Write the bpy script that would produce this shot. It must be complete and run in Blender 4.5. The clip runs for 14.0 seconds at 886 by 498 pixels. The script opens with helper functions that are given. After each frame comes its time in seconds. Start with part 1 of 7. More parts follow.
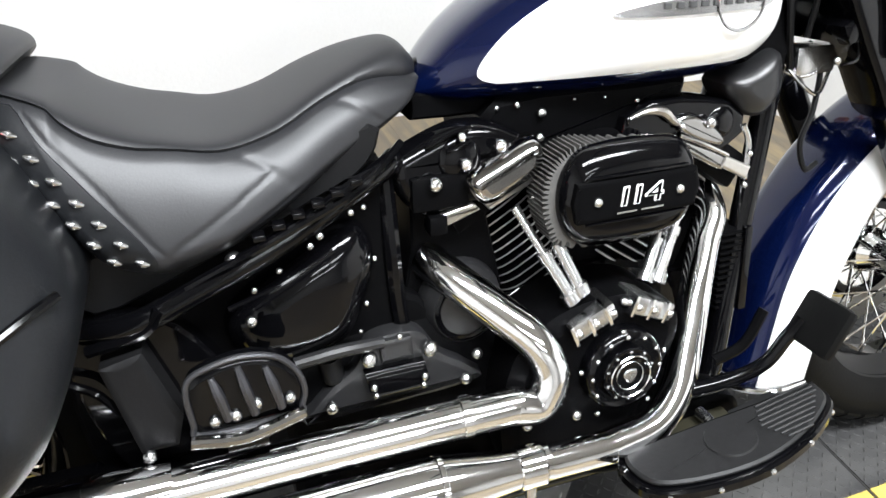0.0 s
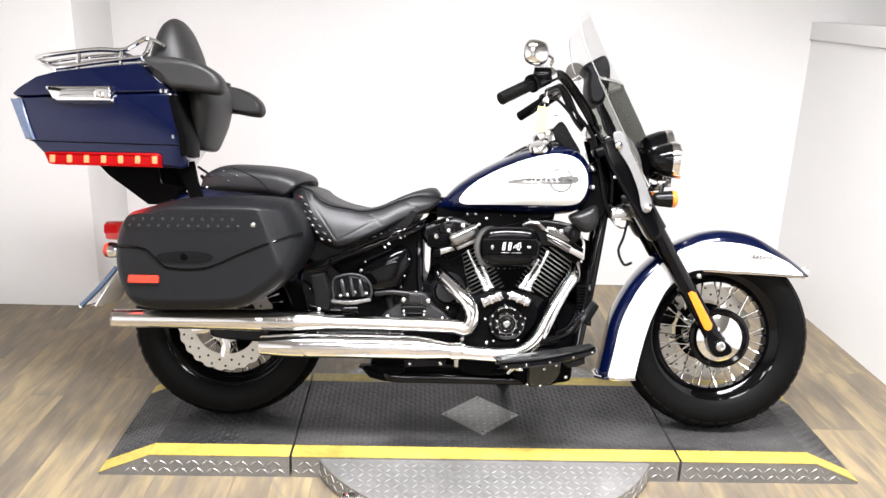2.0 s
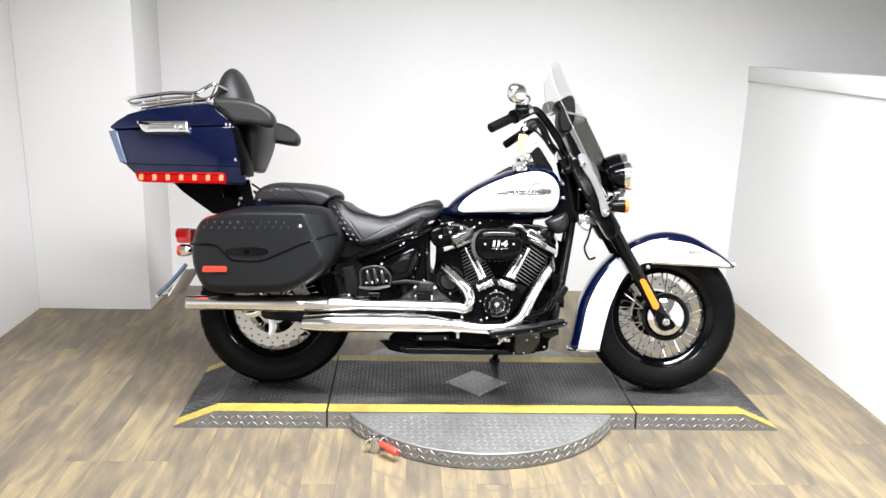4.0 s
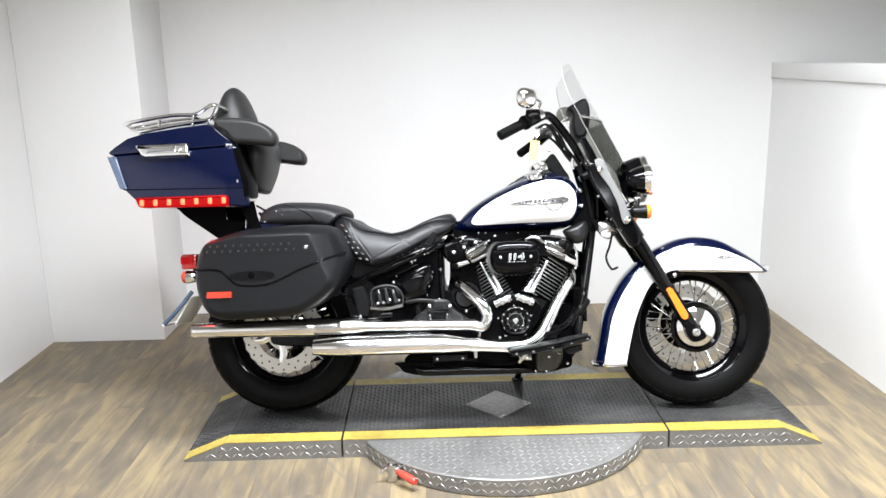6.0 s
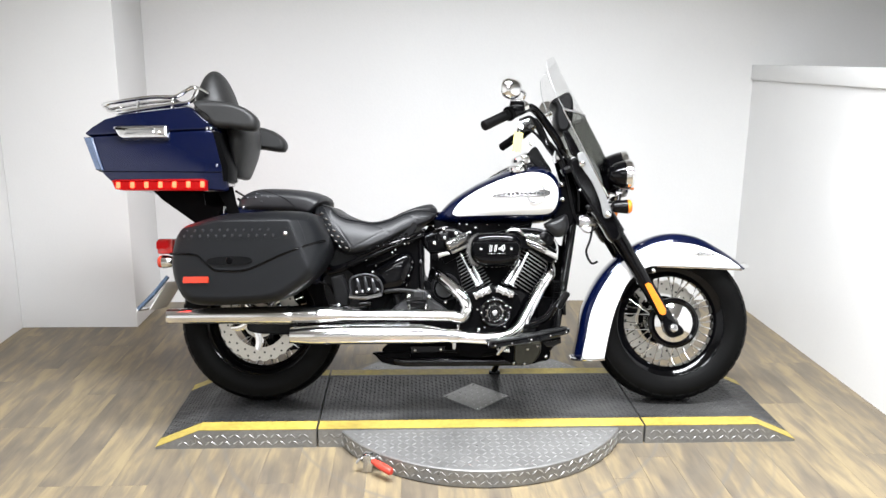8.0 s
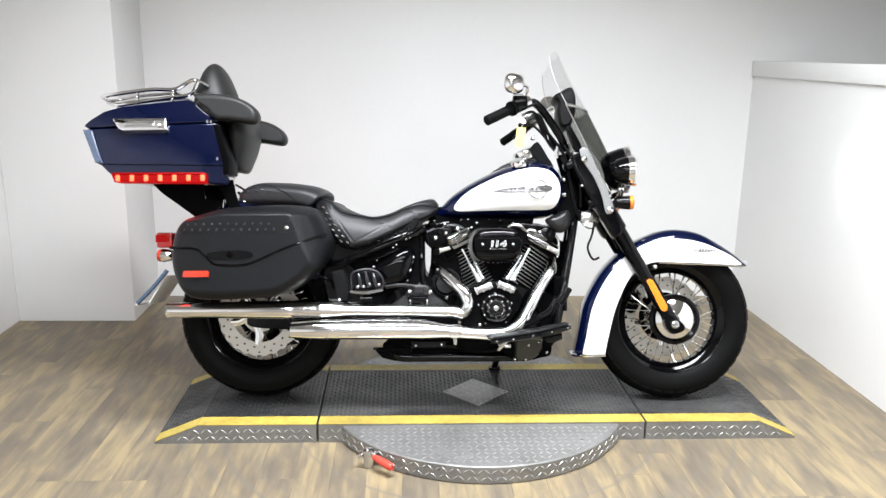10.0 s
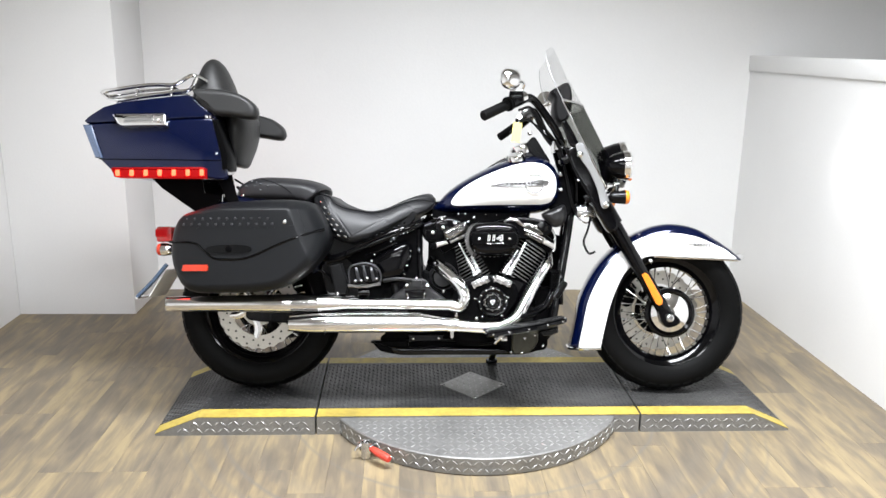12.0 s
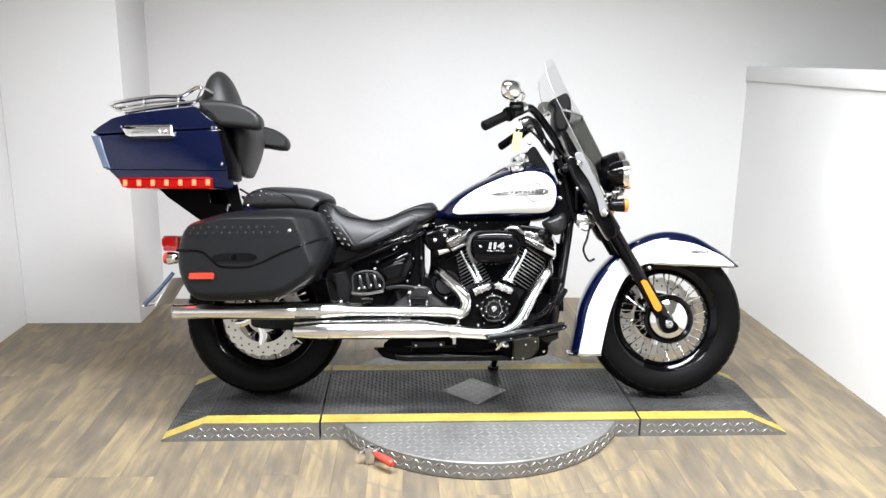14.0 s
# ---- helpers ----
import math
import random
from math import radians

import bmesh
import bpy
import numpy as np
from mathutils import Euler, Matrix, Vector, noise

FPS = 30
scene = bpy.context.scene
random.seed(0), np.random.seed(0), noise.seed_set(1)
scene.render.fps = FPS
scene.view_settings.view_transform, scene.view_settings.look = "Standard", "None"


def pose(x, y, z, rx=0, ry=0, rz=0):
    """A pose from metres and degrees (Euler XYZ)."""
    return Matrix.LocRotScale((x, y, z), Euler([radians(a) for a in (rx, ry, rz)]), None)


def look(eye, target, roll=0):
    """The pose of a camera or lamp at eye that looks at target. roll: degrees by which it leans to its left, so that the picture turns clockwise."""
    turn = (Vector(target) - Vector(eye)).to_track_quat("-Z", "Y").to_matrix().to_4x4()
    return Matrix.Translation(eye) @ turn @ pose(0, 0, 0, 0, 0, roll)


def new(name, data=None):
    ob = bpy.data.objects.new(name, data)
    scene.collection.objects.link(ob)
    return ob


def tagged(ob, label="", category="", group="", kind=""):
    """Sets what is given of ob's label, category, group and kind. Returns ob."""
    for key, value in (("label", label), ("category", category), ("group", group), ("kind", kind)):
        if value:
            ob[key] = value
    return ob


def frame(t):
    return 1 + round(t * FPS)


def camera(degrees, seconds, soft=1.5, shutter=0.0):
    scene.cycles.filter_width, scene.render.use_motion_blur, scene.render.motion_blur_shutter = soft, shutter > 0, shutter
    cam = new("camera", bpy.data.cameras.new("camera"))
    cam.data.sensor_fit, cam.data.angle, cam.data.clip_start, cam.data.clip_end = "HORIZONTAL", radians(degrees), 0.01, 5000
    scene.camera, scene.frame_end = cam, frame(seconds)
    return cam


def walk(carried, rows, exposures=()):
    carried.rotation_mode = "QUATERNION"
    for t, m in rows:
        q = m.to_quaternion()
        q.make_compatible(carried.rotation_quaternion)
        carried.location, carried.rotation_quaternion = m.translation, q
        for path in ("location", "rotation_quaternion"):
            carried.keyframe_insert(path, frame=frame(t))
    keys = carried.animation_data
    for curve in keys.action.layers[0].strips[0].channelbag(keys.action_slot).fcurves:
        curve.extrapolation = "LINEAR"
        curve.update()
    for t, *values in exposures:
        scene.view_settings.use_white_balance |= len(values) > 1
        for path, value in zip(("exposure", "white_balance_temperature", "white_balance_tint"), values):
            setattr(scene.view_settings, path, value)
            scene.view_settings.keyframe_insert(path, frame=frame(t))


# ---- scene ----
cam = camera(57.6, 14.0)
PATH = [
    (0, (-0.500, -0.751, 1.199), (0.184, 0.736, 0.050), 4.37),
    (0.5, (-0.402, -1.176, 1.247), (-0.174, 0.528, 0.225), 0.38),
    (1, (-0.360, -1.659, 1.304), (-0.145, 0.150, 0.479), 1.18),
    (1.5, (-0.288, -2.092, 1.397), (-0.203, -0.237, 0.654), 0.39),
    (2, (-0.239, -2.470, 1.453), (-0.168, -0.565, 0.851), 1.96),
    (2.5, (-0.280, -2.785, 1.497), (-0.164, -0.873, 0.920), 1.51),
    (3, (-0.263, -3.021, 1.503), (-0.205, -1.101, 0.946), 3.76),
    (3.5, (-0.290, -3.156, 1.526), (-0.227, -1.226, 1.007), 2.80),
    (3.7, (-0.324, -3.178, 1.517), (-0.233, -1.247, 1.003), 1.90),
    (5.8, (-0.254, -3.032, 1.440), (-0.193, -1.088, 0.975), -0.24),
    (6, (-0.256, -3.035, 1.451), (-0.228, -1.089, 0.988), -1.22),
    (6.5, (-0.287, -3.041, 1.437), (-0.207, -1.099, 0.967), 0.61),
    (7, (-0.287, -3.025, 1.447), (-0.203, -1.086, 0.964), 0.19),
    (7.5, (-0.281, -3.026, 1.427), (-0.189, -1.084, 0.959), 0.37),
    (8, (-0.277, -3.027, 1.413), (-0.187, -1.084, 0.949), 0.53),
    (10.5, (-0.306, -3.011, 1.413), (-0.200, -1.073, 0.933), 0.95),
    (11, (-0.303, -3.021, 1.419), (-0.195, -1.083, 0.938), 0.86),
    (11.5, (-0.302, -3.033, 1.405), (-0.197, -1.096, 0.919), 0.95),
    (12, (-0.290, -3.039, 1.423), (-0.188, -1.103, 0.929), 0.93),
    (12.5, (-0.303, -3.061, 1.408), (-0.206, -1.121, 0.931), 0.80),
    (13, (-0.290, -3.070, 1.439), (-0.200, -1.133, 0.949), 0.67),
    (13.5, (-0.311, -3.085, 1.418), (-0.213, -1.145, 0.943), 0.94),
    (14, (-0.297, -3.090, 1.424), (-0.197, -1.148, 0.956), 0.72),
]
walk(cam, [(t, look(eye, target, roll)) for t, eye, target, roll in PATH],
     exposures=[(0.0, -0.05, 6450, 10), (0.5, -0.10, 6400, 10), (1.0, -0.06, 6550, 12), (1.5, -0.05, 6700, 15), (2.0, 0.0, 6700, 15), (3.0, 0.0, 6600, 13), (3.5, -0.08, 6550, 12),
                (6.0, -0.19, 6450, 11), (8.0, -0.21, 6450, 11), (10.5, -0.33, 6450, 11), (12.0, -0.32, 6450, 11), (14.0, -0.23, 6450, 11)])

# ---- world and lamps ----
world = bpy.data.worlds.new("world")
scene.world = world
world.use_nodes = True
world.node_tree.nodes["Background"].inputs[0].default_value = (1.0, 0.98, 0.95, 1)
world.node_tree.nodes["Background"].inputs[1].default_value = 0.1


def strip_lamp(x, y, z, sx, sy, watts, spread):
    data = bpy.data.lights.new("ceiling_strip", "AREA")
    data.shape, data.size, data.size_y, data.energy = "RECTANGLE", sx, sy, watts
    data.color = (0.935, 0.967, 1.0)
    data.spread = radians(spread)
    ob = new("ceiling_strip", data)
    ob.matrix_world = look((x, y, z), (x, y, 0))
    return ob


for lx, watts in ((-0.76, 77), (0.15, 95), (1.0, 78)):
    strip_lamp(lx, -0.95, 2.86, 0.80, 0.42, watts, 144)
    strip_lamp(lx, -3.3, 2.86, 0.80, 0.42, 40, 168)
    # unseen rear row, added to brighten the front wall that the bike mirrors
    strip_lamp(lx, -5.7, 2.86, 0.80, 0.42, 60, 168)

# the lit head lamp throws a patch of light on the partition
beam = bpy.data.lights.new("head_lamp_beam", "SPOT")
beam.energy, beam.spot_size, beam.spot_blend, beam.shadow_soft_size = 24, radians(26), 1.0, 0.05
new("head_lamp_beam", beam).matrix_world = look((0.66, 0.175, 0.955), (1.686, 0.36, 0.90))

# the red light strip under the trunk glows on what lies round it
red_glow = bpy.data.lights.new("light_strip_glow", "AREA")
red_glow.shape, red_glow.size, red_glow.size_y, red_glow.energy, red_glow.color = "RECTANGLE", 0.34, 0.06, 0.9, (1.0, 0.01, 0.005)
red_glow.spread = radians(100)
new("light_strip_glow", red_glow).matrix_world = look((-1.19, -0.065, 0.925), (-0.86, -0.19, 0.74))

# the same strip on the trunk's far side tints the wall behind
far_glow = bpy.data.lights.new("light_strip_glow", "AREA")
far_glow.shape, far_glow.size, far_glow.size_y, far_glow.energy, far_glow.color = "RECTANGLE", 0.34, 0.05, 0.50, (1.0, 0.07, 0.045)
new("light_strip_glow", far_glow).matrix_world = look((-1.17, 0.520, 0.79), (-1.35, 1.56, 0.45))

# ---- materials ----
def material(name, colour, rough=0.5, metal=0.0, grain=0.0, scale=60.0, bump=0.0, blot=0.0, blot_scale=3.0, coat=0.0, emit=None, glow=0.0, spec=0.5, rough_var=0.0):
    """Principled surface with variation at two scales and fine relief."""
    m = bpy.data.materials.new(name)
    m.use_nodes = True
    nt = m.node_tree
    b = nt.nodes["Principled BSDF"]
    b.inputs["Base Color"].default_value = (*colour, 1)
    b.inputs["Roughness"].default_value = rough
    b.inputs["Metallic"].default_value = metal
    b.inputs["Specular IOR Level"].default_value = spec
    b.inputs["Coat Weight"].default_value = coat
    b.inputs["Coat Roughness"].default_value = 0.04
    if emit:
        b.inputs["Emission Color"].default_value = (*emit, 1)
        b.inputs["Emission Strength"].default_value = glow
    co = nt.nodes.new("ShaderNodeTexCoord")
    fac = None

    def noise_node(s, detail):
        n = nt.nodes.new("ShaderNodeTexNoise")
        n.inputs["Scale"].default_value, n.inputs["Detail"].default_value = s, detail
        nt.links.new(co.outputs["Object"], n.inputs["Vector"])
        return n.outputs["Fac"]

    def scaled(socket, amount):
        r = nt.nodes.new("ShaderNodeMapRange")
        r.inputs["From Min"].default_value, r.inputs["From Max"].default_value = 0.25, 0.75
        r.inputs["To Min"].default_value, r.inputs["To Max"].default_value = 1 - amount, 1 + amount
        nt.links.new(socket, r.inputs["Value"])
        return r.outputs["Result"]

    def times(a, c):
        x = nt.nodes.new("ShaderNodeMath")
        x.operation = "MULTIPLY"
        nt.links.new(a, x.inputs[0])
        nt.links.new(c, x.inputs[1])
        return x.outputs[0]

    if grain:
        fac = scaled(noise_node(scale, 5), grain)
    if blot:
        s = scaled(noise_node(blot_scale, 4), blot)
        fac = times(fac, s) if fac else s
    if fac:
        mix = nt.nodes.new("ShaderNodeVectorMath")
        mix.operation = "SCALE"
        mix.inputs[0].default_value = colour
        nt.links.new(fac, mix.inputs["Scale"])
        nt.links.new(mix.outputs["Vector"], b.inputs["Base Color"])
    if rough_var:
        r = nt.nodes.new("ShaderNodeMath")
        r.operation = "MULTIPLY"
        r.inputs[1].default_value = rough
        nt.links.new(scaled(noise_node(scale * 0.2, 4), rough_var), r.inputs[0])
        nt.links.new(r.outputs[0], b.inputs["Roughness"])
    if bump:
        bn = nt.nodes.new("ShaderNodeBump")
        bn.inputs["Strength"].default_value, bn.inputs["Distance"].default_value = 1.0, bump
        nt.links.new(noise_node(scale, 4), bn.inputs["Height"])
        nt.links.new(bn.outputs["Normal"], b.inputs["Normal"])
    return m


wall_paint = material("wall_paint", (0.735, 0.735, 0.728), 0.40, blot=0.035, blot_scale=1.2, grain=0.01, scale=90, bump=0.0006)
dim_wall = material("dim_wall", (0.46, 0.455, 0.445), 0.7, grain=0.1, scale=8)
# unseen ceiling: grey well below the walls, set for how much light it bounces
ceiling_bounce_grey = material("ceiling_bounce_grey", (0.45, 0.45, 0.44), 0.8, grain=0.03, scale=40)
chrome = material("chrome", (0.80, 0.798, 0.796), 0.085, 1.0, blot=0.05, blot_scale=9, rough_var=0.4)
steel = material("steel", (0.55, 0.55, 0.55), 0.25, 1.0, grain=0.08, scale=120)
disc_steel = material("disc_steel", (0.50, 0.478, 0.43), 0.30, 0.85, grain=0.08, scale=150)
black_gloss = material("black_gloss", (0.0012, 0.0012, 0.0015), 0.08, spec=0.21, blot=0.2, blot_scale=6)
black_satin = material("black_satin", (0.0018, 0.0018, 0.0020), 0.36, spec=0.022, grain=0.15, scale=200, bump=0.0002)
black_plastic = material("black_plastic", (0.006, 0.006, 0.0063), 0.42, spec=0.10, grain=0.15, scale=250, bump=0.0002)
leather = material("leather", (0.0095, 0.0097, 0.0110), 0.46, spec=0.41, grain=0.22, scale=420, bump=0.00012, blot=0.12, blot_scale=8)
bag_leather = material("bag_leather", (0.0050, 0.0055, 0.0064), 0.38, spec=0.215, grain=0.25, scale=320, bump=0.0002, blot=0.12, blot_scale=6)
rubber = material("rubber", (0.0026, 0.0026, 0.0026), 0.5, spec=0.06, grain=0.2, scale=140, bump=0.0003, blot=0.15, blot_scale=8)
navy = material("navy", (0.0013, 0.0040, 0.0270), 0.13, 0.40, coat=0.6, grain=0.06, scale=900, spec=0.25)
white_gloss = material("white_gloss", (0.80, 0.80, 0.79), 0.2, coat=1.0, blot=0.01, blot_scale=4)
red_lens = material("red_lens", (0.38, 0.012, 0.008), 0.12, coat=0.5, grain=0.1, scale=80)
orange_lens = material("orange_lens", (0.42, 0.03, 0.010), 0.2, coat=0.2, grain=0.1, scale=80)
amber_lens = material("amber_lens", (0.75, 0.20, 0.015), 0.15, coat=0.5, grain=0.1, scale=80)
led_red = material("led_red", (0.12, 0.001, 0.001), 0.4, spec=0.1, emit=(1.0, 0.006, 0.008), glow=0.36)
led_spot = material("led_spot", (0.6, 0.1, 0.05), 0.4, spec=0.1, emit=(1.0, 0.070, 0.028), glow=5.5)
filter_grey = material("filter_grey", (0.060, 0.058, 0.055), 0.5, grain=0.25, scale=90)
case_grey = material("case_grey", (0.009, 0.009, 0.0095), 0.34, spec=0.34, grain=0.15, scale=150, bump=0.0002)
dark_trim = material("dark_trim", (0.06, 0.06, 0.065), 0.3, 0.8)
lamp_glow = material("lamp_glow", (0.9, 0.9, 0.9), 0.1, emit=(1.0, 0.96, 0.88), glow=6.0)
clear_lens = material("clear_lens", (0.75, 0.76, 0.76), 0.08, 0.3, coat=1.0, grain=0.1, scale=120)
clear_strip = material("clear_strip", (0.07, 0.095, 0.15), 0.12, coat=0.6, grain=0.1, scale=90)
pad_vinyl = material("pad_vinyl", (0.016, 0.016, 0.016), 0.45, spec=0.32, grain=0.2, scale=300, bump=0.0004, blot=0.1, blot_scale=7)


def pane_material(name, tint, gloss):
    """Thin see-through plastic: it lets light straight through and mirrors a little."""
    m = bpy.data.materials.new(name)
    m.use_nodes = True
    nt = m.node_tree
    nt.nodes.remove(nt.nodes["Principled BSDF"])
    clear = nt.nodes.new("ShaderNodeBsdfTransparent")
    clear.inputs["Color"].default_value = (*tint, 1)
    shine = nt.nodes.new("ShaderNodeBsdfGlossy")
    shine.inputs["Roughness"].default_value = 0.03
    fres = nt.nodes.new("ShaderNodeFresnel")
    fres.inputs["IOR"].default_value = gloss
    mix = nt.nodes.new("ShaderNodeMixShader")
    least = nt.nodes.new("ShaderNodeMath")
    least.operation = "MINIMUM"
    least.inputs[1].default_value = 0.03
    nt.links.new(fres.outputs[0], least.inputs[0])
    nt.links.new(least.outputs[0], mix.inputs[0])
    nt.links.new(clear.outputs[0], mix.inputs[1])
    nt.links.new(shine.outputs[0], mix.inputs[2])
    nt.links.new(mix.outputs[0], nt.nodes["Material Output"].inputs["Surface"])
    return m


clear_glass = pane_material("clear_glass", (0.955, 0.955, 0.955), 1.3)
smoked_glass = pane_material("smoked_glass", (0.58, 0.585, 0.57), 1.35)
number_paint = material("number_paint", (0.70, 0.70, 0.69), 0.35, grain=0.05, scale=90)
board_rubber = material("board_rubber", (0.008, 0.008, 0.0082), 0.45, spec=0.2, grain=0.25, scale=120, bump=0.0003)
tread_worn = material("tread_worn", (0.40, 0.40, 0.39), 0.34, 0.7, grain=0.15, scale=80, blot=0.25, blot_scale=5)
tread_steel = material("tread_steel", (0.225, 0.223, 0.217), 0.38, 0.5, grain=0.14, scale=70, blot=0.16, blot_scale=6, rough_var=0.35)
yellow_tape = material("yellow_tape", (0.37, 0.280, 0.056), 0.5, grain=0.20, scale=60, blot=0.28, blot_scale=6, rough_var=0.3)
machined = material("machined", (0.50, 0.485, 0.46), 0.28, 1.0, grain=0.08, scale=150)
dark_chrome = material("dark_chrome", (0.30, 0.295, 0.29), 0.12, 1.0, blot=0.08, blot_scale=20)
bracket_silver = material("bracket_silver", (0.21, 0.21, 0.21), 0.38, 0.35, grain=0.05, scale=80)
emblem_silver = material("emblem_silver", (0.33, 0.33, 0.33), 0.22, 0.9, grain=0.05, scale=200)
stud_metal = material("stud_metal", (0.42, 0.42, 0.42), 0.25, 1.0, grain=0.1, scale=300)
blue_steel = material("blue_steel", (0.10, 0.14, 0.21), 0.25, 0.8)
bronze_cover = material("bronze_cover", (0.030, 0.028, 0.018), 0.34, 0.5, grain=0.2, scale=60)
emblem_dark = material("emblem_dark", (0.035, 0.035, 0.036), 0.4, grain=0.1, scale=200)
dark_gap = material("dark_gap", (0.01, 0.01, 0.01), 0.8)
tag_paper = material("tag_paper", (0.58, 0.52, 0.14), 0.6, grain=0.04, scale=40)
red_rubber = material("red_rubber", (0.55, 0.05, 0.03), 0.4, grain=0.1, scale=90)
plank_joint = material("plank_joint", (0.12, 0.10, 0.075), 0.8)


def mat_material():
    """Black rubber, scuffed grey along the near edge where feet and tyres go."""
    m = material("mat_rubber", (0.019, 0.019, 0.0195), 0.38, spec=0.34, grain=0.4, scale=55, bump=0.0006, rough_var=0.3)
    nt = m.node_tree
    node, link = nt.nodes.new, nt.links.new
    b = nt.nodes["Principled BSDF"]
    plain = b.inputs["Base Color"].links[0].from_socket
    geo, sep = node("ShaderNodeNewGeometry"), node("ShaderNodeSeparateXYZ")
    link(geo.outputs["Position"], sep.inputs[0])
    strip = node("ShaderNodeMapRange")
    strip.interpolation_type = "SMOOTHSTEP"
    strip.inputs["From Min"].default_value, strip.inputs["From Max"].default_value = -0.03, -0.17
    link(sep.outputs[1], strip.inputs["Value"])
    blotches = node("ShaderNodeTexNoise")
    blotches.inputs["Scale"].default_value, blotches.inputs["Detail"].default_value = 6.0, 5.0
    stretch = node("ShaderNodeMapping")
    stretch.inputs["Scale"].default_value = (0.5, 1.6, 1.0)
    link(geo.outputs["Position"], stretch.inputs["Vector"])
    link(stretch.outputs["Vector"], blotches.inputs["Vector"])
    level = node("ShaderNodeMapRange")
    level.inputs["From Min"].default_value, level.inputs["From Max"].default_value = 0.38, 0.66
    link(blotches.outputs["Fac"], level.inputs["Value"])
    amount = node("ShaderNodeMath")
    amount.operation = "MULTIPLY"
    link(strip.outputs["Result"], amount.inputs[0])
    link(level.outputs["Result"], amount.inputs[1])
    mix = node("ShaderNodeMix")
    mix.data_type = "RGBA"
    link(amount.outputs[0], mix.inputs[0])
    link(plain, mix.inputs[6])
    mix.inputs[7].default_value = (0.058, 0.057, 0.055, 1)
    link(mix.outputs[2], b.inputs["Base Color"])
    return m


mat_rubber = mat_material()


def wood_material():
    m = bpy.data.materials.new("vinyl_plank")
    m.use_nodes = True
    nt = m.node_tree
    b = nt.nodes["Principled BSDF"]
    b.inputs["Specular IOR Level"].default_value = 0.30
    link, node = nt.links.new, nt.nodes.new

    def math_node(op, a, c):
        n = node("ShaderNodeMath")
        n.operation = op
        for k, v in enumerate((a, c)):
            if isinstance(v, (int, float)):
                n.inputs[k].default_value = v
            else:
                link(v, n.inputs[k])
        return n.outputs[0]

    geo = node("ShaderNodeNewGeometry")
    info = node("ShaderNodeObjectInfo")
    off = node("ShaderNodeVectorMath")
    off.operation = "SCALE"
    off.inputs[0].default_value = (37.0, 53.0, 11.0)
    link(info.outputs["Random"], off.inputs["Scale"])
    add = node("ShaderNodeVectorMath")
    link(geo.outputs["Position"], add.inputs[0])
    link(off.outputs["Vector"], add.inputs[1])

    def streaks(scale, stretch, detail, distort):
        mp = node("ShaderNodeMapping")
        mp.inputs["Scale"].default_value = (1.0, stretch, 1.0)
        link(add.outputs["Vector"], mp.inputs["Vector"])
        n = node("ShaderNodeTexNoise")
        n.inputs["Scale"].default_value, n.inputs["Detail"].default_value, n.inputs["Distortion"].default_value = scale, detail, distort
        link(mp.outputs["Vector"], n.inputs["Vector"])
        return n.outputs["Fac"]

    broad, mid, fine = streaks(20, 0.20, 3, 0.4), streaks(46, 0.12, 3, 0.6), streaks(120, 0.06, 5, 0.3)
    tone = math_node("ADD", math_node("ADD", math_node("MULTIPLY", broad, 0.62), math_node("MULTIPLY", mid, 0.26)), math_node("MULTIPLY", fine, 0.12))
    tone = math_node("ADD", tone, math_node("MULTIPLY", math_node("SUBTRACT", info.outputs["Random"], 0.5), 0.13))
    ramp = node("ShaderNodeValToRGB")
    el = ramp.color_ramp.elements
    el[0].position, el[0].color = 0.33, (0.112, 0.094, 0.071, 1)
    el[1].position, el[1].color = 0.66, (0.262, 0.206, 0.118, 1)
    for place, colour in ((0.44, (0.144, 0.118, 0.085, 1)), (0.50, (0.168, 0.136, 0.092, 1)), (0.565, (0.209, 0.166, 0.102, 1))):
        el.new(place).color = colour
    link(tone, ramp.inputs["Fac"])
    # scuffed ring where the ramps sweep round
    sep = node("ShaderNodeSeparateXYZ")
    link(geo.outputs["Position"], sep.inputs[0])
    r = math_node("SQRT", math_node("ADD", math_node("MULTIPLY", sep.outputs[0], sep.outputs[0]), math_node("MULTIPLY", sep.outputs[1], sep.outputs[1])), 0)
    wob = math_node("ADD", r, math_node("MULTIPLY", math_node("SUBTRACT", streaks(3, 1.0, 3, 0), 0.5), 0.03))
    scuff = None
    for radius, width, amount in ((0.72, 0.012, 1.2), (0.90, 0.06, 0.55), (0.99, 0.014, 1.3), (1.06, 0.02, 0.9), (1.13, 0.010, 0.8)):
        d = math_node("ABSOLUTE", math_node("SUBTRACT", wob, radius), 0)
        v = math_node("MULTIPLY", math_node("MAXIMUM", math_node("SUBTRACT", 1.0, math_node("DIVIDE", d, width)), 0.0), amount)
        v = math_node("MULTIPLY", v, streaks(6, 1.0, 4, 0))
        scuff = v if scuff is None else math_node("ADD", scuff, v)
    mix = node("ShaderNodeMix")
    mix.data_type = "RGBA"
    link(scuff, mix.inputs[0])
    link(ramp.outputs["Color"], mix.inputs[6])
    mix.inputs[7].default_value = (0.125, 0.115, 0.10, 1)
    link(mix.outputs[2], b.inputs["Base Color"])
    rough = node("ShaderNodeMapRange")
    rough.inputs["To Min"].default_value, rough.inputs["To Max"].default_value = 0.36, 0.52
    link(mid, rough.inputs["Value"])
    link(rough.outputs[0], b.inputs["Roughness"])
    bn = node("ShaderNodeBump")
    bn.inputs["Strength"].default_value, bn.inputs["Distance"].default_value = 0.5, 0.0005
    link(fine, bn.inputs["Height"])
    link(bn.outputs["Normal"], b.inputs["Normal"])
    return m


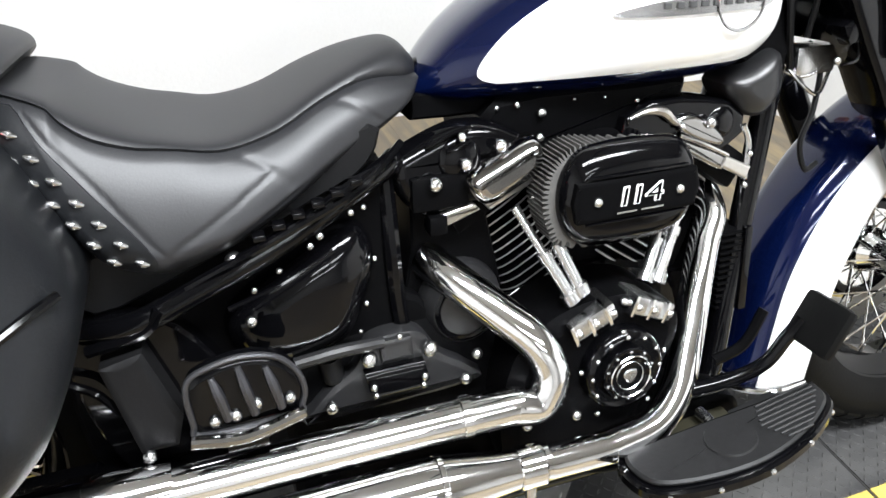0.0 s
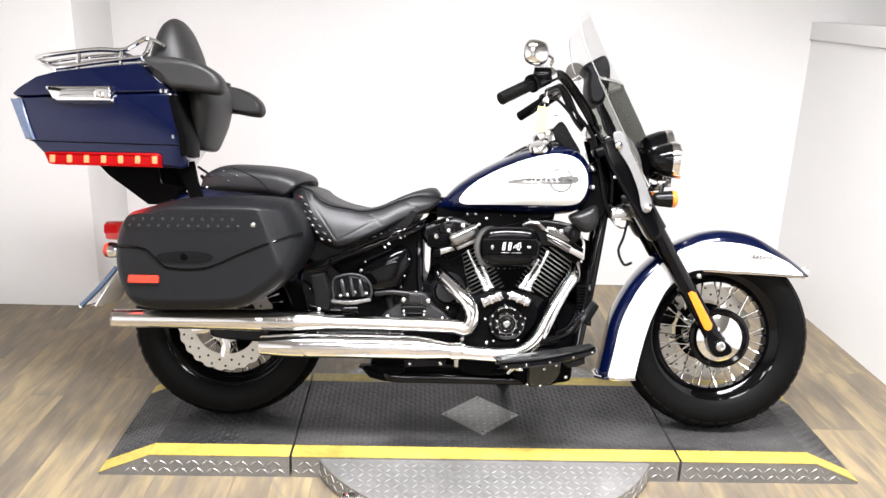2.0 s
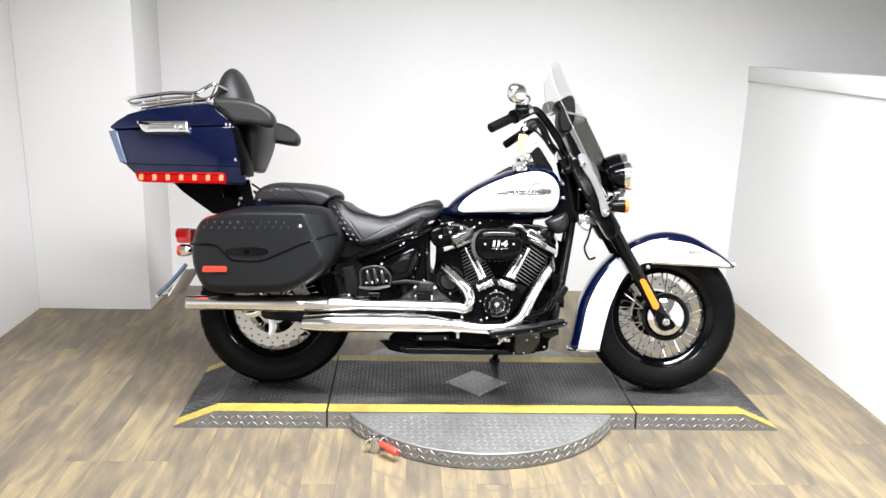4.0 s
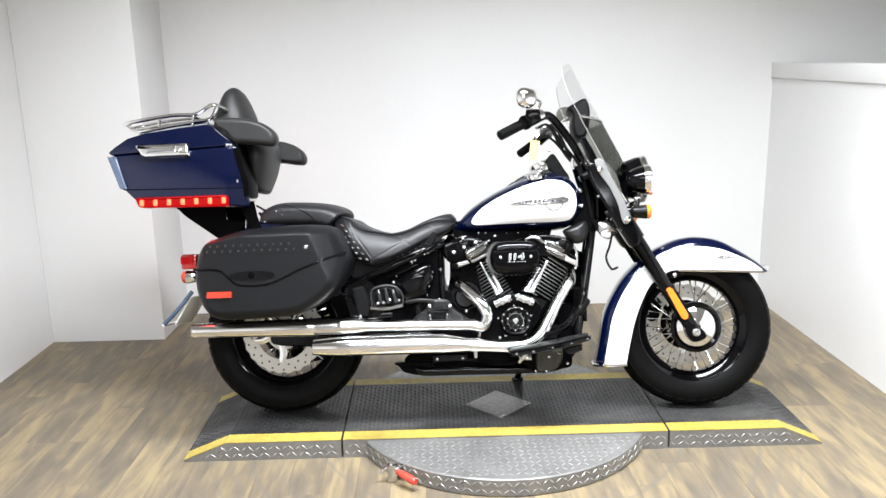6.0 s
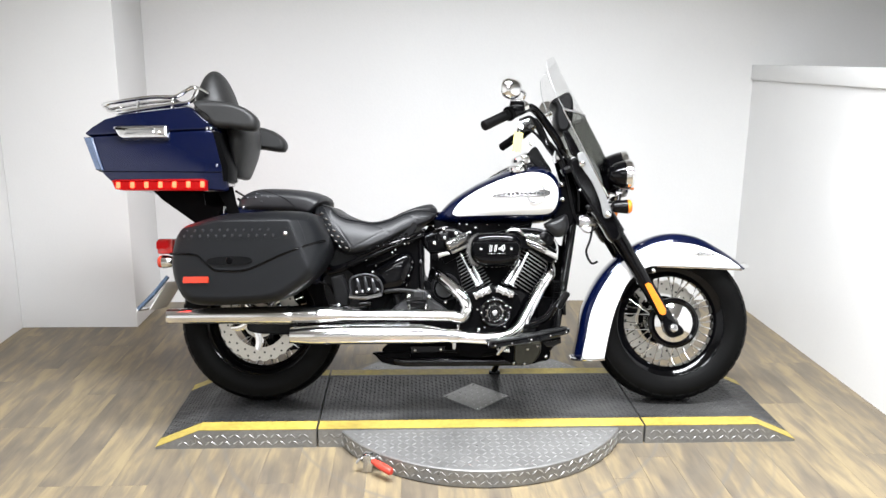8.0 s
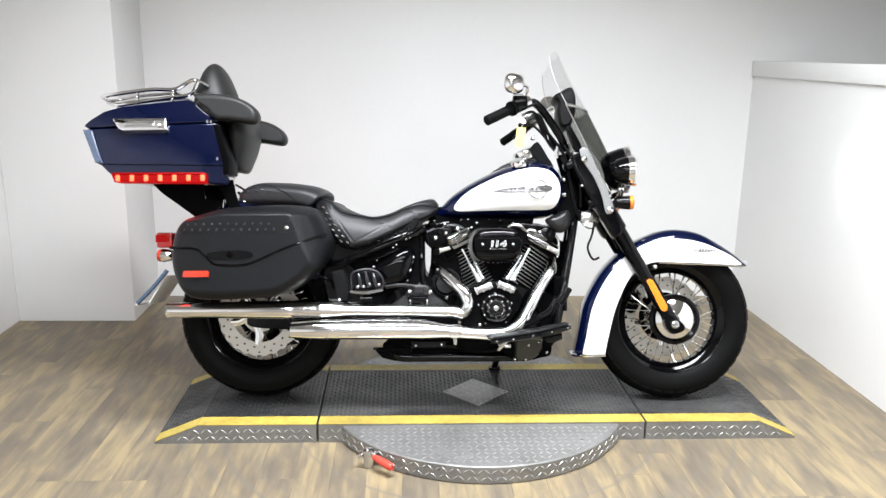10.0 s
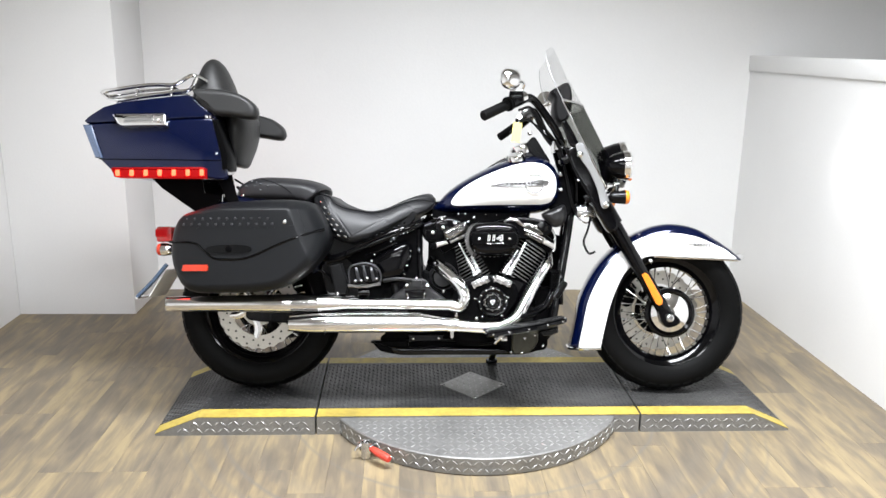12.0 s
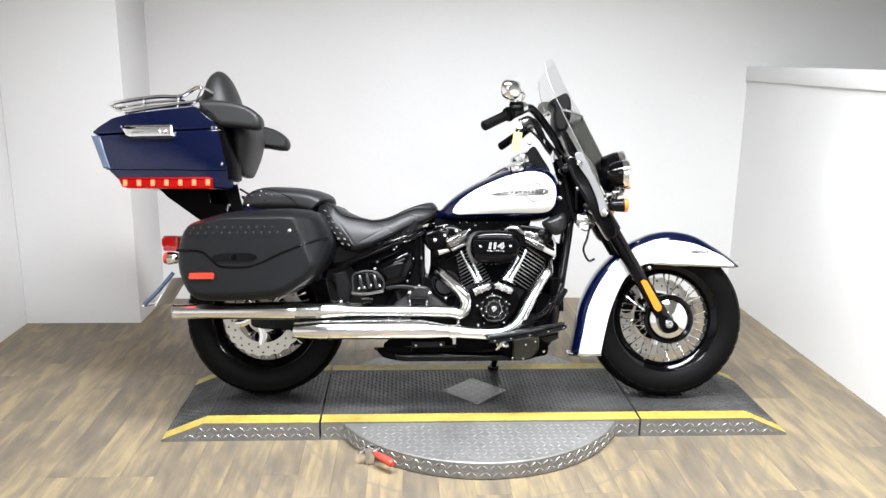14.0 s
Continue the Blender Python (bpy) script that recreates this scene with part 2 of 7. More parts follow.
vinyl_plank = wood_material()

# ---- mesh helpers ----


def part(name, bm, mat, parent=None, label="", smooth=True, sharp=35):
    bmesh.ops.recalc_face_normals(bm, faces=bm.faces)
    me = bpy.data.meshes.new(name)
    bm.to_mesh(me)
    bm.free()
    me.materials.append(mat)
    if smooth:
        for p in me.polygons:
            p.use_smooth = True
        me.set_sharp_from_angle(angle=radians(sharp))
    ob = new(name, me)
    if parent:
        ob.parent = parent
        if parent.name == "motorcycle" and not name.endswith("_wheel"):
            ob.matrix_parent_inverse = SIT
    if label:
        tagged(ob, label)
    return ob


def thing(name, label, category, group="", kind="", at=None):
    ob = new(name)
    ob.empty_display_size = 0.1
    if at:
        ob.matrix_world = at
    return tagged(ob, label, category, group, kind)


def box(bm, x0, x1, y0, y1, z0, z1, bevel=0.0, m=None):
    r = bmesh.ops.create_cube(bm, size=1)
    mat = Matrix.LocRotScale(((x0 + x1) / 2, (y0 + y1) / 2, (z0 + z1) / 2), None, (abs(x1 - x0), abs(y1 - y0), abs(z1 - z0)))
    if m:
        mat = m @ mat
    bmesh.ops.transform(bm, matrix=mat, verts=r["verts"])
    if bevel:
        edges = list({e for v in r["verts"] for e in v.link_edges})
        bmesh.ops.bevel(bm, geom=edges, offset=bevel, segments=2, affect="EDGES", profile=0.6)
    return bm


def bridge(bm, a, b, closed=True):
    n = len(a)
    for i in range(n if closed else n - 1):
        j = (i + 1) % n
        try:
            bm.faces.new((a[i], a[j], b[j], b[i]))
        except ValueError:
            pass


def loft(bm, rings, cap=True, closed=True, loop=False):
    vs = [[bm.verts.new(p) for p in r] for r in rings]
    for a, b in zip(vs, vs[1:]):
        bridge(bm, a, b, closed)
    if loop:
        bridge(bm, vs[-1], vs[0], closed)
    elif cap and closed:
        bm.faces.new(vs[0])
        bm.faces.new(vs[-1])
    return bm


def curve(pts, n=6, closed=False):
    """Catmull-Rom through pts, n steps a span."""
    P = [Vector(p) for p in pts]
    k = len(P)
    out = []
    for i in range(k if closed else k - 1):
        if closed:
            a, b, c, d = P[i - 1], P[i], P[(i + 1) % k], P[(i + 2) % k]
        else:
            b, c = P[i], P[i + 1]
            a = P[i - 1] if i else b + (b - c)
            d = P[i + 2] if i + 2 < k else c + (c - b)
        for s in range(n):
            t = s / n
            out.append(0.5 * (2 * b + (c - a) * t + (2 * a - 5 * b + 4 * c - d) * t * t + (3 * b - a - 3 * c + d) * t ** 3))
    if not closed:
        out.append(P[-1])
    return out


def ring_at(p, d, r, seg, up=None, flat=1.0):
    d = d.normalized()
    up = up or Vector((0, 1, 0))
    if abs(d.dot(up)) > 0.95:
        up = Vector((1, 0, 0))
    u = d.cross(up).normalized()
    v = u.cross(d).normalized()
    return [p + r * (math.cos(a) * u + flat * math.sin(a) * v) for a in (2 * math.pi * i / seg for i in range(seg))]


def tube(bm, pts, r, seg=12, n=6, smooth=True, cap=True, flat=1.0):
    """A round tube along pts; r is one radius or one for each point."""
    P = [Vector(p) for p in pts]
    radii = r if isinstance(r, (list, tuple)) else [r] * len(P)
    if smooth and len(P) > 2:
        line = curve(P, n)
        rad = [v.x for v in curve([(q, 0, 0) for q in radii], n)]
    else:
        line, rad = P, list(radii)
    rings = []
    for i, p in enumerate(line):
        a, b = line[max(i - 1, 0)], line[min(i + 1, len(line) - 1)]
        rings.append(ring_at(p, b - a, rad[i], seg, flat=flat))
    return loft(bm, rings, cap)


def rod(bm, a, b, r0, r1=None, seg=16):
    return tube(bm, [a, b], [r0, r1 if r1 is not None else r0], seg, smooth=False)


def lathe(bm, profile, origin, axis=(0, 1, 0), seg=48, loop=False, cap=False):
    """profile: (radius, along) pairs turned round the axis through origin."""
    d = Vector(axis).normalized()
    rings = []
    for r, h in profile:
        rings.append(ring_at(Vector(origin) + d * h, d, max(r, 1e-4), seg))
    return loft(bm, rings, cap=cap, loop=loop)


def dome(bm, c, r, axis=(0, -1, 0), height=None, seg=10, rings=4):
    """A bolt head or stud: a low dome with a short skirt."""
    h = height or r
    prof = [(r, -0.3 * h), (r, 0)] + [(r * math.cos(a), h * math.sin(a)) for a in (math.pi / 2 * i / rings for i in range(1, rings + 1))]
    return lathe(bm, prof, c, axis, seg)


def offset(outline, d):
    """The closed (x, z) outline, moved inwards by d."""
    n = len(outline)
    area = sum(outline[i][0] * outline[(i + 1) % n][1] - outline[(i + 1) % n][0] * outline[i][1] for i in range(n))
    s = 1 if area > 0 else -1
    out = []
    for i in range(n):
        a, b = outline[i - 1], outline[(i + 1) % n]
        tx, tz = b[0] - a[0], b[1] - a[1]
        l = math.hypot(tx, tz) or 1
        out.append((outline[i][0] - s * tz / l * d, outline[i][1] + s * tx / l * d))
    return out


def outline2(pts, n=4):
    return [(v.x, v.z) for v in curve([(x, 0, z) for x, z in pts], n, True)]


def inset(outline, d):
    """A convex outline drawn in by d towards its middle."""
    xs, zs = [p[0] for p in outline], [p[1] for p in outline]
    cx, cz, w, h = (min(xs) + max(xs)) / 2, (min(zs) + max(zs)) / 2, max(xs) - min(xs), max(zs) - min(zs)
    return [(cx + (x - cx) * (1 - 2 * d / w), cz + (z - cz) * (1 - 2 * d / h)) for x, z in outline]


def slab(bm, outline, layers, shift=None, draw_in=None):
    """Layers (y, inset) of a closed (x, z) outline, from the near face to the far one."""
    rings = []
    for y, d in layers:
        o = (draw_in or offset)(outline, d) if d else outline
        rings.append([(x, y + (shift(x, z) if shift else 0), z) for x, z in o])
    vs = [[bm.verts.new(p) for p in r] for r in rings]
    for a, b in zip(vs, vs[1:]):
        bridge(bm, a, b)
    for k, (y, d) in ((0, layers[0]), (-1, layers[-1])):
        inner = [bm.verts.new((x, y + (shift(x, z) if shift else 0), z)) for x, z in (draw_in or offset)(outline, d + 0.003)]
        bridge(bm, inner, vs[k])
        r = inner
        if shift is None:
            bm.faces.new(r if k else r[::-1])
            continue
        mx, mz = sum(v.co.x for v in r) / len(r), sum(v.co.z for v in r) / len(r)
        for f in (1 - k / 30 for k in range(1, 29)):
            ring = [(mx + (v.co.x - mx) * f, mz + (v.co.z - mz) * f) for v in inner]
            ring = [bm.verts.new((x, y + shift(x, z), z)) for x, z in ring]
            bridge(bm, ring, r)
            r = ring
        c = bm.verts.new((mx, y + shift(mx, mz), mz))
        for i in range(len(r)):
            bm.faces.new((r[i], r[(i + 1) % len(r)], c))
    return bm


def patch(bm, outline, yfun, rings=10, thick=0.002, fade=True):
    """A thin plate whose (x, z) outline lies on the surface y = yfun(x, z), thick towards -y."""
    cx = sum(p[0] for p in outline) / len(outline)
    cz = sum(p[1] for p in outline) / len(outline)
    loops = []
    for k in range(1, rings + 1):
        f = k / rings
        loops.append([bm.verts.new((cx + (x - cx) * f, yfun(cx + (x - cx) * f, cz + (z - cz) * f) - thick, cz + (z - cz) * f)) for x, z in outline])
    loops.append([bm.verts.new((x, yfun(x, z) + thick, z)) for x, z in outline])
    c = bm.verts.new((cx, yfun(cx, cz) - thick, cz))
    for i in range(len(outline)):
        bm.faces.new((loops[0][i], loops[0][(i + 1) % len(outline)], c))
    for a, b in zip(loops, loops[1:]):
        bridge(bm, a, b)
    return bm


def interp(table, x):
    """Smooth value at x of a table of (x, value, ...) rows."""
    if x <= table[0][0]:
        return list(table[0][1:])
    for a, b in zip(table, table[1:]):
        if x <= b[0]:
            t = (x - a[0]) / (b[0] - a[0])
            return [p + (q - p) * t for p, q in zip(a[1:], b[1:])]
    return list(table[-1][1:])


def smooth_table(rows, n=5):
    """Rows of (x, a, b, c...) resampled through a smooth curve."""
    out = []
    k = len(rows[0])
    for i in range(1, k, 2):
        pair = [(r[0], r[i], r[i + 1] if i + 1 < k else 0) for r in rows]
        pts = curve(pair, n)
        if not out:
            out = [[p.x] for p in pts]
        for o, p in zip(out, pts):
            o.append(p.y)
            if i + 1 < k:
                o.append(p.z)
    return out


def oval_ring(x, z0, z1, w, n=2.5, seg=32, yc=0.0):
    zc, h = (z0 + z1) / 2, (z1 - z0) / 2
    pts = []
    for i in range(seg):
        a = 2 * math.pi * i / seg
        c, s = math.cos(a), math.sin(a)
        pts.append((x, yc + w * math.copysign(abs(c) ** (2 / n), c), zc + h * math.copysign(abs(s) ** (2 / n), s)))
    return pts

# ---- the room ----


def setting(name, bm, mat, label, category):
    return tagged(part(name, bm, mat, smooth=False), label, category, kind="structure")


def plain_wall(name, x0, x1, y0, y1, z0, z1, label):
    return setting(name, box(bmesh.new(), x0, x1, y0, y1, z0, z1), wall_paint, label, "wall")


HALF_TOP = 1.385
plain_wall("wall_back", -2.5, 3.6, 1.56, 1.70, 0, 2.95, "smooth white painted wall behind the motorcycle")
plain_wall("wall_left", -2.455, -2.305, -7.0, 1.56, 0, 2.95, "smooth white painted side wall")
plain_wall("wall_right", 1.686, 1.80, -2.6, 1.56, 0, HALF_TOP - 0.085, "white half-height partition wall with a capped top")
plain_wall("wall_far_right", 3.5, 3.6, -7.0, 1.56, 0, 2.95, "pale wall beyond the half-height partition")
setting("wall_front", box(bmesh.new(), -2.455, 3.6, -7.15, -7.0, 0, 2.95), dim_wall, "plain pale grey wall closing the room", "wall")
bm = box(bmesh.new(), -2.304, -1.705, 1.112, 1.559, 0, 2.95, 0.004)
tagged(part("wall_pillar", bm, wall_paint, sharp=50), "white boxed pillar in the corner of the room", "pillar", kind="structure")
cap = box(bmesh.new(), 1.673, 1.815, -2.6, 1.559, HALF_TOP - 0.084, HALF_TOP, 0.006)
tagged(part("wall_cap", cap, wall_paint), "white board capping the half-height partition", "trim", kind="structure")
# added out of view; its grey keeps bounce off the upper walls low
setting("ceiling", box(bmesh.new(), -2.455, 3.6, -7.1, 1.70, 2.96, 3.05), ceiling_bounce_grey, "plain ceiling out of view, greyed to limit bounced light", "ceiling")

# ---- turntable and ramps ----
DECK = 0.072
NEAR, FAR = -0.273, 0.300
turntable = thing("turntable", "motorcycle turntable of steel tread plate with rubber deck", "turntable")


def lugs(bm, inside, x0, x1, y0, y1, z, pitch=0.027, length=0.026, width=0.0056, height=0.0017, m=None):
    """Raised tread bars in two crossing directions, as low ridged wedges."""
    i = 0
    ny = int((y1 - y0) / pitch)
    nx = int((x1 - x0) / pitch)
    for iy in range(ny + 1):
        for ix in range(nx + 1):
            cx, cy = x0 + (ix + 0.5 * 0) * pitch, y0 + iy * pitch
            if not inside(cx, cy):
                continue
            a = radians(45 if (ix + iy) % 2 else -45)
            u = Vector((math.cos(a), math.sin(a), 0)) * length / 2
            v = Vector((-math.sin(a), math.cos(a), 0)) * width / 2
            c = Vector((cx, cy, z))
            top = Vector((0, 0, height))
            pts = [c - u, c - v, c + u, c + v]
            tops = [c - u * 0.6 + top, c - v * 0.45 + top, c + u * 0.6 + top, c + v * 0.45 + top]
            if m:
                pts, tops = [m @ p for p in pts], [m @ p for p in tops]
            lo = [bm.verts.new(p) for p in pts]
            hi = [bm.verts.new(p) for p in tops]
            bm.faces.new(hi)
            bridge(bm, lo, hi)
    return bm


# round base plate under the deck
R_TABLE = 0.585
bm = lathe(bmesh.new(), [(0.001, DECK - 0.006), (R_TABLE - 0.004, DECK - 0.006), (R_TABLE, DECK - 0.010), (R_TABLE, 0.004), (R_TABLE - 0.01, 0.0)], (0, 0, 0), (0, 0, 1), 96)
part("round_plate", bm, tread_steel, turntable, "bare steel tread plate disc")
bm = bmesh.new()
lugs(bm, lambda x, y: math.hypot(x, y) < R_TABLE - 0.015 and not NEAR - 0.006 < y < FAR + 0.006, -0.6, 0.6, -0.6, 0.6, DECK - 0.006)
ROWS = (0.020, 0.047)
for k in range(152):
    for j, h in enumerate(ROWS):
        a = 2 * math.pi * (k + 0.5 * (j % 2)) / 152
        tilt = 40 if (k + j) % 2 else -40
        c = Vector((math.cos(a) * R_TABLE, math.sin(a) * R_TABLE, h))
        t = Vector((-math.sin(a), math.cos(a), 0))
        n = Vector((math.cos(a), math.sin(a), 0))
        d = t * math.cos(radians(tilt)) + Vector((0, 0, 1)) * math.sin(radians(tilt))
        e = n.cross(d)
        lo = [bm.verts.new(c + q) for q in (-d * 0.0125, -e * 0.0029, d * 0.0125, e * 0.0029)]
        hi = [bm.verts.new(c + n * 0.0017 + q) for q in (-d * 0.008, -e * 0.0012, d * 0.008, e * 0.0012)]
        bm.faces.new(hi)
        bridge(bm, lo, hi)
tagged(part("tread_bar", bm, tread_worn, turntable, smooth=False), kind="stuff")


def deck_section(owner, x0, x1, slope=None):
    """Deck between x0 and x1; slope: (x where the ramp begins, x of its toe)."""
    def top(x):
        if not slope:
            return DECK
        a, b = slope
        t = min(max((x - a) / (b - a), 0), 1)
        return DECK + (0.008 - DECK) * t

    xs = sorted({x0, x1, *([slope[0]] if slope else [])})
    side = [(x, top(x)) for x in xs]
    outline = side + [(xs[-1], 0.0), (xs[0], 0.0)] if not slope else [(xs[0], 0.0)] + side + [(xs[-1], 0.0)]
    # steel body
    bm = bmesh.new()
    rings = []
    for y in (NEAR, FAR):
        rings.append([(x, y, z) for x, z in outline])
    loft(bm, rings)
    part("deck_body", bm, tread_steel, owner, "steel tread plate sides", smooth=False)

    def sheet(name, ya, yb, lift, mat, label):
        bm = bmesh.new()
        rows = []
        for x, z in side:
            rows.append([(x, ya, z + 0.0006), (x, yb, z + 0.0006), (x, yb, z + lift), (x, ya, z + lift)])
        loft(bm, rows)
        return part(name, bm, mat, owner, label, smooth=False)

    sheet("rubber_mat", NEAR + 0.066, FAR - 0.062, 0.0030, mat_rubber, "dark grey ribbed rubber mat")
    sheet("yellow_stripe", NEAR - 0.001, NEAR + 0.066, 0.0024, yellow_tape, "yellow safety tape")
    sheet("yellow_stripe", FAR - 0.062, FAR + 0.001, 0.0024, yellow_tape, "yellow safety tape")
    bm = bmesh.new()
    for xa, za, xb, zb in [(*p, *q) for p, q in zip(side, side[1:])]:
        ang = math.atan2(zb - za, xb - xa)
        m = Matrix.Translation((xa, 0, za + 0.003)) @ Matrix.Rotation(-ang, 4, "Y")
        ln = math.hypot(xb - xa, zb - za)
        lugs(bm, lambda x, y: True, 0.008, ln - 0.008, NEAR + 0.070, FAR - 0.064, 0.0, pitch=0.017, length=0.0165, width=0.0042, height=0.0015, m=m)
    tagged(part("mat_rib", bm, mat_rubber, owner, smooth=False), kind="stuff")
    bm = bmesh.new()
    for k in range(int((x1 - x0) / 0.025)):
        for j, h in enumerate(ROWS):
            tilt = 40 if (k + j) % 2 else -40
            x = x0 + 0.014 + (k + 0.5 * (j % 2)) * 0.025
            if top(x + 0.012) < h + 0.01 or top(x - 0.012) < h + 0.01 or x > x1 - 0.012:
                continue
            d = Vector((math.cos(radians(tilt)), 0, math.sin(radians(tilt))))
            e = Vector((0, -1, 0)).cross(d)
            for s in (-1, 1):
                c = Vector((x, NEAR if s < 0 else FAR, h))
                n = Vector((0, s, 0))
                lo = [bm.verts.new(c + q) for q in (-d * 0.0125, -e * 0.0029, d * 0.0125, e * 0.0029)]
                hi = [bm.verts.new(c + n * 0.0017 + q) for q in (-d * 0.008, -e * 0.0012, d * 0.008, e * 0.0012)]
                bm.faces.new(hi)
                bridge(bm, lo, hi)
    tagged(part("side_tread_bar", bm, tread_worn, owner, smooth=False), kind="stuff")


deck_section(turntable, -0.604, 0.612)
ramp_rear = thing("loading_ramp", "steel tread plate ramp with black rubber mat and yellow edges", "ramp", "ramps at the ends of the turntable")
deck_section(ramp_rear, -1.200, -0.612, (-1.040, -1.200))
ramp_front = thing("loading_ramp", "steel tread plate ramp with black rubber mat and yellow edges", "ramp", "ramps at the ends of the turntable")
deck_section(ramp_front, 0.620, 1.197, (1.050, 1.197))
# diamond of bare steel let into the mat
bm = bmesh.new()
s = 0.133
loft(bm, [[(-s, 0, DECK + 0.001), (0, -s, DECK + 0.001), (s, 0, DECK + 0.001), (0, s, DECK + 0.001)],
          [(-s, 0, DECK + 0.0062), (0, -s, DECK + 0.0062), (s, 0, DECK + 0.0062), (0, s, DECK + 0.0062)]])
part("diamond_plate", bm, tread_steel, turntable, "bare steel diamond-shaped cover plate", smooth=False)
bm = lugs(bmesh.new(), lambda x, y: abs(x) + abs(y) < s - 0.012, -s, s, -s, s, DECK + 0.0062, pitch=0.024, length=0.019, width=0.005)
tagged(part("tread_bar", bm, tread_worn, turntable, smooth=False), kind="stuff")
for x, y in ((-s + 0.016, 0), (s - 0.016, 0), (0, s - 0.016), (0, -s + 0.016)):
    part("screw", dome(bmesh.new(), (x, y, DECK + 0.0062), 0.005, (0, 0, 1), 0.002), steel, turntable)

# ---- the motorcycle ----
BIKE = Matrix.Translation((-0.848, -0.006, 0.080)) @ Matrix.Rotation(radians(-1.6), 4, "Z") @ Matrix.Rotation(radians(-14.5), 4, "X")
# how the frame and bodywork sit over the two wheels
SIT = Matrix(((0.988, 0.072, -0.0136, 0.007), (0, 1, 0, 0), (0.0176, 0.0156, 0.9946, -0.0185), (0, 0, 0, 1)))
bike = thing("motorcycle", "navy blue and white touring motorcycle with black engine and chrome exhausts", "motorcycle", at=BIKE)
REAR = Vector((0.0, 0.0, 0.316))
FRONT = Vector((1.620, 0.0, 0.312))


def tyre_profile(R, w, rim):
    return [(rim, w * 0.72), (rim + 0.012, w * 0.86), (rim + 0.04, w * 0.99), (R - 0.045, w), (R - 0.022, w * 0.90), (R - 0.010, w * 0.68),
            (R - 0.002, w * 0.34), (R, 0), (R - 0.002, -w * 0.34), (R - 0.010, -w * 0.68), (R - 0.022, -w * 0.90), (R - 0.045, -w),
            (rim + 0.04, -w * 0.99), (rim + 0.012, -w * 0.86), (rim, -w * 0.72)]


def disc(bm, c, y, r_in, r_out, thick, lobes=0, depth=0.0, seg=72, holes=0):
    """A flat brake disc; lobes: a scalloped rim."""
    rows = []
    for r, h in ((r_in, -thick), (r_out, -thick), (r_out, thick), (r_in, thick)):
        ring = []
        for i in range(seg):
            a = 2 * math.pi * i / seg
            rr = r - (depth * (0.5 + 0.5 * math.cos(lobes * a)) if lobes and r == r_out else 0)
            ring.append((c[0] + rr * math.cos(a), y + h, c[2] + rr * math.sin(a)))
        rows.append(ring)
    return loft(bm, rows, loop=True)


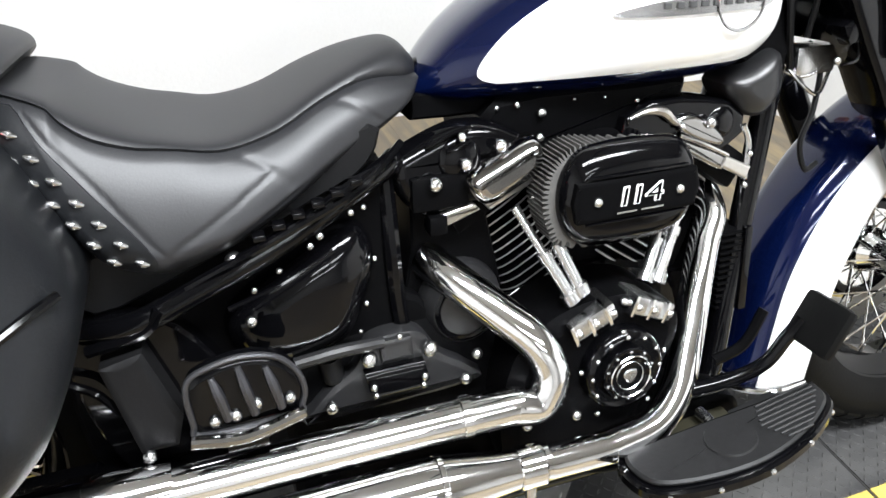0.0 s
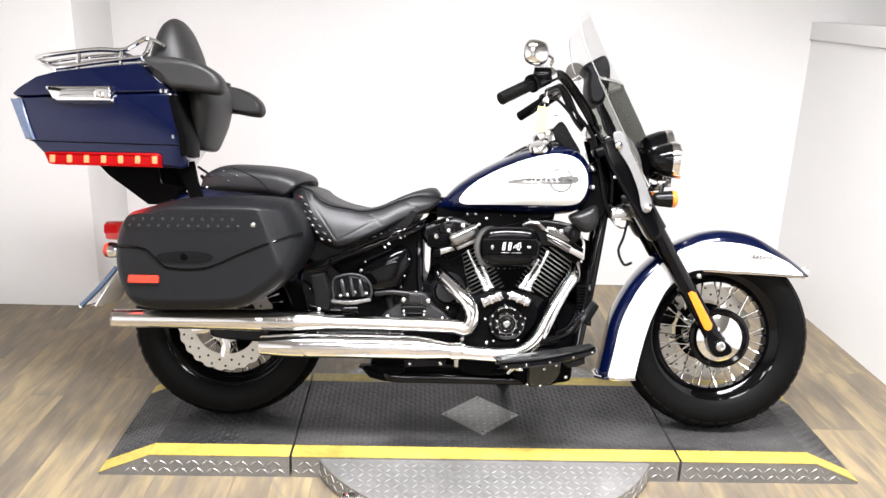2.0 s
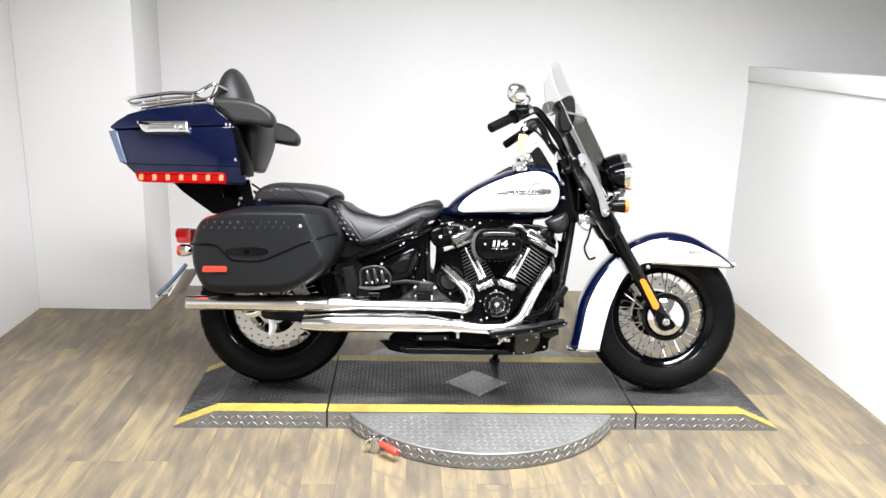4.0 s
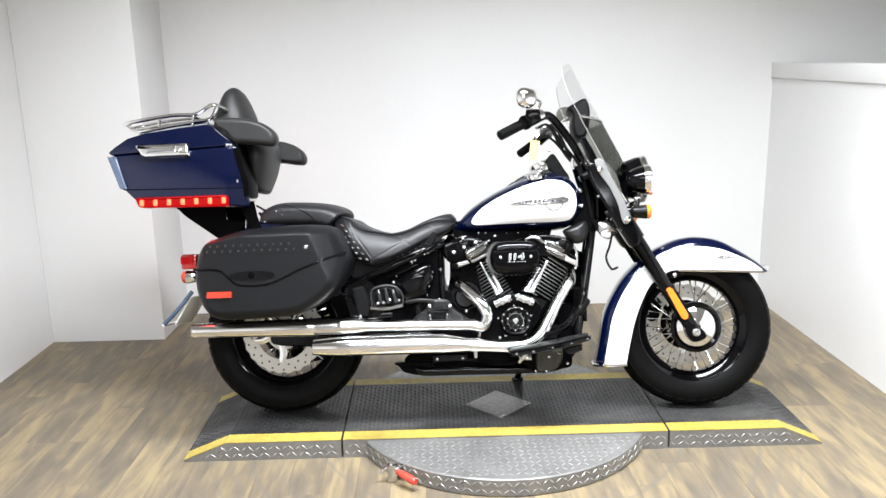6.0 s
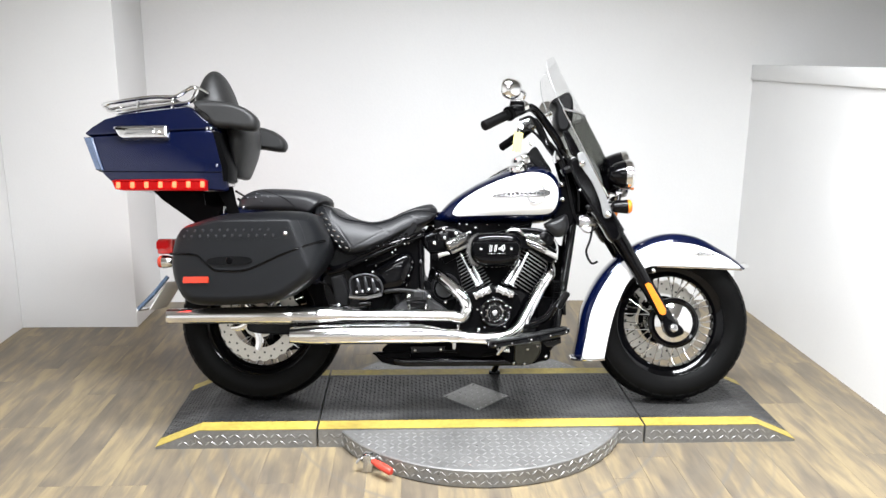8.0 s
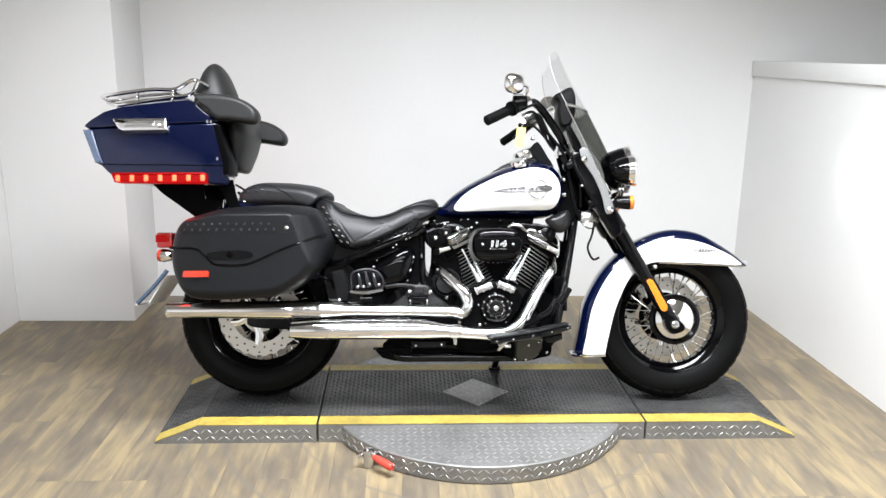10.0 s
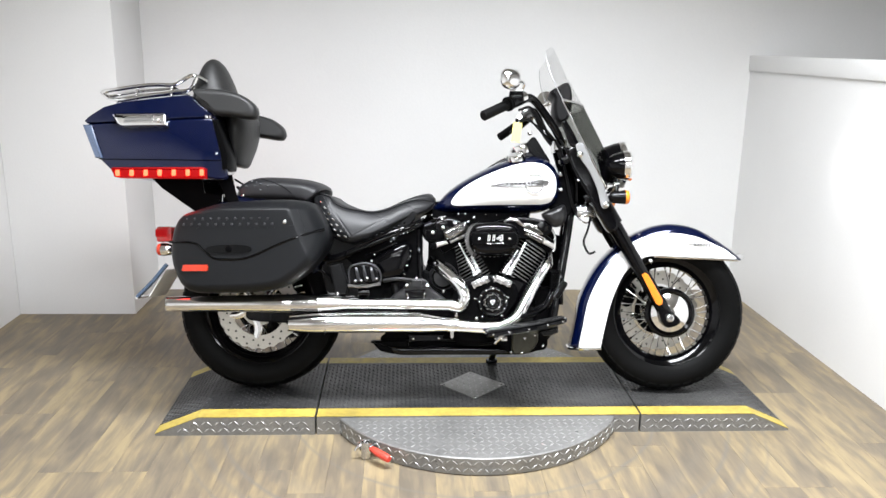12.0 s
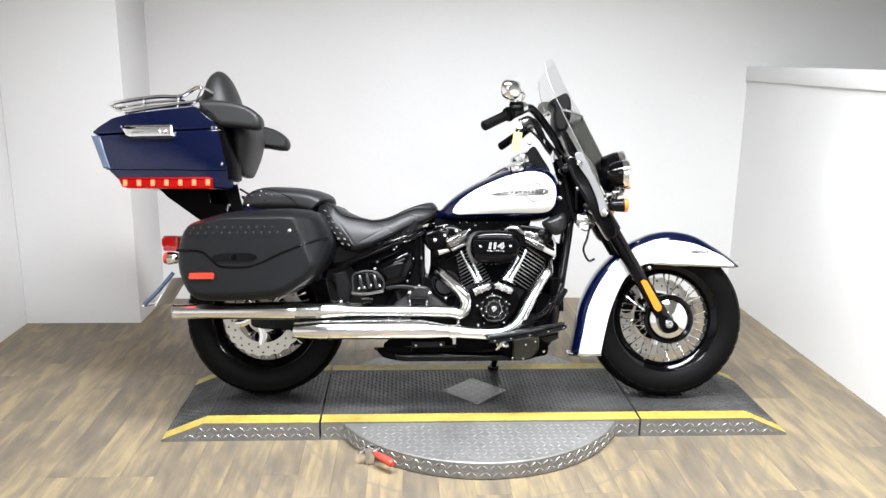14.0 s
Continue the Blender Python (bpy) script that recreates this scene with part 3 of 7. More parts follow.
def wheel(name, c, R, w, rim, disc_y, disc_r):
    hub = part(name, lathe(bmesh.new(), [(0.012, -0.075), (0.040, -0.074), (0.045, -0.066), (0.042, -0.05), (0.026, -0.035), (0.026, 0.035), (0.042, 0.05), (0.045, 0.066), (0.04, 0.074), (0.012, 0.075)], c, seg=40), chrome, bike, "wire-spoked wheel with black rim and black tyre")
    part("tyre", lathe(bmesh.new(), tyre_profile(R, w, rim), c, seg=96), rubber, hub, "black rubber tyre")
    rr = rim
    prof = [(rr + 0.012, w * 0.80), (rr + 0.014, w * 0.74), (rr + 0.004, w * 0.70), (rr - 0.006, w * 0.60), (rr - 0.026, w * 0.46), (rr - 0.034, w * 0.30), (rr - 0.034, -w * 0.30), (rr - 0.026, -w * 0.46),
            (rr - 0.006, -w * 0.60), (rr + 0.004, -w * 0.70), (rr + 0.014, -w * 0.74), (rr + 0.012, -w * 0.80), (rr - 0.002, -w * 0.72), (rr + 0.002, 0), (rr - 0.002, w * 0.72)]
    part("rim", lathe(bmesh.new(), prof, c, seg=96, loop=True), black_gloss, hub, "gloss black drop-centre rim")
    n = 36
    for k in range(n):
        a = 2 * math.pi * k / n
        side = -1 if k % 2 else 1
        lead = radians(34) * (1 if (k // 2) % 2 else -1)
        p = Vector((c[0] + 0.041 * math.cos(a + lead), side * 0.058, c[2] + 0.041 * math.sin(a + lead)))
        q = Vector((c[0] + (rr - 0.031) * math.cos(a), side * w * 0.16, c[2] + (rr - 0.031) * math.sin(a)))
        d = (q - p).normalized()
        bm = rod(bmesh.new(), p, q, 0.0019, seg=6)
        rod(bm, q - d * 0.020, q + d * 0.010, 0.0036, 0.0042, seg=6)
        part("spoke", bm, chrome, hub)
    bm = disc(bmesh.new(), c, disc_y, disc_r * 0.66, disc_r, 0.0028, 24, 0.006, 144)
    part("brake_disc", bm, disc_steel, hub, "drilled steel brake disc")
    bm = lathe(bmesh.new(), [(0.030, -0.003), (0.066, -0.003), (0.066, 0.003), (0.030, 0.003)], (c[0], disc_y, c[2]), seg=40, loop=True)
    arms = []
    for k in range(5):
        a = 2 * math.pi * (k + 0.5) / 5
        p = Vector((c[0] + 0.04 * math.cos(a), disc_y, c[2] + 0.04 * math.sin(a)))
        q = Vector((c[0] + disc_r * 0.72 * math.cos(a + 0.25), disc_y, c[2] + disc_r * 0.72 * math.sin(a + 0.25)))
        mid = p.lerp(q, 0.5) + Vector((-math.sin(a), 0, math.cos(a))) * 0.010
        arms.append(tube(bmesh.new(), [p, mid, q], [0.020, 0.015, 0.013], 8, 3, flat=0.3))
    carrier = part("disc_carrier", bm, disc_steel, hub)
    for arm in arms:
        part("carrier_arm", arm, chrome, carrier)
    bm = bmesh.new()
    for k in range(40):
        a = 2 * math.pi * k / 40
        rad = disc_r * (0.78 if k % 2 else 0.90)
        s = -1 if disc_y < 0 else 1
        lathe(bm, [(0.0001, 0.0004), (0.0042, 0.0004), (0.0042, -0.0004)], (c[0] + rad * math.cos(a), -0.0028 + disc_y, c[2] + rad * math.sin(a)), (0, -1, 0), 8)
    tagged(part("disc_hole", bm, dark_gap, hub), kind="stuff")
    return hub


rear_wheel = wheel("rear_wheel", REAR, 0.318, 0.075, 0.216, -0.085, 0.160)
front_wheel = wheel("front_wheel", FRONT, 0.314, 0.066, 0.214, 0.082, 0.166)



def tread(hub, c, R, w, n):
    """Slanted rubber blocks round both shoulders; alike blocks share one mesh."""
    prof = [(R - 0.024, 0.93), (R - 0.010, 0.68), (R - 0.003, 0.38), (R - 0.0005, 0.10)]
    for side in (-1, 1):
        me = bpy.data.meshes.new("tread_block")
        bm = bmesh.new()
        half = math.pi / n * 0.74
        rings = []
        for r, f in prof:
            slant = 0.05 * f
            rings.append([bm.verts.new(((r + h) * math.sin(slant + s * half), side * w * f, (r + h) * math.cos(slant + s * half))) for s, h in ((-1, -0.003), (-1, 0.0028), (1, 0.0028), (1, -0.003))])
        for p, q in zip(rings, rings[1:]):
            bridge(bm, p, q)
        bm.faces.new(rings[0])
        bm.faces.new(rings[-1][::-1])
        bmesh.ops.recalc_face_normals(bm, faces=bm.faces)
        bm.to_mesh(me)
        bm.free()
        me.materials.append(rubber)
        for k in range(n):
            ob = new("tread_block", me)
            ob.parent = hub
            ob.matrix_local = Matrix.Translation(c) @ Matrix.Rotation(2 * math.pi * (k + 0.5 * (side > 0)) / n, 4, "Y")


tread(rear_wheel, REAR, 0.318, 0.075, 34)
tread(front_wheel, FRONT, 0.314, 0.066, 38)

# front fender: crown and lower edge along its length
FENDER = [(1.243, 0.165, 1.362, 0.165), (1.262, 0.25, 1.377, 0.236), (1.287, 0.365, 1.400, 0.327), (1.345, 0.478, 1.425, 0.394), (1.415, 0.557, 1.460, 0.462),
          (1.486, 0.613, 1.505, 0.510), (1.55, 0.644, 1.555, 0.534), (1.60, 0.661, 1.61, 0.536), (1.67, 0.669, 1.67, 0.534), (1.762, 0.654, 1.75, 0.532),
          (1.850, 0.608, 1.835, 0.529), (1.915, 0.565, 1.895, 0.527), (1.950, 0.534, 1.940, 0.526)]
FENDER = [(cx - 0.0017 * max(0, i - 5), cz - (0.004 + 0.0015 * (i - 5) if i > 4 else 0.0), ex - 0.0017 * max(0, i - 5), ez - (0.004 + 0.0015 * (i - 5) if i > 4 else 0.0)) for i, (cx, cz, ex, ez) in enumerate(FENDER)]
FEND_W = 0.088


def fender_point(st, f, side=-1, out=0.0):
    """f: 0 at the lower edge, 1 at the crown."""
    cx, cz, ex, ez = st
    a = f * math.pi / 2
    g = math.cos(a) ** 0.45 if f < 1 else 0
    h = math.sin(a) ** 1.15
    return Vector((ex + (cx - ex) * h, side * (FEND_W * g + out), ez + (cz - ez) * h))


def stations(rows, n=4):
    a = curve([(r[0], 0, r[1]) for r in rows], n)
    b = curve([(r[2], 0, r[3]) for r in rows], n)
    return [(p.x, p.z, q.x, q.z) for p, q in zip(a, b)]


ST = stations(FENDER)
bm = bmesh.new()
K = 14
rows = []
for st in ST:
    arc = [fender_point(st, i / K) for i in range(K + 1)] + [fender_point(st, i / K, 1) for i in range(K - 1, -1, -1)]
    rows.append(arc)
loft(bm, rows, closed=False)
fender = part("front_fender", bm, navy, bike, "deep navy and white front fender")
mod = fender.modifiers.new("thickness", "SOLIDIFY")
mod.thickness, mod.offset = 0.003, -1


def fender_panel(a, b, f0, f1, side):
    bm = bmesh.new()
    rows = []
    for i in range(a, b + 1):
        t0 = f0(i)
        t1 = f1(i)
        rows.append([fender_point(ST[i], t0 + (t1 - t0) * k / 10, side, 0.0022) for k in range(11)])
    loft(bm, rows, closed=False)
    ob = part("fender_panel", bm, white_gloss, fender, "gloss white painted panel")
    m = ob.modifiers.new("thickness", "SOLIDIFY")
    m.thickness = 0.0015
    return ob


last = len(ST) - 1
for side in (-1, 1):
    fender_panel(0, last - 2, lambda i: 0.0, lambda i: (0.56 - 0.10 * max(0.0, i / last - 0.45)) * min(1, (last - i) / 6) ** 0.5, side)
# chrome trim along the lower edge and at the ends
bm = bmesh.new()
for side in (-1, 1):
    tube(bm, [fender_point(ST[i], 0.0, side, 0.002) for i in range(26, last + 1, 3)], 0.005, 8)
part("fender_trim", bm, chrome, fender, "chrome trim strip")
bm = bmesh.new()
tube(bm, [(1.873, -0.072, 0.518), (1.923, -0.052, 0.522), (1.956, 0, 0.523), (1.923, 0.052, 0.522), (1.873, 0.072, 0.518)], [0.007, 0.012, 0.014, 0.012, 0.007], 10)
part("fender_tip", bm, chrome, fender, "chrome fender tip")
bm = bmesh.new()
tube(bm, [(1.365, -0.089, 0.166), (1.30, -0.088, 0.164), (1.245, -0.05, 0.163), (1.240, 0, 0.163), (1.245, 0.05, 0.163), (1.30, 0.088, 0.164), (1.365, 0.089, 0.166)], 0.006, 8)
part("fender_trim", bm, chrome, fender, "chrome trim strip")

# fuel tank
TANK = smooth_table([(0.695, 0.716, 0.735, 0.045), (0.75, 0.705, 0.795, 0.085), (0.817, 0.703, 0.842, 0.115), (0.908, 0.702, 0.889, 0.145), (0.997, 0.702, 0.922, 0.162),
                     (1.087, 0.704, 0.936, 0.168), (1.143, 0.712, 0.926, 0.160), (1.183, 0.735, 0.892, 0.138), (1.204, 0.775, 0.845, 0.09)], 5)


def tank_y(x, z):
    z0, z1, w = interp(TANK, x)
    t = min(abs((z - (z0 + z1) / 2) / ((z1 - z0) / 2)), 0.999)
    return -w * (1 - t ** 2.6) ** (1 / 2.6)


tank = part("fuel_tank", loft(bmesh.new(), [oval_ring(x, z0, z1, w, 2.6, 48) for x, z0, z1, w in TANK]), navy, bike, "teardrop navy fuel tank with white side panels")
WHITE = outline2([(0.768, 0.752), (0.80, 0.793), (0.86, 0.832), (0.95, 0.872), (1.03, 0.895), (1.09, 0.902), (1.145, 0.888), (1.178, 0.848), (1.183, 0.80), (1.168, 0.757), (1.14, 0.740), (1.08, 0.737), (0.95, 0.737), (0.83, 0.736), (0.785, 0.737)], 5)
part("tank_panel", patch(bmesh.new(), WHITE, tank_y, 12), white_gloss, tank, "gloss white painted panel")
mirrored = patch(bmesh.new(), WHITE, tank_y, 12)
bmesh.ops.scale(mirrored, vec=(1, -1, 1), verts=mirrored.verts)
part("tank_panel", mirrored, white_gloss, tank, "gloss white painted panel")

# seat: a dished crown inside a crease, sloping flanks with stitched panels
SEAT = smooth_table([(0.232, 0.738, 0.792, 0.130), (0.250, 0.722, 0.790, 0.142), (0.268, 0.700, 0.786, 0.155), (0.295, 0.648, 0.776, 0.172), (0.325, 0.610, 0.758, 0.183), (0.36, 0.594, 0.741, 0.189), (0.394, 0.590, 0.729, 0.190), (0.452, 0.606, 0.718, 0.186), (0.511, 0.633, 0.730, 0.172),
                     (0.582, 0.673, 0.763, 0.145), (0.641, 0.700, 0.784, 0.122), (0.68, 0.722, 0.789, 0.100), (0.699, 0.745, 0.772, 0.07)], 15)
CREASE = [(0.23, 0.785), (0.285, 0.778), (0.310, 0.752), (0.333, 0.735), (0.368, 0.723), (0.412, 0.716), (0.460, 0.708), (0.517, 0.718), (0.572, 0.742), (0.630, 0.758), (0.70, 0.752)]
CREASE = [(p.x, p.z) for p in curve([(x, 0, z) for x, z in CREASE], 8)]
GROOVES = [[(0.262, 0.790), (0.292, 0.743), (0.334, 0.690), (0.384, 0.622)], [(0.389, 0.618), (0.445, 0.648), (0.507, 0.685)],
           [(0.455, 0.708), (0.485, 0.698), (0.508, 0.683), (0.527, 0.667)], [(0.568, 0.745), (0.598, 0.740), (0.620, 0.728), (0.638, 0.714)], [(0.449, 0.616), (0.502, 0.645), (0.536, 0.662)]]
GROOVE_POINTS = np.array([(p.x, p.z) for line in GROOVES for p in curve([(x, 0, z) for x, z in line], 14)])


def seat_section(x):
    z0, z1, w = interp(SEAT, x)
    zc = min(interp(CREASE, x)[0], z1 - 0.006)
    return z0, z1, w, zc, 0.79 * w


def flank_y(x, z):
    """Half width of the seat's side at height z."""
    z0, z1, w, zc, wc = seat_section(x)
    zb = z0 + 0.25 * (zc - z0)
    if z > zc:
        return wc * math.sqrt(max(0.0, 1 - ((z - zc) / (z1 - zc)) ** 2))
    if z > zb:
        t = (zc - z) / (zc - zb)
        return wc + (w - wc) * t ** 0.85 + 0.007 * math.sin(math.pi * t)
    return w * (1 - 0.16 * ((zb - z) / (zb - z0)) ** 2)


def seat_side_ring(x):
    z0, z1, w, zc, wc = seat_section(x)
    half = []
    for k in range(15):
        a = math.pi / 2 * k / 14
        roll = 0.003 * math.sin(math.pi * (k / 14) ** 2)
        half.append((wc * math.sin(a) ** 0.85, zc + (z1 - zc) * math.cos(a) ** 0.9 + roll))
    half[-1] = (wc - 0.004, zc - 0.001)
    for k in range(1, 31):
        z = zc - 0.002 - (zc - z0 - 0.004) * (k / 30) ** 0.9
        y = flank_y(x, z)
        d2 = ((GROOVE_POINTS - (x, z)) ** 2).sum(axis=1).min()
        half.append((y - 0.0026 * math.exp(-d2 / 0.0026 ** 2), z))
    half.append((w * 0.72, z0))
    half.append((w * 0.35, z0))
    return [(x, -y, z) for y, z in half] + [(x, y, z) for y, z in half[:0:-1]]


def seat_ring(x, z0, z1, w, seg=44, shear=0.0):
    """Rounded on top, upright at the sides."""
    pts = []
    zm = z0 + (z1 - z0) * 0.55
    for i in range(seg):
        a = 2 * math.pi * i / seg
        c, q = math.cos(a), math.sin(a)
        n = 2.3 if q > 0 else 5.0
        z = zm + ((z1 - zm) if q > 0 else (zm - z0)) * math.copysign(abs(q) ** (2 / n), q)
        pts.append((x + shear * (z - 0.766), w * math.copysign(abs(c) ** (2 / n), c), z))
    return pts


def seat_y(x, z, table):
    z0, z1, w = interp(table, x)
    zm = z0 + (z1 - z0) * 0.55
    n, h = (2.3, z1 - zm) if z > zm else (5.0, zm - z0)
    t = min(abs((z - zm) / h), 0.998)
    return -w * (1 - t ** n) ** (1 / n)


seat = part("rider_seat", loft(bmesh.new(), [seat_side_ring(row[0]) for row in SEAT]), leather, bike, "black stitched leather rider seat", sharp=60)
PILL = smooth_table([(-0.075, 0.770, 0.800, 0.10), (-0.055, 0.765, 0.835, 0.125), (0.0, 0.762, 0.856, 0.140), (0.090, 0.758, 0.856, 0.150), (0.150, 0.755, 0.846, 0.158), (0.192, 0.750, 0.830, 0.162), (0.216, 0.747, 0.815, 0.165), (0.225, 0.752, 0.806, 0.160)], 5)
pillion = part("pillion_seat", loft(bmesh.new(), [seat_ring(x, z0, z1, w, 44, 1.0 * min(1.0, max(0.0, (x - 0.08) / 0.13))) for x, z0, z1, w in PILL]), leather, bike, "black leather passenger seat pad")

# saddlebags
SEAM = [(-0.246, 0.600), (-0.15, 0.596), (-0.118, 0.575), (-0.085, 0.545), (-0.05, 0.537), (0.041, 0.541), (0.157, 0.590), (0.262, 0.629), (0.304, 0.642)]
LID = [(0.306, 0.650), (0.287, 0.695), (0.264, 0.734), (0.246, 0.746), (0.215, 0.753), (0.14, 0.756), (0.043, 0.752), (-0.063, 0.743), (-0.148, 0.718), (-0.205, 0.698), (-0.238, 0.650)]
LOW = [(-0.252, 0.575), (-0.240, 0.506), (-0.204, 0.443), (-0.151, 0.417), (-0.02, 0.414), (0.103, 0.420), (0.167, 0.437), (0.238, 0.483), (0.285, 0.535), (0.311, 0.605)]
BAG_IN, BAG_OUT = -0.18, -0.355


def soft(e, r):
    return (math.sqrt(e * e + r * r) + e) / 2


def bag_shift(x, z):
    """The near face turns in along a crease at the front, at the lid's top and at the rear."""
    return 0.85 * soft(x - 0.190 - (0.71 - z) * 0.45, 0.0025) + 0.9 * soft(z - 0.716, 0.0025) + 0.03 * max(0.0, (-x - 0.12) / 0.13) ** 2


def bag_y(x, z):
    return BAG_OUT - 0.016 + bag_shift(x, z)


def saddlebag(side):
    layers = [(BAG_OUT - 0.016, 0.034), (BAG_OUT - 0.014, 0.026), (BAG_OUT - 0.008, 0.014), (BAG_OUT + 0.004, 0.005), (BAG_OUT + 0.022, 0.001), (BAG_OUT + 0.05, 0.0), (BAG_IN, 0.004)]
    whole = outline2(LOW + LID, 8)
    body = slab(bmesh.new(), whole, layers, bag_shift)
    seam = [(v.x, v.z + 0.004) for v in curve([(x, 0, z) for x, z in SEAM[1:-1]], 10)]
    top = [(v.x, v.z) for v in curve([(x, 0, z) for x, z in ((0.246, 0.640), (0.224, 0.700), (0.195, 0.722), (0.043, 0.724), (-0.055, 0.716), (-0.135, 0.693), (-0.178, 0.670), (-0.195, 0.615))], 10)]
    lid = patch(bmesh.new(), seam + top, lambda x, z: bag_y(x, z) + 0.001, 44, 0.0030)
    for b in (body, lid):
        if side > 0:
            bmesh.ops.scale(b, vec=(1, -1, 1), verts=b.verts)
    bag = part("saddlebag", body, bag_leather, bike, "black leather-covered hard saddlebag")
    part("lid", lid, bag_leather, bag)
    return bag


bag_near = saddlebag(-1)
saddlebag(1)

# luggage trunk
TW = 0.245
trunk_body = [(-0.598, 1.045), (-0.585, 1.0), (-0.552, 0.918), (-0.515, 0.880), (-0.485, 0.858), (-0.46, 0.850), (-0.145, 0.839), (-0.084, 0.834), (-0.074, 0.842), (-0.078, 0.915), (-0.100, 1.01), (-0.115, 1.066)]
trunk_top = [(-0.117, 1.069), (-0.157, 1.104), (-0.205, 1.148), (-0.23, 1.156), (-0.315, 1.147), (-0.471, 1.129), (-0.54, 1.110), (-0.592, 1.074), (-0.610, 1.056), (-0.598, 1.048)]


def box_layers(w):
    return [(-w, 0.006), (-w + 0.001, 0.0035), (-w + 0.003, 0.0012), (-w + 0.007, 0.0), (w - 0.007, 0.0), (w - 0.003, 0.0012), (w - 0.001, 0.0035), (w, 0.006)]


def dense(pts, n=4):
    return [(a[0] + (b[0] - a[0]) * k / n, a[1] + (b[1] - a[1]) * k / n) for a, b in zip(pts, pts[1:] + pts[:1]) for k in range(n)]


def trunk_bulge(x, z):
    """The big side faces are gently domed."""
    return 0.012 * ((x + 0.33) / 0.27) ** 2 + 0.009 * ((z - 0.975) / 0.11) ** 2


trunk_bm = slab(bmesh.new(), dense(trunk_body), box_layers(TW), trunk_bulge, inset)
for v in trunk_bm.verts:
    # the front corner is swept back towards the far lower edge
    if v.co.x > -0.25 and v.co.y > -0.12:
        v.co.x -= 0.42 * (v.co.y + 0.12) * min(1.0, max(0.0, (1.05 - v.co.z) / 0.20)) * min(1.0, (v.co.x + 0.25) / 0.14)
trunk = part("luggage_trunk", trunk_bm, navy, bike, "navy blue top trunk with chrome rack and red light strip")
part("trunk_lid", slab(bmesh.new(), dense(trunk_top), box_layers(TW + 0.001), trunk_bulge, inset), navy, trunk)
part("trunk_tray_seam", tube(bmesh.new(), [(x, -TW - 0.0005 + trunk_bulge(x, z), z) for x, z in ((-0.552, 0.914), (-0.43, 0.911), (-0.30, 0.909), (-0.19, 0.907), (-0.082, 0.906))], 0.0018, 6), black_satin, trunk)

# exhausts
bm = bmesh.new()
tube(bm, [(0.692, -0.075, 0.518), (0.724, -0.120, 0.494), (0.767, -0.160, 0.461), (0.806, -0.190, 0.426), (0.823, -0.203, 0.384), (0.804, -0.206, 0.347), (0.765, -0.208, 0.353)], 0.025, 20, 6)
tube(bm, [(0.775, -0.208, 0.353), (0.5, -0.212, 0.360), (0.17, -0.218, 0.366)], 0.024, 20, 2)
up_pipe = part("exhaust_header", bm, chrome, bike, "chrome exhaust pipe")
bm = bmesh.new()
tube(bm, [(0.20, -0.218, 0.366), (0.16, -0.218, 0.367), (0.10, -0.220, 0.368), (-0.12, -0.225, 0.369), (-0.292, -0.230, 0.370)], [0.028, 0.034, 0.034, 0.030, 0.028], 24, 3)
part("muffler", bm, chrome, bike, "long chrome muffler")
bm = bmesh.new()
tube(bm, [(1.150, -0.010, 0.560), (1.150, -0.070, 0.505), (1.125, -0.095, 0.468), (1.091, -0.130, 0.419), (1.058, -0.165, 0.362), (1.021, -0.200, 0.306), (0.971, -0.222, 0.276), (0.896, -0.232, 0.270)], 0.024, 20, 6)
tube(bm, [(0.906, -0.232, 0.270), (0.74, -0.240, 0.282)], 0.023, 20, 2, smooth=False)
part("exhaust_header", bm, chrome, bike, "chrome exhaust pipe")
bm = bmesh.new()
tube(bm, [(0.80, -0.238, 0.281), (0.755, -0.240, 0.283), (0.66, -0.242, 0.290), (0.60, -0.242, 0.292), (0.35, -0.243, 0.294), (0.255, -0.243, 0.294), (0.165, -0.243, 0.294)], [0.024, 0.025, 0.036, 0.037, 0.037, 0.037, 0.030], 24, 3)
part("muffler", bm, chrome, bike, "long chrome muffler")

# engine block and gearbox
bm = slab(bmesh.new(), outline2([(0.80, 0.20), (0.76, 0.28), (0.78, 0.40), (0.86, 0.455), (1.01, 0.455), (1.09, 0.40), (1.10, 0.27), (1.05, 0.20)], 4), [(-0.085, 0.01), (-0.075, 0.0), (0.16, 0.0), (0.18, 0.02)])
part("crankcase", bm, black_gloss, bike, "gloss black crankcase")
bm = slab(bmesh.new(), outline2([(0.80, 0.20), (0.76, 0.28), (0.78, 0.40), (0.86, 0.455), (0.975, 0.455), (1.025, 0.415), (1.020, 0.365), (0.985, 0.315), (0.965, 0.26), (0.955, 0.20)], 4), [(-0.19, 0.02), (-0.18, 0.0), (-0.07, 0.0)])
part("gear_case", bm, black_satin, bike, "gloss black gear case")
bm = slab(bmesh.new(), outline2([(0.52, 0.25), (0.48, 0.36), (0.52, 0.44), (0.62, 0.455), (0.74, 0.445), (0.80, 0.36), (0.78, 0.23)], 4), [(-0.118, 0.02), (-0.108, 0.0), (0.14, 0.0), (0.155, 0.02)])
part("gearbox", bm, black_satin, bike, "black gearbox casing")


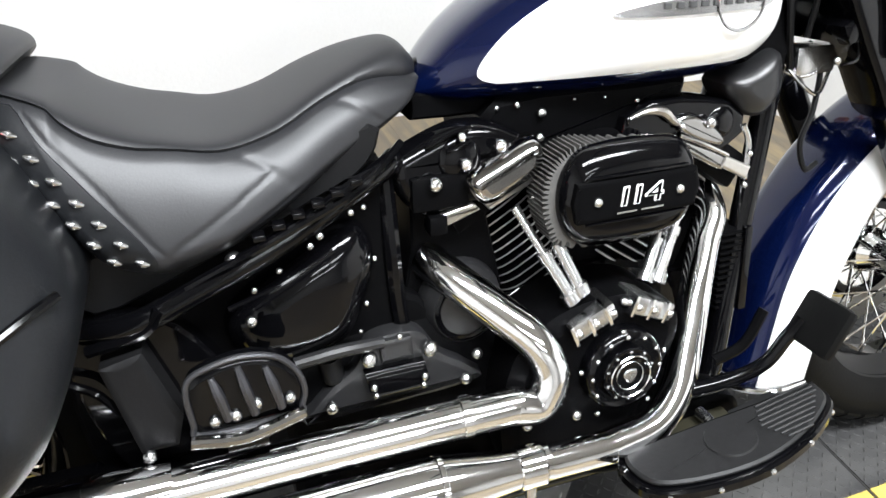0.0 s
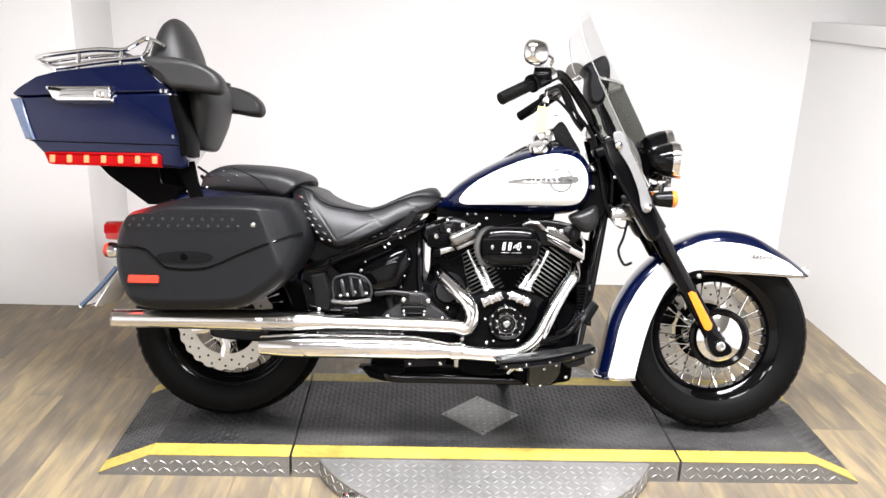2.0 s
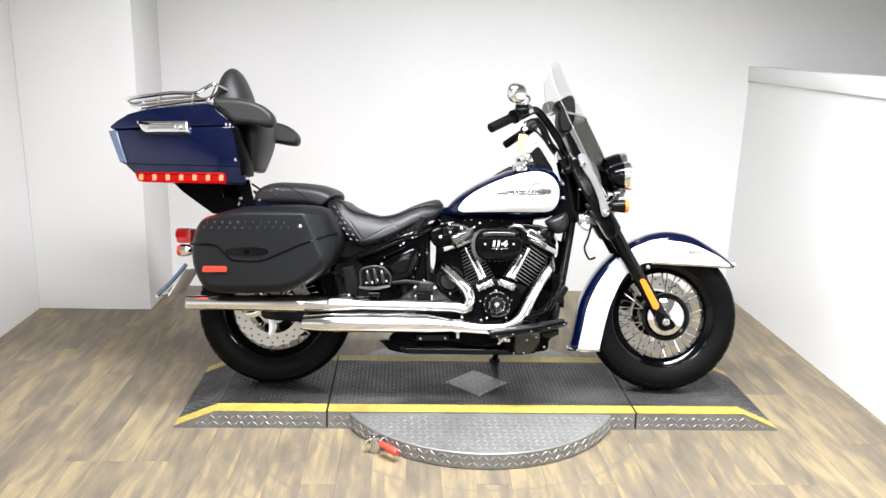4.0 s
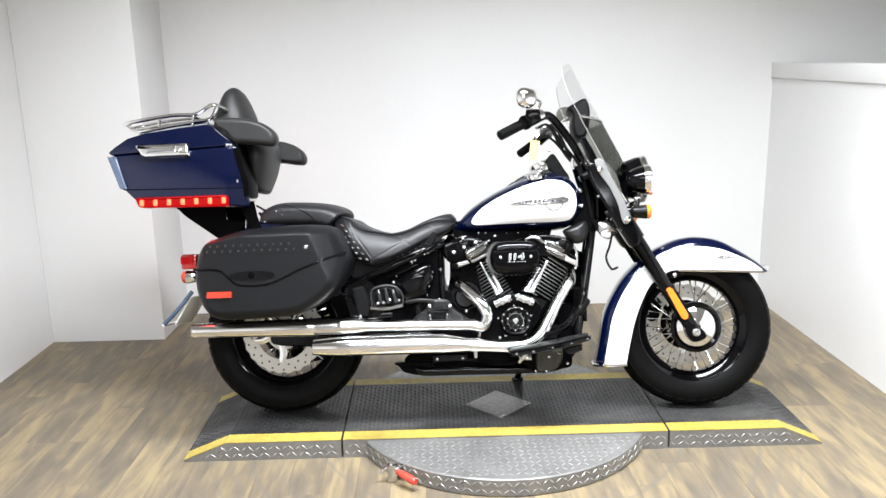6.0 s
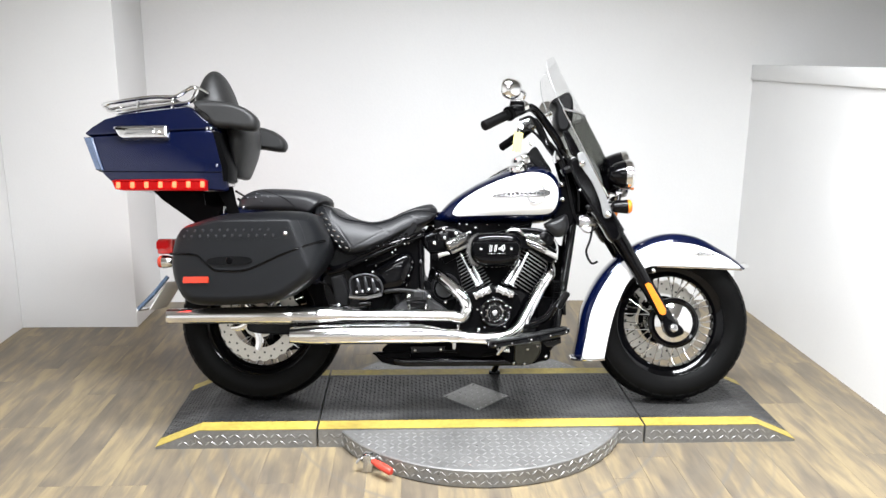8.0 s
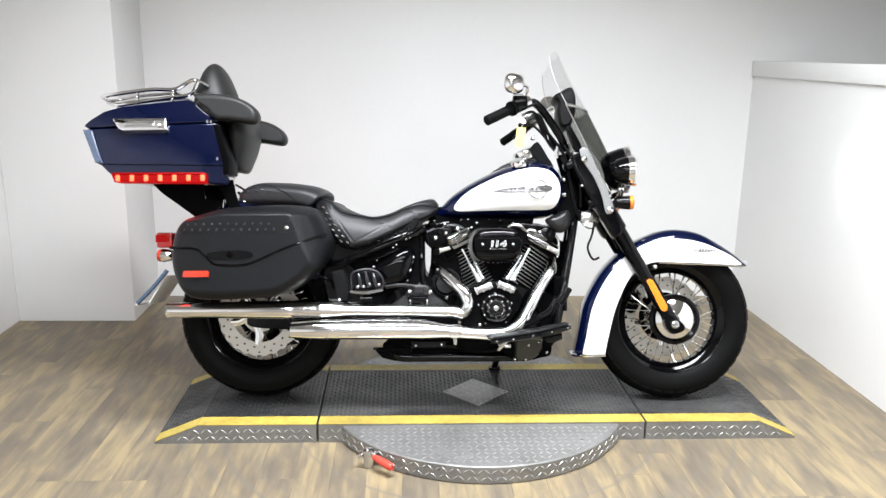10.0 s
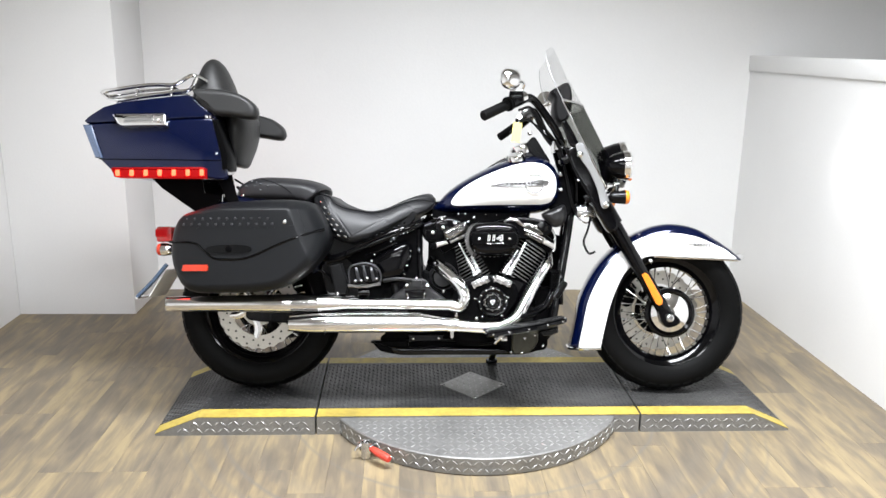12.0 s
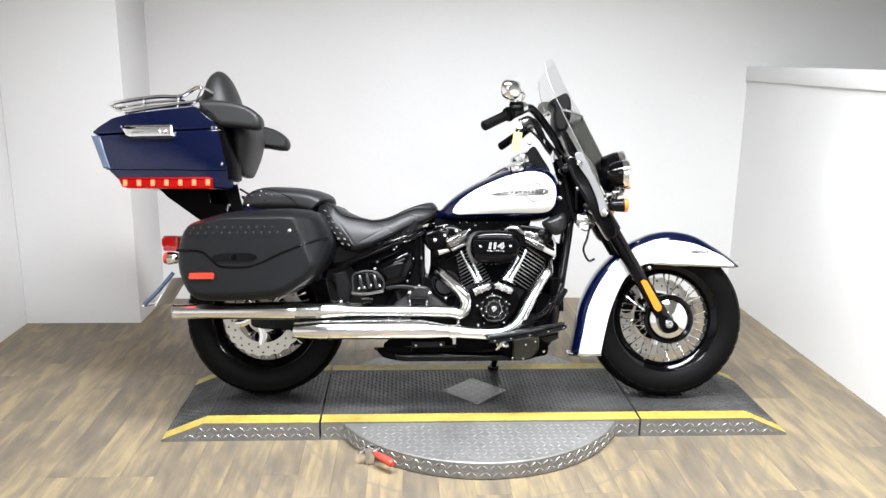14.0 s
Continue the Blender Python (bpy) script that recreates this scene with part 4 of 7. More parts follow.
def barrel(base, top):
    base, top = Vector(base), Vector(top)
    d = (top - base).normalized()
    s = Vector((0, 1, 0)).cross(d)
    core = part("cylinder", rod(bmesh.new(), base, top, 0.058), black_satin, bike, "black finned engine cylinder")
    n = 16
    for k in range(n):
        p = base.lerp(top, (k + 0.7) / (n + 0.6))
        ring0 = []
        for i in range(28):
            a = 2 * math.pi * i / 28
            c, q = math.cos(a), math.sin(a)
            e = 0.066
            v = s * math.copysign(abs(c) ** 0.6, c) * e + Vector((0, 1, 0)) * math.copysign(abs(q) ** 0.6, q) * (e + 0.012)
            ring0.append(v)
        bm = bmesh.new()
        loft(bm, [[p + v * 0.96 - d * 0.0022 for v in ring0], [p + v - d * 0.0013 for v in ring0], [p + v + d * 0.0013 for v in ring0], [p + v * 0.96 + d * 0.0022 for v in ring0]])
        fin = part("fin", bm, black_satin, core)
        fin.data.materials.append(fin_edge)
        for f in fin.data.polygons:
            if abs(f.normal.dot(d)) < 0.6:
                f.material_index = 1
    return core


fin_edge = material("fin_edge", (0.29, 0.29, 0.287), 0.30, 0.6, grain=0.1, scale=90)
barrel((0.878, 0.0, 0.435), (0.772, 0.0, 0.625))
barrel((0.998, 0.0, 0.435), (1.128, 0.0, 0.625))

# forks and headlight nacelle
for y in (-0.115, 0.115):
    a, b = Vector((1.247, y, 0.945)), Vector((1.629, y, 0.288))
    d = (b - a).normalized()
    leg = part("fork_leg", rod(bmesh.new(), a.lerp(b, 0.42), b, 0.029, 0.027, 24), black_gloss, bike, "gloss black fork leg")
    part("fork_shroud", rod(bmesh.new(), a, a.lerp(b, 0.44), 0.036, 0.036, 24), black_gloss, leg)
# handlebar
bm = bmesh.new()
for s, e in ((-1, 0.0), (1, 0.078)):
    tube(bm, [(1.205, 0, 0.985), (1.205, s * 0.10, 0.99), (1.165, s * 0.15, 1.05), (1.09 + e * 0.4, s * 0.18, 1.140 + e * 0.1), (1.04 + e * 0.7, s * 0.27, 1.122 + e * 0.4), (0.988 + e, s * 0.352, 1.094 + e * 0.436), (0.95 + e, s * 0.383, 1.072 + e * 0.436)], 0.0162, 12)
part("handlebar", bm, black_gloss, bike, "gloss black handlebar")


def bolt(x, y, z, r=0.009, owner=None, mat=None, name="bolt", height=None):
    return part(name, dome(bmesh.new(), (x, y, z), r * 0.86, (0, -1, 0), height or r * 0.7, 12), mat or steel, owner or bike)


# wheel hubs, axles and brakes
for hubw, c, yy in ((front_wheel, FRONT, -0.079), (front_wheel, FRONT, 0.07)):
    s = -1 if yy < 0 else 1
    bm = lathe(bmesh.new(), [(0.010, 0.030), (0.028, 0.030), (0.045, 0.024), (0.070, 0.012), (0.080, 0.006), (0.080, -0.002), (0.010, -0.002)], (c[0], yy, c[2]), (0, s, 0), 48)
    part("hub_cover", bm, chrome, hubw, "polished chrome hub cover")
    bm = lathe(bmesh.new(), [(0.078, 0.010), (0.088, 0.014), (0.098, 0.010), (0.100, 0.0), (0.094, -0.006), (0.080, -0.006)], (c[0], yy, c[2]), (0, s, 0), 48, loop=True)
    part("hub_ring", bm, black_gloss, hubw, "gloss black hub ring")
bm = lathe(bmesh.new(), [(0.0001, 0.012), (0.008, 0.012), (0.009, 0.016), (0.015, 0.014), (0.017, 0.008), (0.017, 0.0)], (FRONT[0] + 0.007, -0.146, FRONT[2] - 0.021), (0, -1, 0), 24)
part("axle_nut", bm, steel, bike, "steel axle nut")
bm = slab(bmesh.new(), outline2([(1.590, 0.330), (1.655, 0.300), (1.668, 0.268), (1.622, 0.252), (1.595, 0.275)], 3), [(-0.146, 0.004), (-0.142, 0.0), (-0.090, 0.0)])
part("fork_foot", bm, black_gloss, bike, "gloss black fork foot")
bm = slab(bmesh.new(), outline2([(1.462, 0.400), (1.500, 0.425), (1.535, 0.400), (1.525, 0.335), (1.490, 0.318), (1.462, 0.350)], 3), [(0.060, 0.006), (0.066, 0.0), (0.116, 0.0), (0.122, 0.006)])
part("brake_caliper", bm, black_satin, bike, "black front brake caliper")
for k in range(3):
    bolt(1.478 + 0.018 * k, 0.058, 0.352 + 0.026 * k, 0.006)
bolt(1.500, -0.105, 0.468, 0.011)
bolt(1.560, -0.112, 0.512, 0.011)
# rear brake and swingarm
bm = slab(bmesh.new(), outline2([(0.02, 0.345), (0.32, 0.345), (0.36, 0.32), (0.30, 0.285), (0.02, 0.292), (-0.03, 0.318)], 3), [(-0.150, 0.006), (-0.144, 0.0), (-0.105, 0.0), (-0.100, 0.006)])
part("swingarm", bm, black_gloss, bike, "gloss black swingarm")
bm = slab(bmesh.new(), outline2([(-0.02, 0.350), (0.07, 0.345), (0.09, 0.322), (0.05, 0.302), (-0.02, 0.310)], 3), [(-0.135, 0.006), (-0.13, 0.0), (-0.092, 0.0), (-0.088, 0.006)])
part("brake_caliper", bm, black_satin, bike, "black rear brake caliper")

# rear fender
bm = bmesh.new()
rows = []
for k in range(31):
    a = radians(35 + 108 * k / 30)
    r = 0.360 + 0.045 * (k / 30) ** 2
    c = Vector((0.0, 0, 0.316))
    row = []
    for i in range(17):
        u = -1 + 2 * i / 16
        rr = r - 0.075 * abs(u) ** 5 - 0.012 * u * u
        row.append((c.x + rr * math.cos(a), 0.108 * math.copysign(abs(u) ** 0.8, u), c.z + rr * math.sin(a)))
    rows.append(row)
loft(bm, rows, closed=False)
rear_fender = part("rear_fender", bm, navy, bike, "navy blue rear fender")
mod = rear_fender.modifiers.new("thickness", "SOLIDIFY")
mod.thickness, mod.offset = 0.003, -1
bm = slab(bmesh.new(), outline2([(-0.09, 0.775), (0.0, 0.780), (0.12, 0.770), (0.24, 0.752), (0.24, 0.70), (0.0, 0.66), (-0.2, 0.66), (-0.22, 0.70)], 3), [(-0.122, 0.01), (-0.112, 0.0), (0.112, 0.0), (0.122, 0.01)])
part("fender_cover", bm, navy, bike, "navy blue fender side cover")
# tail lamp, rear signals and plate
tail = part("tail_lamp", box(bmesh.new(), -0.412, -0.350, -0.056, 0.056, 0.602, 0.664, 0.010), red_lens, bike, "lit red tail lamp")
part("lamp_glow", box(bmesh.new(), -0.415, -0.365, -0.0575, 0.0575, 0.622, 0.655, 0.006), led_red, tail)
for s in (-1, 1):
    rod(bm := bmesh.new(), (-0.345, s * 0.05, 0.585), (-0.345, s * 0.10, 0.577), 0.008)
    stalk = part("rear_signal", bm, chrome, bike, "chrome rear turn signal with red lens")
    part("housing", tube(bmesh.new(), [(-0.315, s * 0.122, 0.573), (-0.330, s * 0.122, 0.573), (-0.36, s * 0.122, 0.573)], [0.012, 0.022, 0.026], 18, 3), chrome, stalk)
    part("lens", tube(bmesh.new(), [(-0.36, s * 0.122, 0.573), (-0.374, s * 0.122, 0.573), (-0.380, s * 0.122, 0.573)], [0.025, 0.022, 0.010], 18, 3), orange_lens, stalk)
m_plate = Matrix.Translation((-0.395, 0, 0.435)) @ Matrix.Rotation(radians(32), 4, "Y")
plate = part("plate_holder", box(bmesh.new(), -0.004, 0.0, -0.086, 0.086, -0.062, 0.068, 0.002, m_plate), white_gloss, bike, "white plate holder under the tail lamp")
part("number_plate", box(bmesh.new(), -0.0075, -0.0045, -0.080, 0.080, -0.055, 0.060, 0.001, m_plate), white_gloss, plate, "blank white plate")
part("plate_bar", rod(bmesh.new(), (-0.47, -0.10, 0.386), (-0.47, 0.10, 0.386), 0.006), chrome, plate, "chrome bar")
for s in (-1, 1):
    part("plate_strut", tube(bmesh.new(), [(-0.352, s * 0.098, 0.515), (-0.41, s * 0.10, 0.445), (-0.468, s * 0.10, 0.388)], 0.0085, 8, 3, flat=0.6), blue_steel, plate)

# seat details
STRIP = outline2([(0.246, 0.768), (0.266, 0.776), (0.288, 0.742), (0.329, 0.688), (0.355, 0.655), (0.376, 0.622), (0.374, 0.603), (0.350, 0.604), (0.322, 0.626), (0.300, 0.655), (0.280, 0.692), (0.262, 0.730)], 3)
seat_side = lambda x, z: -flank_y(x, max(z, seat_section(x)[0] + 0.006))
part("studded_strip", patch(bmesh.new(), STRIP, seat_side, 5, 0.003), bag_leather, seat, "black leather strip with metal studs")
for x0, z0, x1, z1, count in ((0.264, 0.752, 0.364, 0.618, 7), (0.262, 0.728, 0.338, 0.622, 6)):
    for k in range(count):
        x, z = x0 + (x1 - x0) * k / (count - 1), z0 + (z1 - z0) * k / (count - 1)
        y = seat_side(x, z) - 0.0035
        part("stud", tube(bmesh.new(), [(x - 0.0060, y, z + 0.0030), (x, y - 0.0014, z), (x + 0.0060, y, z - 0.0030)], [0.0024, 0.0046, 0.0024], 10, 2), stud_metal, seat)


def seam(pts, table, r=0.0022, dy=0.0):
    """A stitched welt along the seat's side."""
    line = curve([(x, 0, z) for x, z in pts], 6)
    bm = tube(bmesh.new(), [(v.x, seat_y(v.x, v.z, table) - dy, v.z) for v in line], r, 6, smooth=False)
    return bm


for pts in ([(0.020, 0.846), (0.080, 0.828), (0.130, 0.804), (0.165, 0.770)], [(-0.03, 0.775), (0.08, 0.768), (0.175, 0.760)]):
    part("seat_seam", seam(pts, PILL, 0.0016), black_plastic, pillion)
for x, z in ((-0.015, 0.837), (0.007, 0.833), (0.028, 0.823), (0.055, 0.817), (0.004, 0.817), (0.028, 0.801), (-0.029, 0.817)):
    y = seat_y(x, z, PILL) - 0.001
    part("stud", tube(bmesh.new(), [(x - 0.0046, y, z + 0.0012), (x, y - 0.0010, z), (x + 0.0046, y, z - 0.0012)], [0.0014, 0.0024, 0.0014], 8, 2), dark_trim, pillion)

# saddlebag furniture


STRAP = outline2([(-0.198, 0.656), (-0.200, 0.680), (-0.17, 0.698), (-0.05, 0.700), (0.10, 0.700), (0.185, 0.692), (0.205, 0.672), (0.195, 0.655), (0.05, 0.651), (-0.10, 0.651)], 3)
part("leather_strap", patch(bmesh.new(), STRAP, bag_y, 6, 0.004), bag_leather, bag_near, "black leather strap with rivets")
for k in range(12):
    x = -0.185 + 0.029 * k
    part("rivet", dome(bmesh.new(), (x, bag_y(x, 0.664) - 0.004, 0.664), 0.0050, (0, -1, 0), 0.004, 8, 2), dark_trim, bag_near)
    if k < 11:
        part("rivet", dome(bmesh.new(), (x + 0.012, bag_y(x, 0.684) - 0.004, 0.684), 0.0050, (0, -1, 0), 0.004, 8, 2), dark_trim, bag_near)
part("latch_button", dome(bmesh.new(), (0.178, bag_y(0.178, 0.67) - 0.004, 0.670), 0.0085, (0, -1, 0), 0.006, 14), steel, bag_near)
GRIP = outline2([(-0.100, 0.566), (-0.098, 0.582), (-0.05, 0.590), (0.02, 0.590), (0.054, 0.582), (0.056, 0.568), (0.02, 0.560), (-0.06, 0.560)], 3)
part("bag_badge", patch(bmesh.new(), GRIP, bag_y, 4, 0.007), black_gloss, bag_near, "gloss black oval badge")
part("badge_boss", lathe(bmesh.new(), [(0.0001, 0.004), (0.009, 0.004), (0.012, 0.001), (0.012, -0.002)], (-0.022, bag_y(0, 0) - 0.006, 0.575), (0, -1, 0), 20), black_satin, bag_near)
REFL = [(-0.192, 0.500), (-0.188, 0.520), (-0.102, 0.520), (-0.097, 0.514), (-0.098, 0.498), (-0.188, 0.497)]
part("reflector", patch(bmesh.new(), dense(REFL, 3), bag_y, 4, 0.008), orange_lens, bag_near, "orange-red side reflector")
seam_line = curve([(x, 0, z + 0.002) for x, z in SEAM], 4)
part("lid_gasket", tube(bmesh.new(), [(v.x, bag_y(v.x, v.z) + 0.001, v.z) for v in seam_line], 0.0050, 8, smooth=False), black_gloss, bag_near, "black lid seal")

# trunk furniture
HND = dense([(-0.492, 1.074), (-0.470, 1.036), (-0.452, 1.029), (-0.285, 1.030), (-0.288, 1.080), (-0.300, 1.084), (-0.480, 1.082)], 4)
part("trunk_latch", slab(bmesh.new(), HND, [(-TW - 0.020, 0.010), (-TW - 0.018, 0.006), (-TW - 0.006, 0.0), (-TW + 0.006, 0.0)]), chrome, trunk, "chrome trunk latch")
LATCH = dense([(-0.445, 1.044), (-0.440, 1.066), (-0.335, 1.068), (-0.335, 1.046)], 4)
part("latch_recess", slab(bmesh.new(), LATCH, [(-TW - 0.0235, 0.004), (-TW - 0.022, 0.0), (-TW - 0.012, 0.0)]), steel, trunk)
part("latch_key", dome(bmesh.new(), (-0.318, -TW - 0.021, 1.052), 0.009, (0, -1, 0), 0.006, 14), chrome, trunk)
LED = dense([(-0.498, 0.876), (-0.485, 0.846), (-0.470, 0.842), (-0.150, 0.838), (-0.148, 0.874), (-0.16, 0.880), (-0.49, 0.880)], 3)
part("light_strip", slab(bmesh.new(), LED, [(-TW - 0.010, 0.005), (-TW - 0.008, 0.0), (-TW + 0.03, 0.0)]), led_red, trunk, "glowing red light strip")
part("light_strip", slab(bmesh.new(), dense([(-0.49, 0.876), (-0.48, 0.846), (-0.27, 0.840), (-0.27, 0.876)], 3), [(TW - 0.03, 0.0), (TW + 0.008, 0.0), (TW + 0.010, 0.005)]), led_red, trunk, "glowing red light strip")
for k in range(7):
    x = -0.472 + 0.052 * k
    part("led", box(bmesh.new(), x - 0.0075, x + 0.0075, -TW - 0.0135, -TW - 0.009, 0.848, 0.871, 0.004), led_spot, trunk)
part("rear_lens", slab(bmesh.new(), dense([(-0.606, 1.040), (-0.560, 0.918), (-0.535, 0.918), (-0.578, 1.040)], 4), [(-TW - 0.003, 0.002), (-TW, 0.0), (TW, 0.0), (TW + 0.003, 0.002)]), clear_strip, trunk, "pale smoked rear lens")
for x, z in ((-0.150, 1.071), (-0.136, 1.071), (-0.124, 1.058), (-0.112, 0.932)):
    part("trunk_clip", box(bmesh.new(), x - 0.004, x + 0.004, -TW - 0.0015 + trunk_bulge(x, z), -TW + 0.004 + trunk_bulge(x, z), z - 0.006, z + 0.006, 0.0015), chrome, trunk)
# luggage rack
for yy, dz in ((-0.115, 0.0), (0.115, 0.0), (0.0, 0.002)):
    part("rack_rail", tube(bmesh.new(), [(-0.578, yy * 0.9, 1.170 + dz), (-0.45, yy, 1.188 + dz), (-0.31, yy, 1.200 + dz)], 0.0055, 8), chrome, trunk)
for s in (-1, 1):
    y = s * 0.15
    part("rack_rail", tube(bmesh.new(), [(-0.585, y * 0.7, 1.178), (-0.565, y, 1.182), (-0.40, y, 1.206), (-0.31, y, 1.206), (-0.275, y, 1.220), (-0.235, y, 1.242), (-0.205, y * 0.9, 1.236), (-0.185, y * 0.8, 1.225)], 0.0075, 10), chrome, trunk, "chrome luggage rack rail")
    part("rack_rail", tube(bmesh.new(), [(-0.575, y * 0.75, 1.165), (-0.515, y, 1.148), (-0.40, y, 1.165), (-0.30, y, 1.179), (-0.24, y, 1.190), (-0.215, y, 1.236)], 0.0075, 10), chrome, trunk, "chrome luggage rack rail")
    for x, z0, z1 in ((-0.525, 1.110, 1.150), (-0.315, 1.135, 1.206), (-0.45, 1.120, 1.198)):
        part("rack_post", rod(bmesh.new(), (x, y, z0), (x + 0.006, y, z1), 0.006), chrome, trunk)
for yy in (-0.05, 0.05):
    part("rack_rail", tube(bmesh.new(), [(-0.575, yy, 1.168), (-0.45, yy, 1.186), (-0.31, yy, 1.198)], 0.006, 8), chrome, trunk)
for x, z in ((-0.584, 1.176), (-0.31, 1.200)):
    part("rack_crossbar", rod(bmesh.new(), (x, -0.12 if x < -0.5 else -0.15, z), (x, 0.12 if x < -0.5 else 0.15, z), 0.0065), chrome, trunk)

# passenger backrest with wrap-round arms
bm = tube(bmesh.new(), [(-0.09, -0.215, 1.122), (-0.14, -0.200, 1.128), (-0.185, -0.12, 1.135), (-0.195, 0, 1.14), (-0.185, 0.12, 1.135), (-0.14, 0.200, 1.128), (-0.09, 0.215, 1.122)],
          [0.034, 0.044, 0.05, 0.05, 0.05, 0.044, 0.034], 20, 5)
backrest = part("passenger_backrest", bm, pad_vinyl, trunk, "black padded passenger backrest with wrap-round arms")
ARM = outline2([(-0.205, 1.172), (-0.150, 1.176), (-0.095, 1.172), (-0.045, 1.162), (-0.005, 1.145), (0.028, 1.118), (0.040, 1.088), (0.030, 1.064), (0.000, 1.062), (-0.060, 1.072), (-0.120, 1.080), (-0.155, 1.125)], 4)
for s in (-1, 1):
    layers = [(-0.252, 0.024), (-0.250, 0.014), (-0.244, 0.006), (-0.232, 0.001), (-0.215, 0.0), (-0.19, 0.002), (-0.178, 0.008), (-0.172, 0.018)]
    part("arm_pad", slab(bmesh.new(), ARM, layers if s < 0 else [(-y, d) for y, d in layers][::-1], draw_in=inset), pad_vinyl, backrest).location.z = 0.0 if s < 0 else -0.026
    part("arm_seam", tube(bmesh.new(), [(x, s * 0.2455, z) for x, z in ((-0.150, 1.140), (-0.09, 1.152), (-0.03, 1.142), (0.008, 1.118), (0.018, 1.090))], 0.0016, 6), black_plastic, backrest).location.z = 0.0 if s < 0 else -0.026


def pad_ring(xc, z, dx, wy, tilt=0.0, seg=36):
    pts = []
    for i in range(seg):
        a = 2 * math.pi * i / seg
        c, q = math.cos(a), math.sin(a)
        x = dx * math.copysign(abs(c) ** 0.85, c)
        pts.append((xc + x, wy * math.copysign(abs(q) ** 0.8, q), z + tilt * x))
    return pts


def pad(rows, n=5):
    a = curve([r[:3] for r in rows], n)
    b = curve([(r[3], 0, 0) for r in rows], n)
    return loft(bmesh.new(), [pad_ring(p.x, p.y, max(p.z, 0.002), max(q.x, 0.004)) for p, q in zip(a, b)])


part("headrest_pad", pad([(-0.185, 1.09, 0.070, 0.115), (-0.186, 1.15, 0.083, 0.122), (-0.188, 1.21, 0.074, 0.116), (-0.190, 1.265, 0.055, 0.100), (-0.191, 1.305, 0.036, 0.078), (-0.190, 1.328, 0.016, 0.045), (-0.189, 1.334, 0.003, 0.008)]), pad_vinyl, trunk)
part("back_pad", pad([(-0.092, 0.900, 0.006, 0.05), (-0.092, 0.908, 0.022, 0.085), (-0.088, 0.945, 0.030, 0.115), (-0.080, 1.00, 0.040, 0.135), (-0.078, 1.06, 0.048, 0.140), (-0.095, 1.12, 0.055, 0.125), (-0.13, 1.16, 0.055, 0.11)]), pad_vinyl, trunk)
part("pad_mount", box(bmesh.new(), -0.15, -0.085, -0.110, 0.090, 0.940, 1.11, 0.012), black_satin, trunk)
part("trunk_front_panel", slab(bmesh.new(), dense([(-0.112, 1.060), (-0.070, 0.925), (-0.0705, 0.875), (-0.090, 0.870), (-0.095, 0.918), (-0.13, 1.060)], 3), [(-0.238, 0.002), (-0.234, 0.0), (-0.125, 0.0), (-0.120, 0.002)]), black_satin, trunk, "black panel on the trunk's front")
# trunk supports
for s in (-1, 1):
    y = s * 0.125
    part("trunk_bracket", slab(bmesh.new(), dense([(-0.40, 0.852), (-0.36, 0.812), (-0.235, 0.722), (-0.185, 0.722), (-0.150, 0.745), (-0.125, 0.778), (-0.195, 0.790), (-0.205, 0.852)], 2), [(y - 0.004, 0.001), (y - 0.003, 0), (y + 0.003, 0), (y + 0.004, 0.001)]), black_satin, trunk, "black steel trunk bracket")
    if s < 0:
        part("trunk_bracket", slab(bmesh.new(), dense([(-0.150, 0.855), (-0.088, 0.862), (-0.075, 0.80), (-0.055, 0.742), (-0.10, 0.742), (-0.118, 0.790)], 2), [(y - 0.004, 0.001), (y - 0.003, 0), (y + 0.003, 0), (y + 0.004, 0.001)]), black_satin, trunk, "black steel trunk bracket")
    part("bracket_rod", rod(bmesh.new(), (-0.205, y * 0.96, 0.73), (-0.200, y * 0.96, 0.80), 0.005), chrome, trunk)
part("trunk_cable", tube(bmesh.new(), [(-0.085, -0.10, 0.845), (-0.04, -0.12, 0.820), (-0.01, -0.12, 0.805)], 0.004, 8), black_plastic, trunk)
part("trunk_cable", tube(bmesh.new(), [(-0.08, -0.08, 0.815), (-0.05, -0.12, 0.798), (-0.02, -0.125, 0.800)], 0.006, 8), black_plastic, trunk)
bolt(-0.045, -0.13, 0.778, 0.006)

# frame tubes and bolts along the seat
part("seat_rail", tube(bmesh.new(), [(0.27, -0.13, 0.530), (0.335, -0.165, 0.540), (0.42, -0.17, 0.572), (0.52, -0.165, 0.612), (0.630, -0.13, 0.657), (0.652, -0.11, 0.664)], 0.014, 12), black_gloss, bike, "gloss black frame rail")
part("seat_rail", tube(bmesh.new(), [(0.27, 0.13, 0.530), (0.42, 0.17, 0.572), (0.52, 0.165, 0.612), (0.64, 0.12, 0.665), (0.672, 0.08, 0.694)], 0.018, 12), black_gloss, bike, "gloss black frame rail")
part("backbone", tube(bmesh.new(), [(0.60, 0, 0.722), (0.90, 0, 0.755), (1.20, 0, 0.80)], 0.026, 12), black_gloss, bike, "gloss black frame backbone")
part("under_seat_pan", slab(bmesh.new(), outline2([(0.27, 0.60), (0.30, 0.545), (0.40, 0.575), (0.55, 0.635), (0.615, 0.668), (0.62, 0.715), (0.45, 0.66), (0.34, 0.62)], 3), [(-0.135, 0.004), (-0.13, 0), (0.13, 0), (0.135, 0.004)]), black_plastic, bike, "black plastic seat pan")
bolt(0.628, -0.040, 0.657, 0.0165)
bolt(0.453, -0.165, 0.593, 0.0125)
bolt(0.371, -0.170, 0.556, 0.0125)
bolt(0.462, -0.175, 0.523, 0.008)
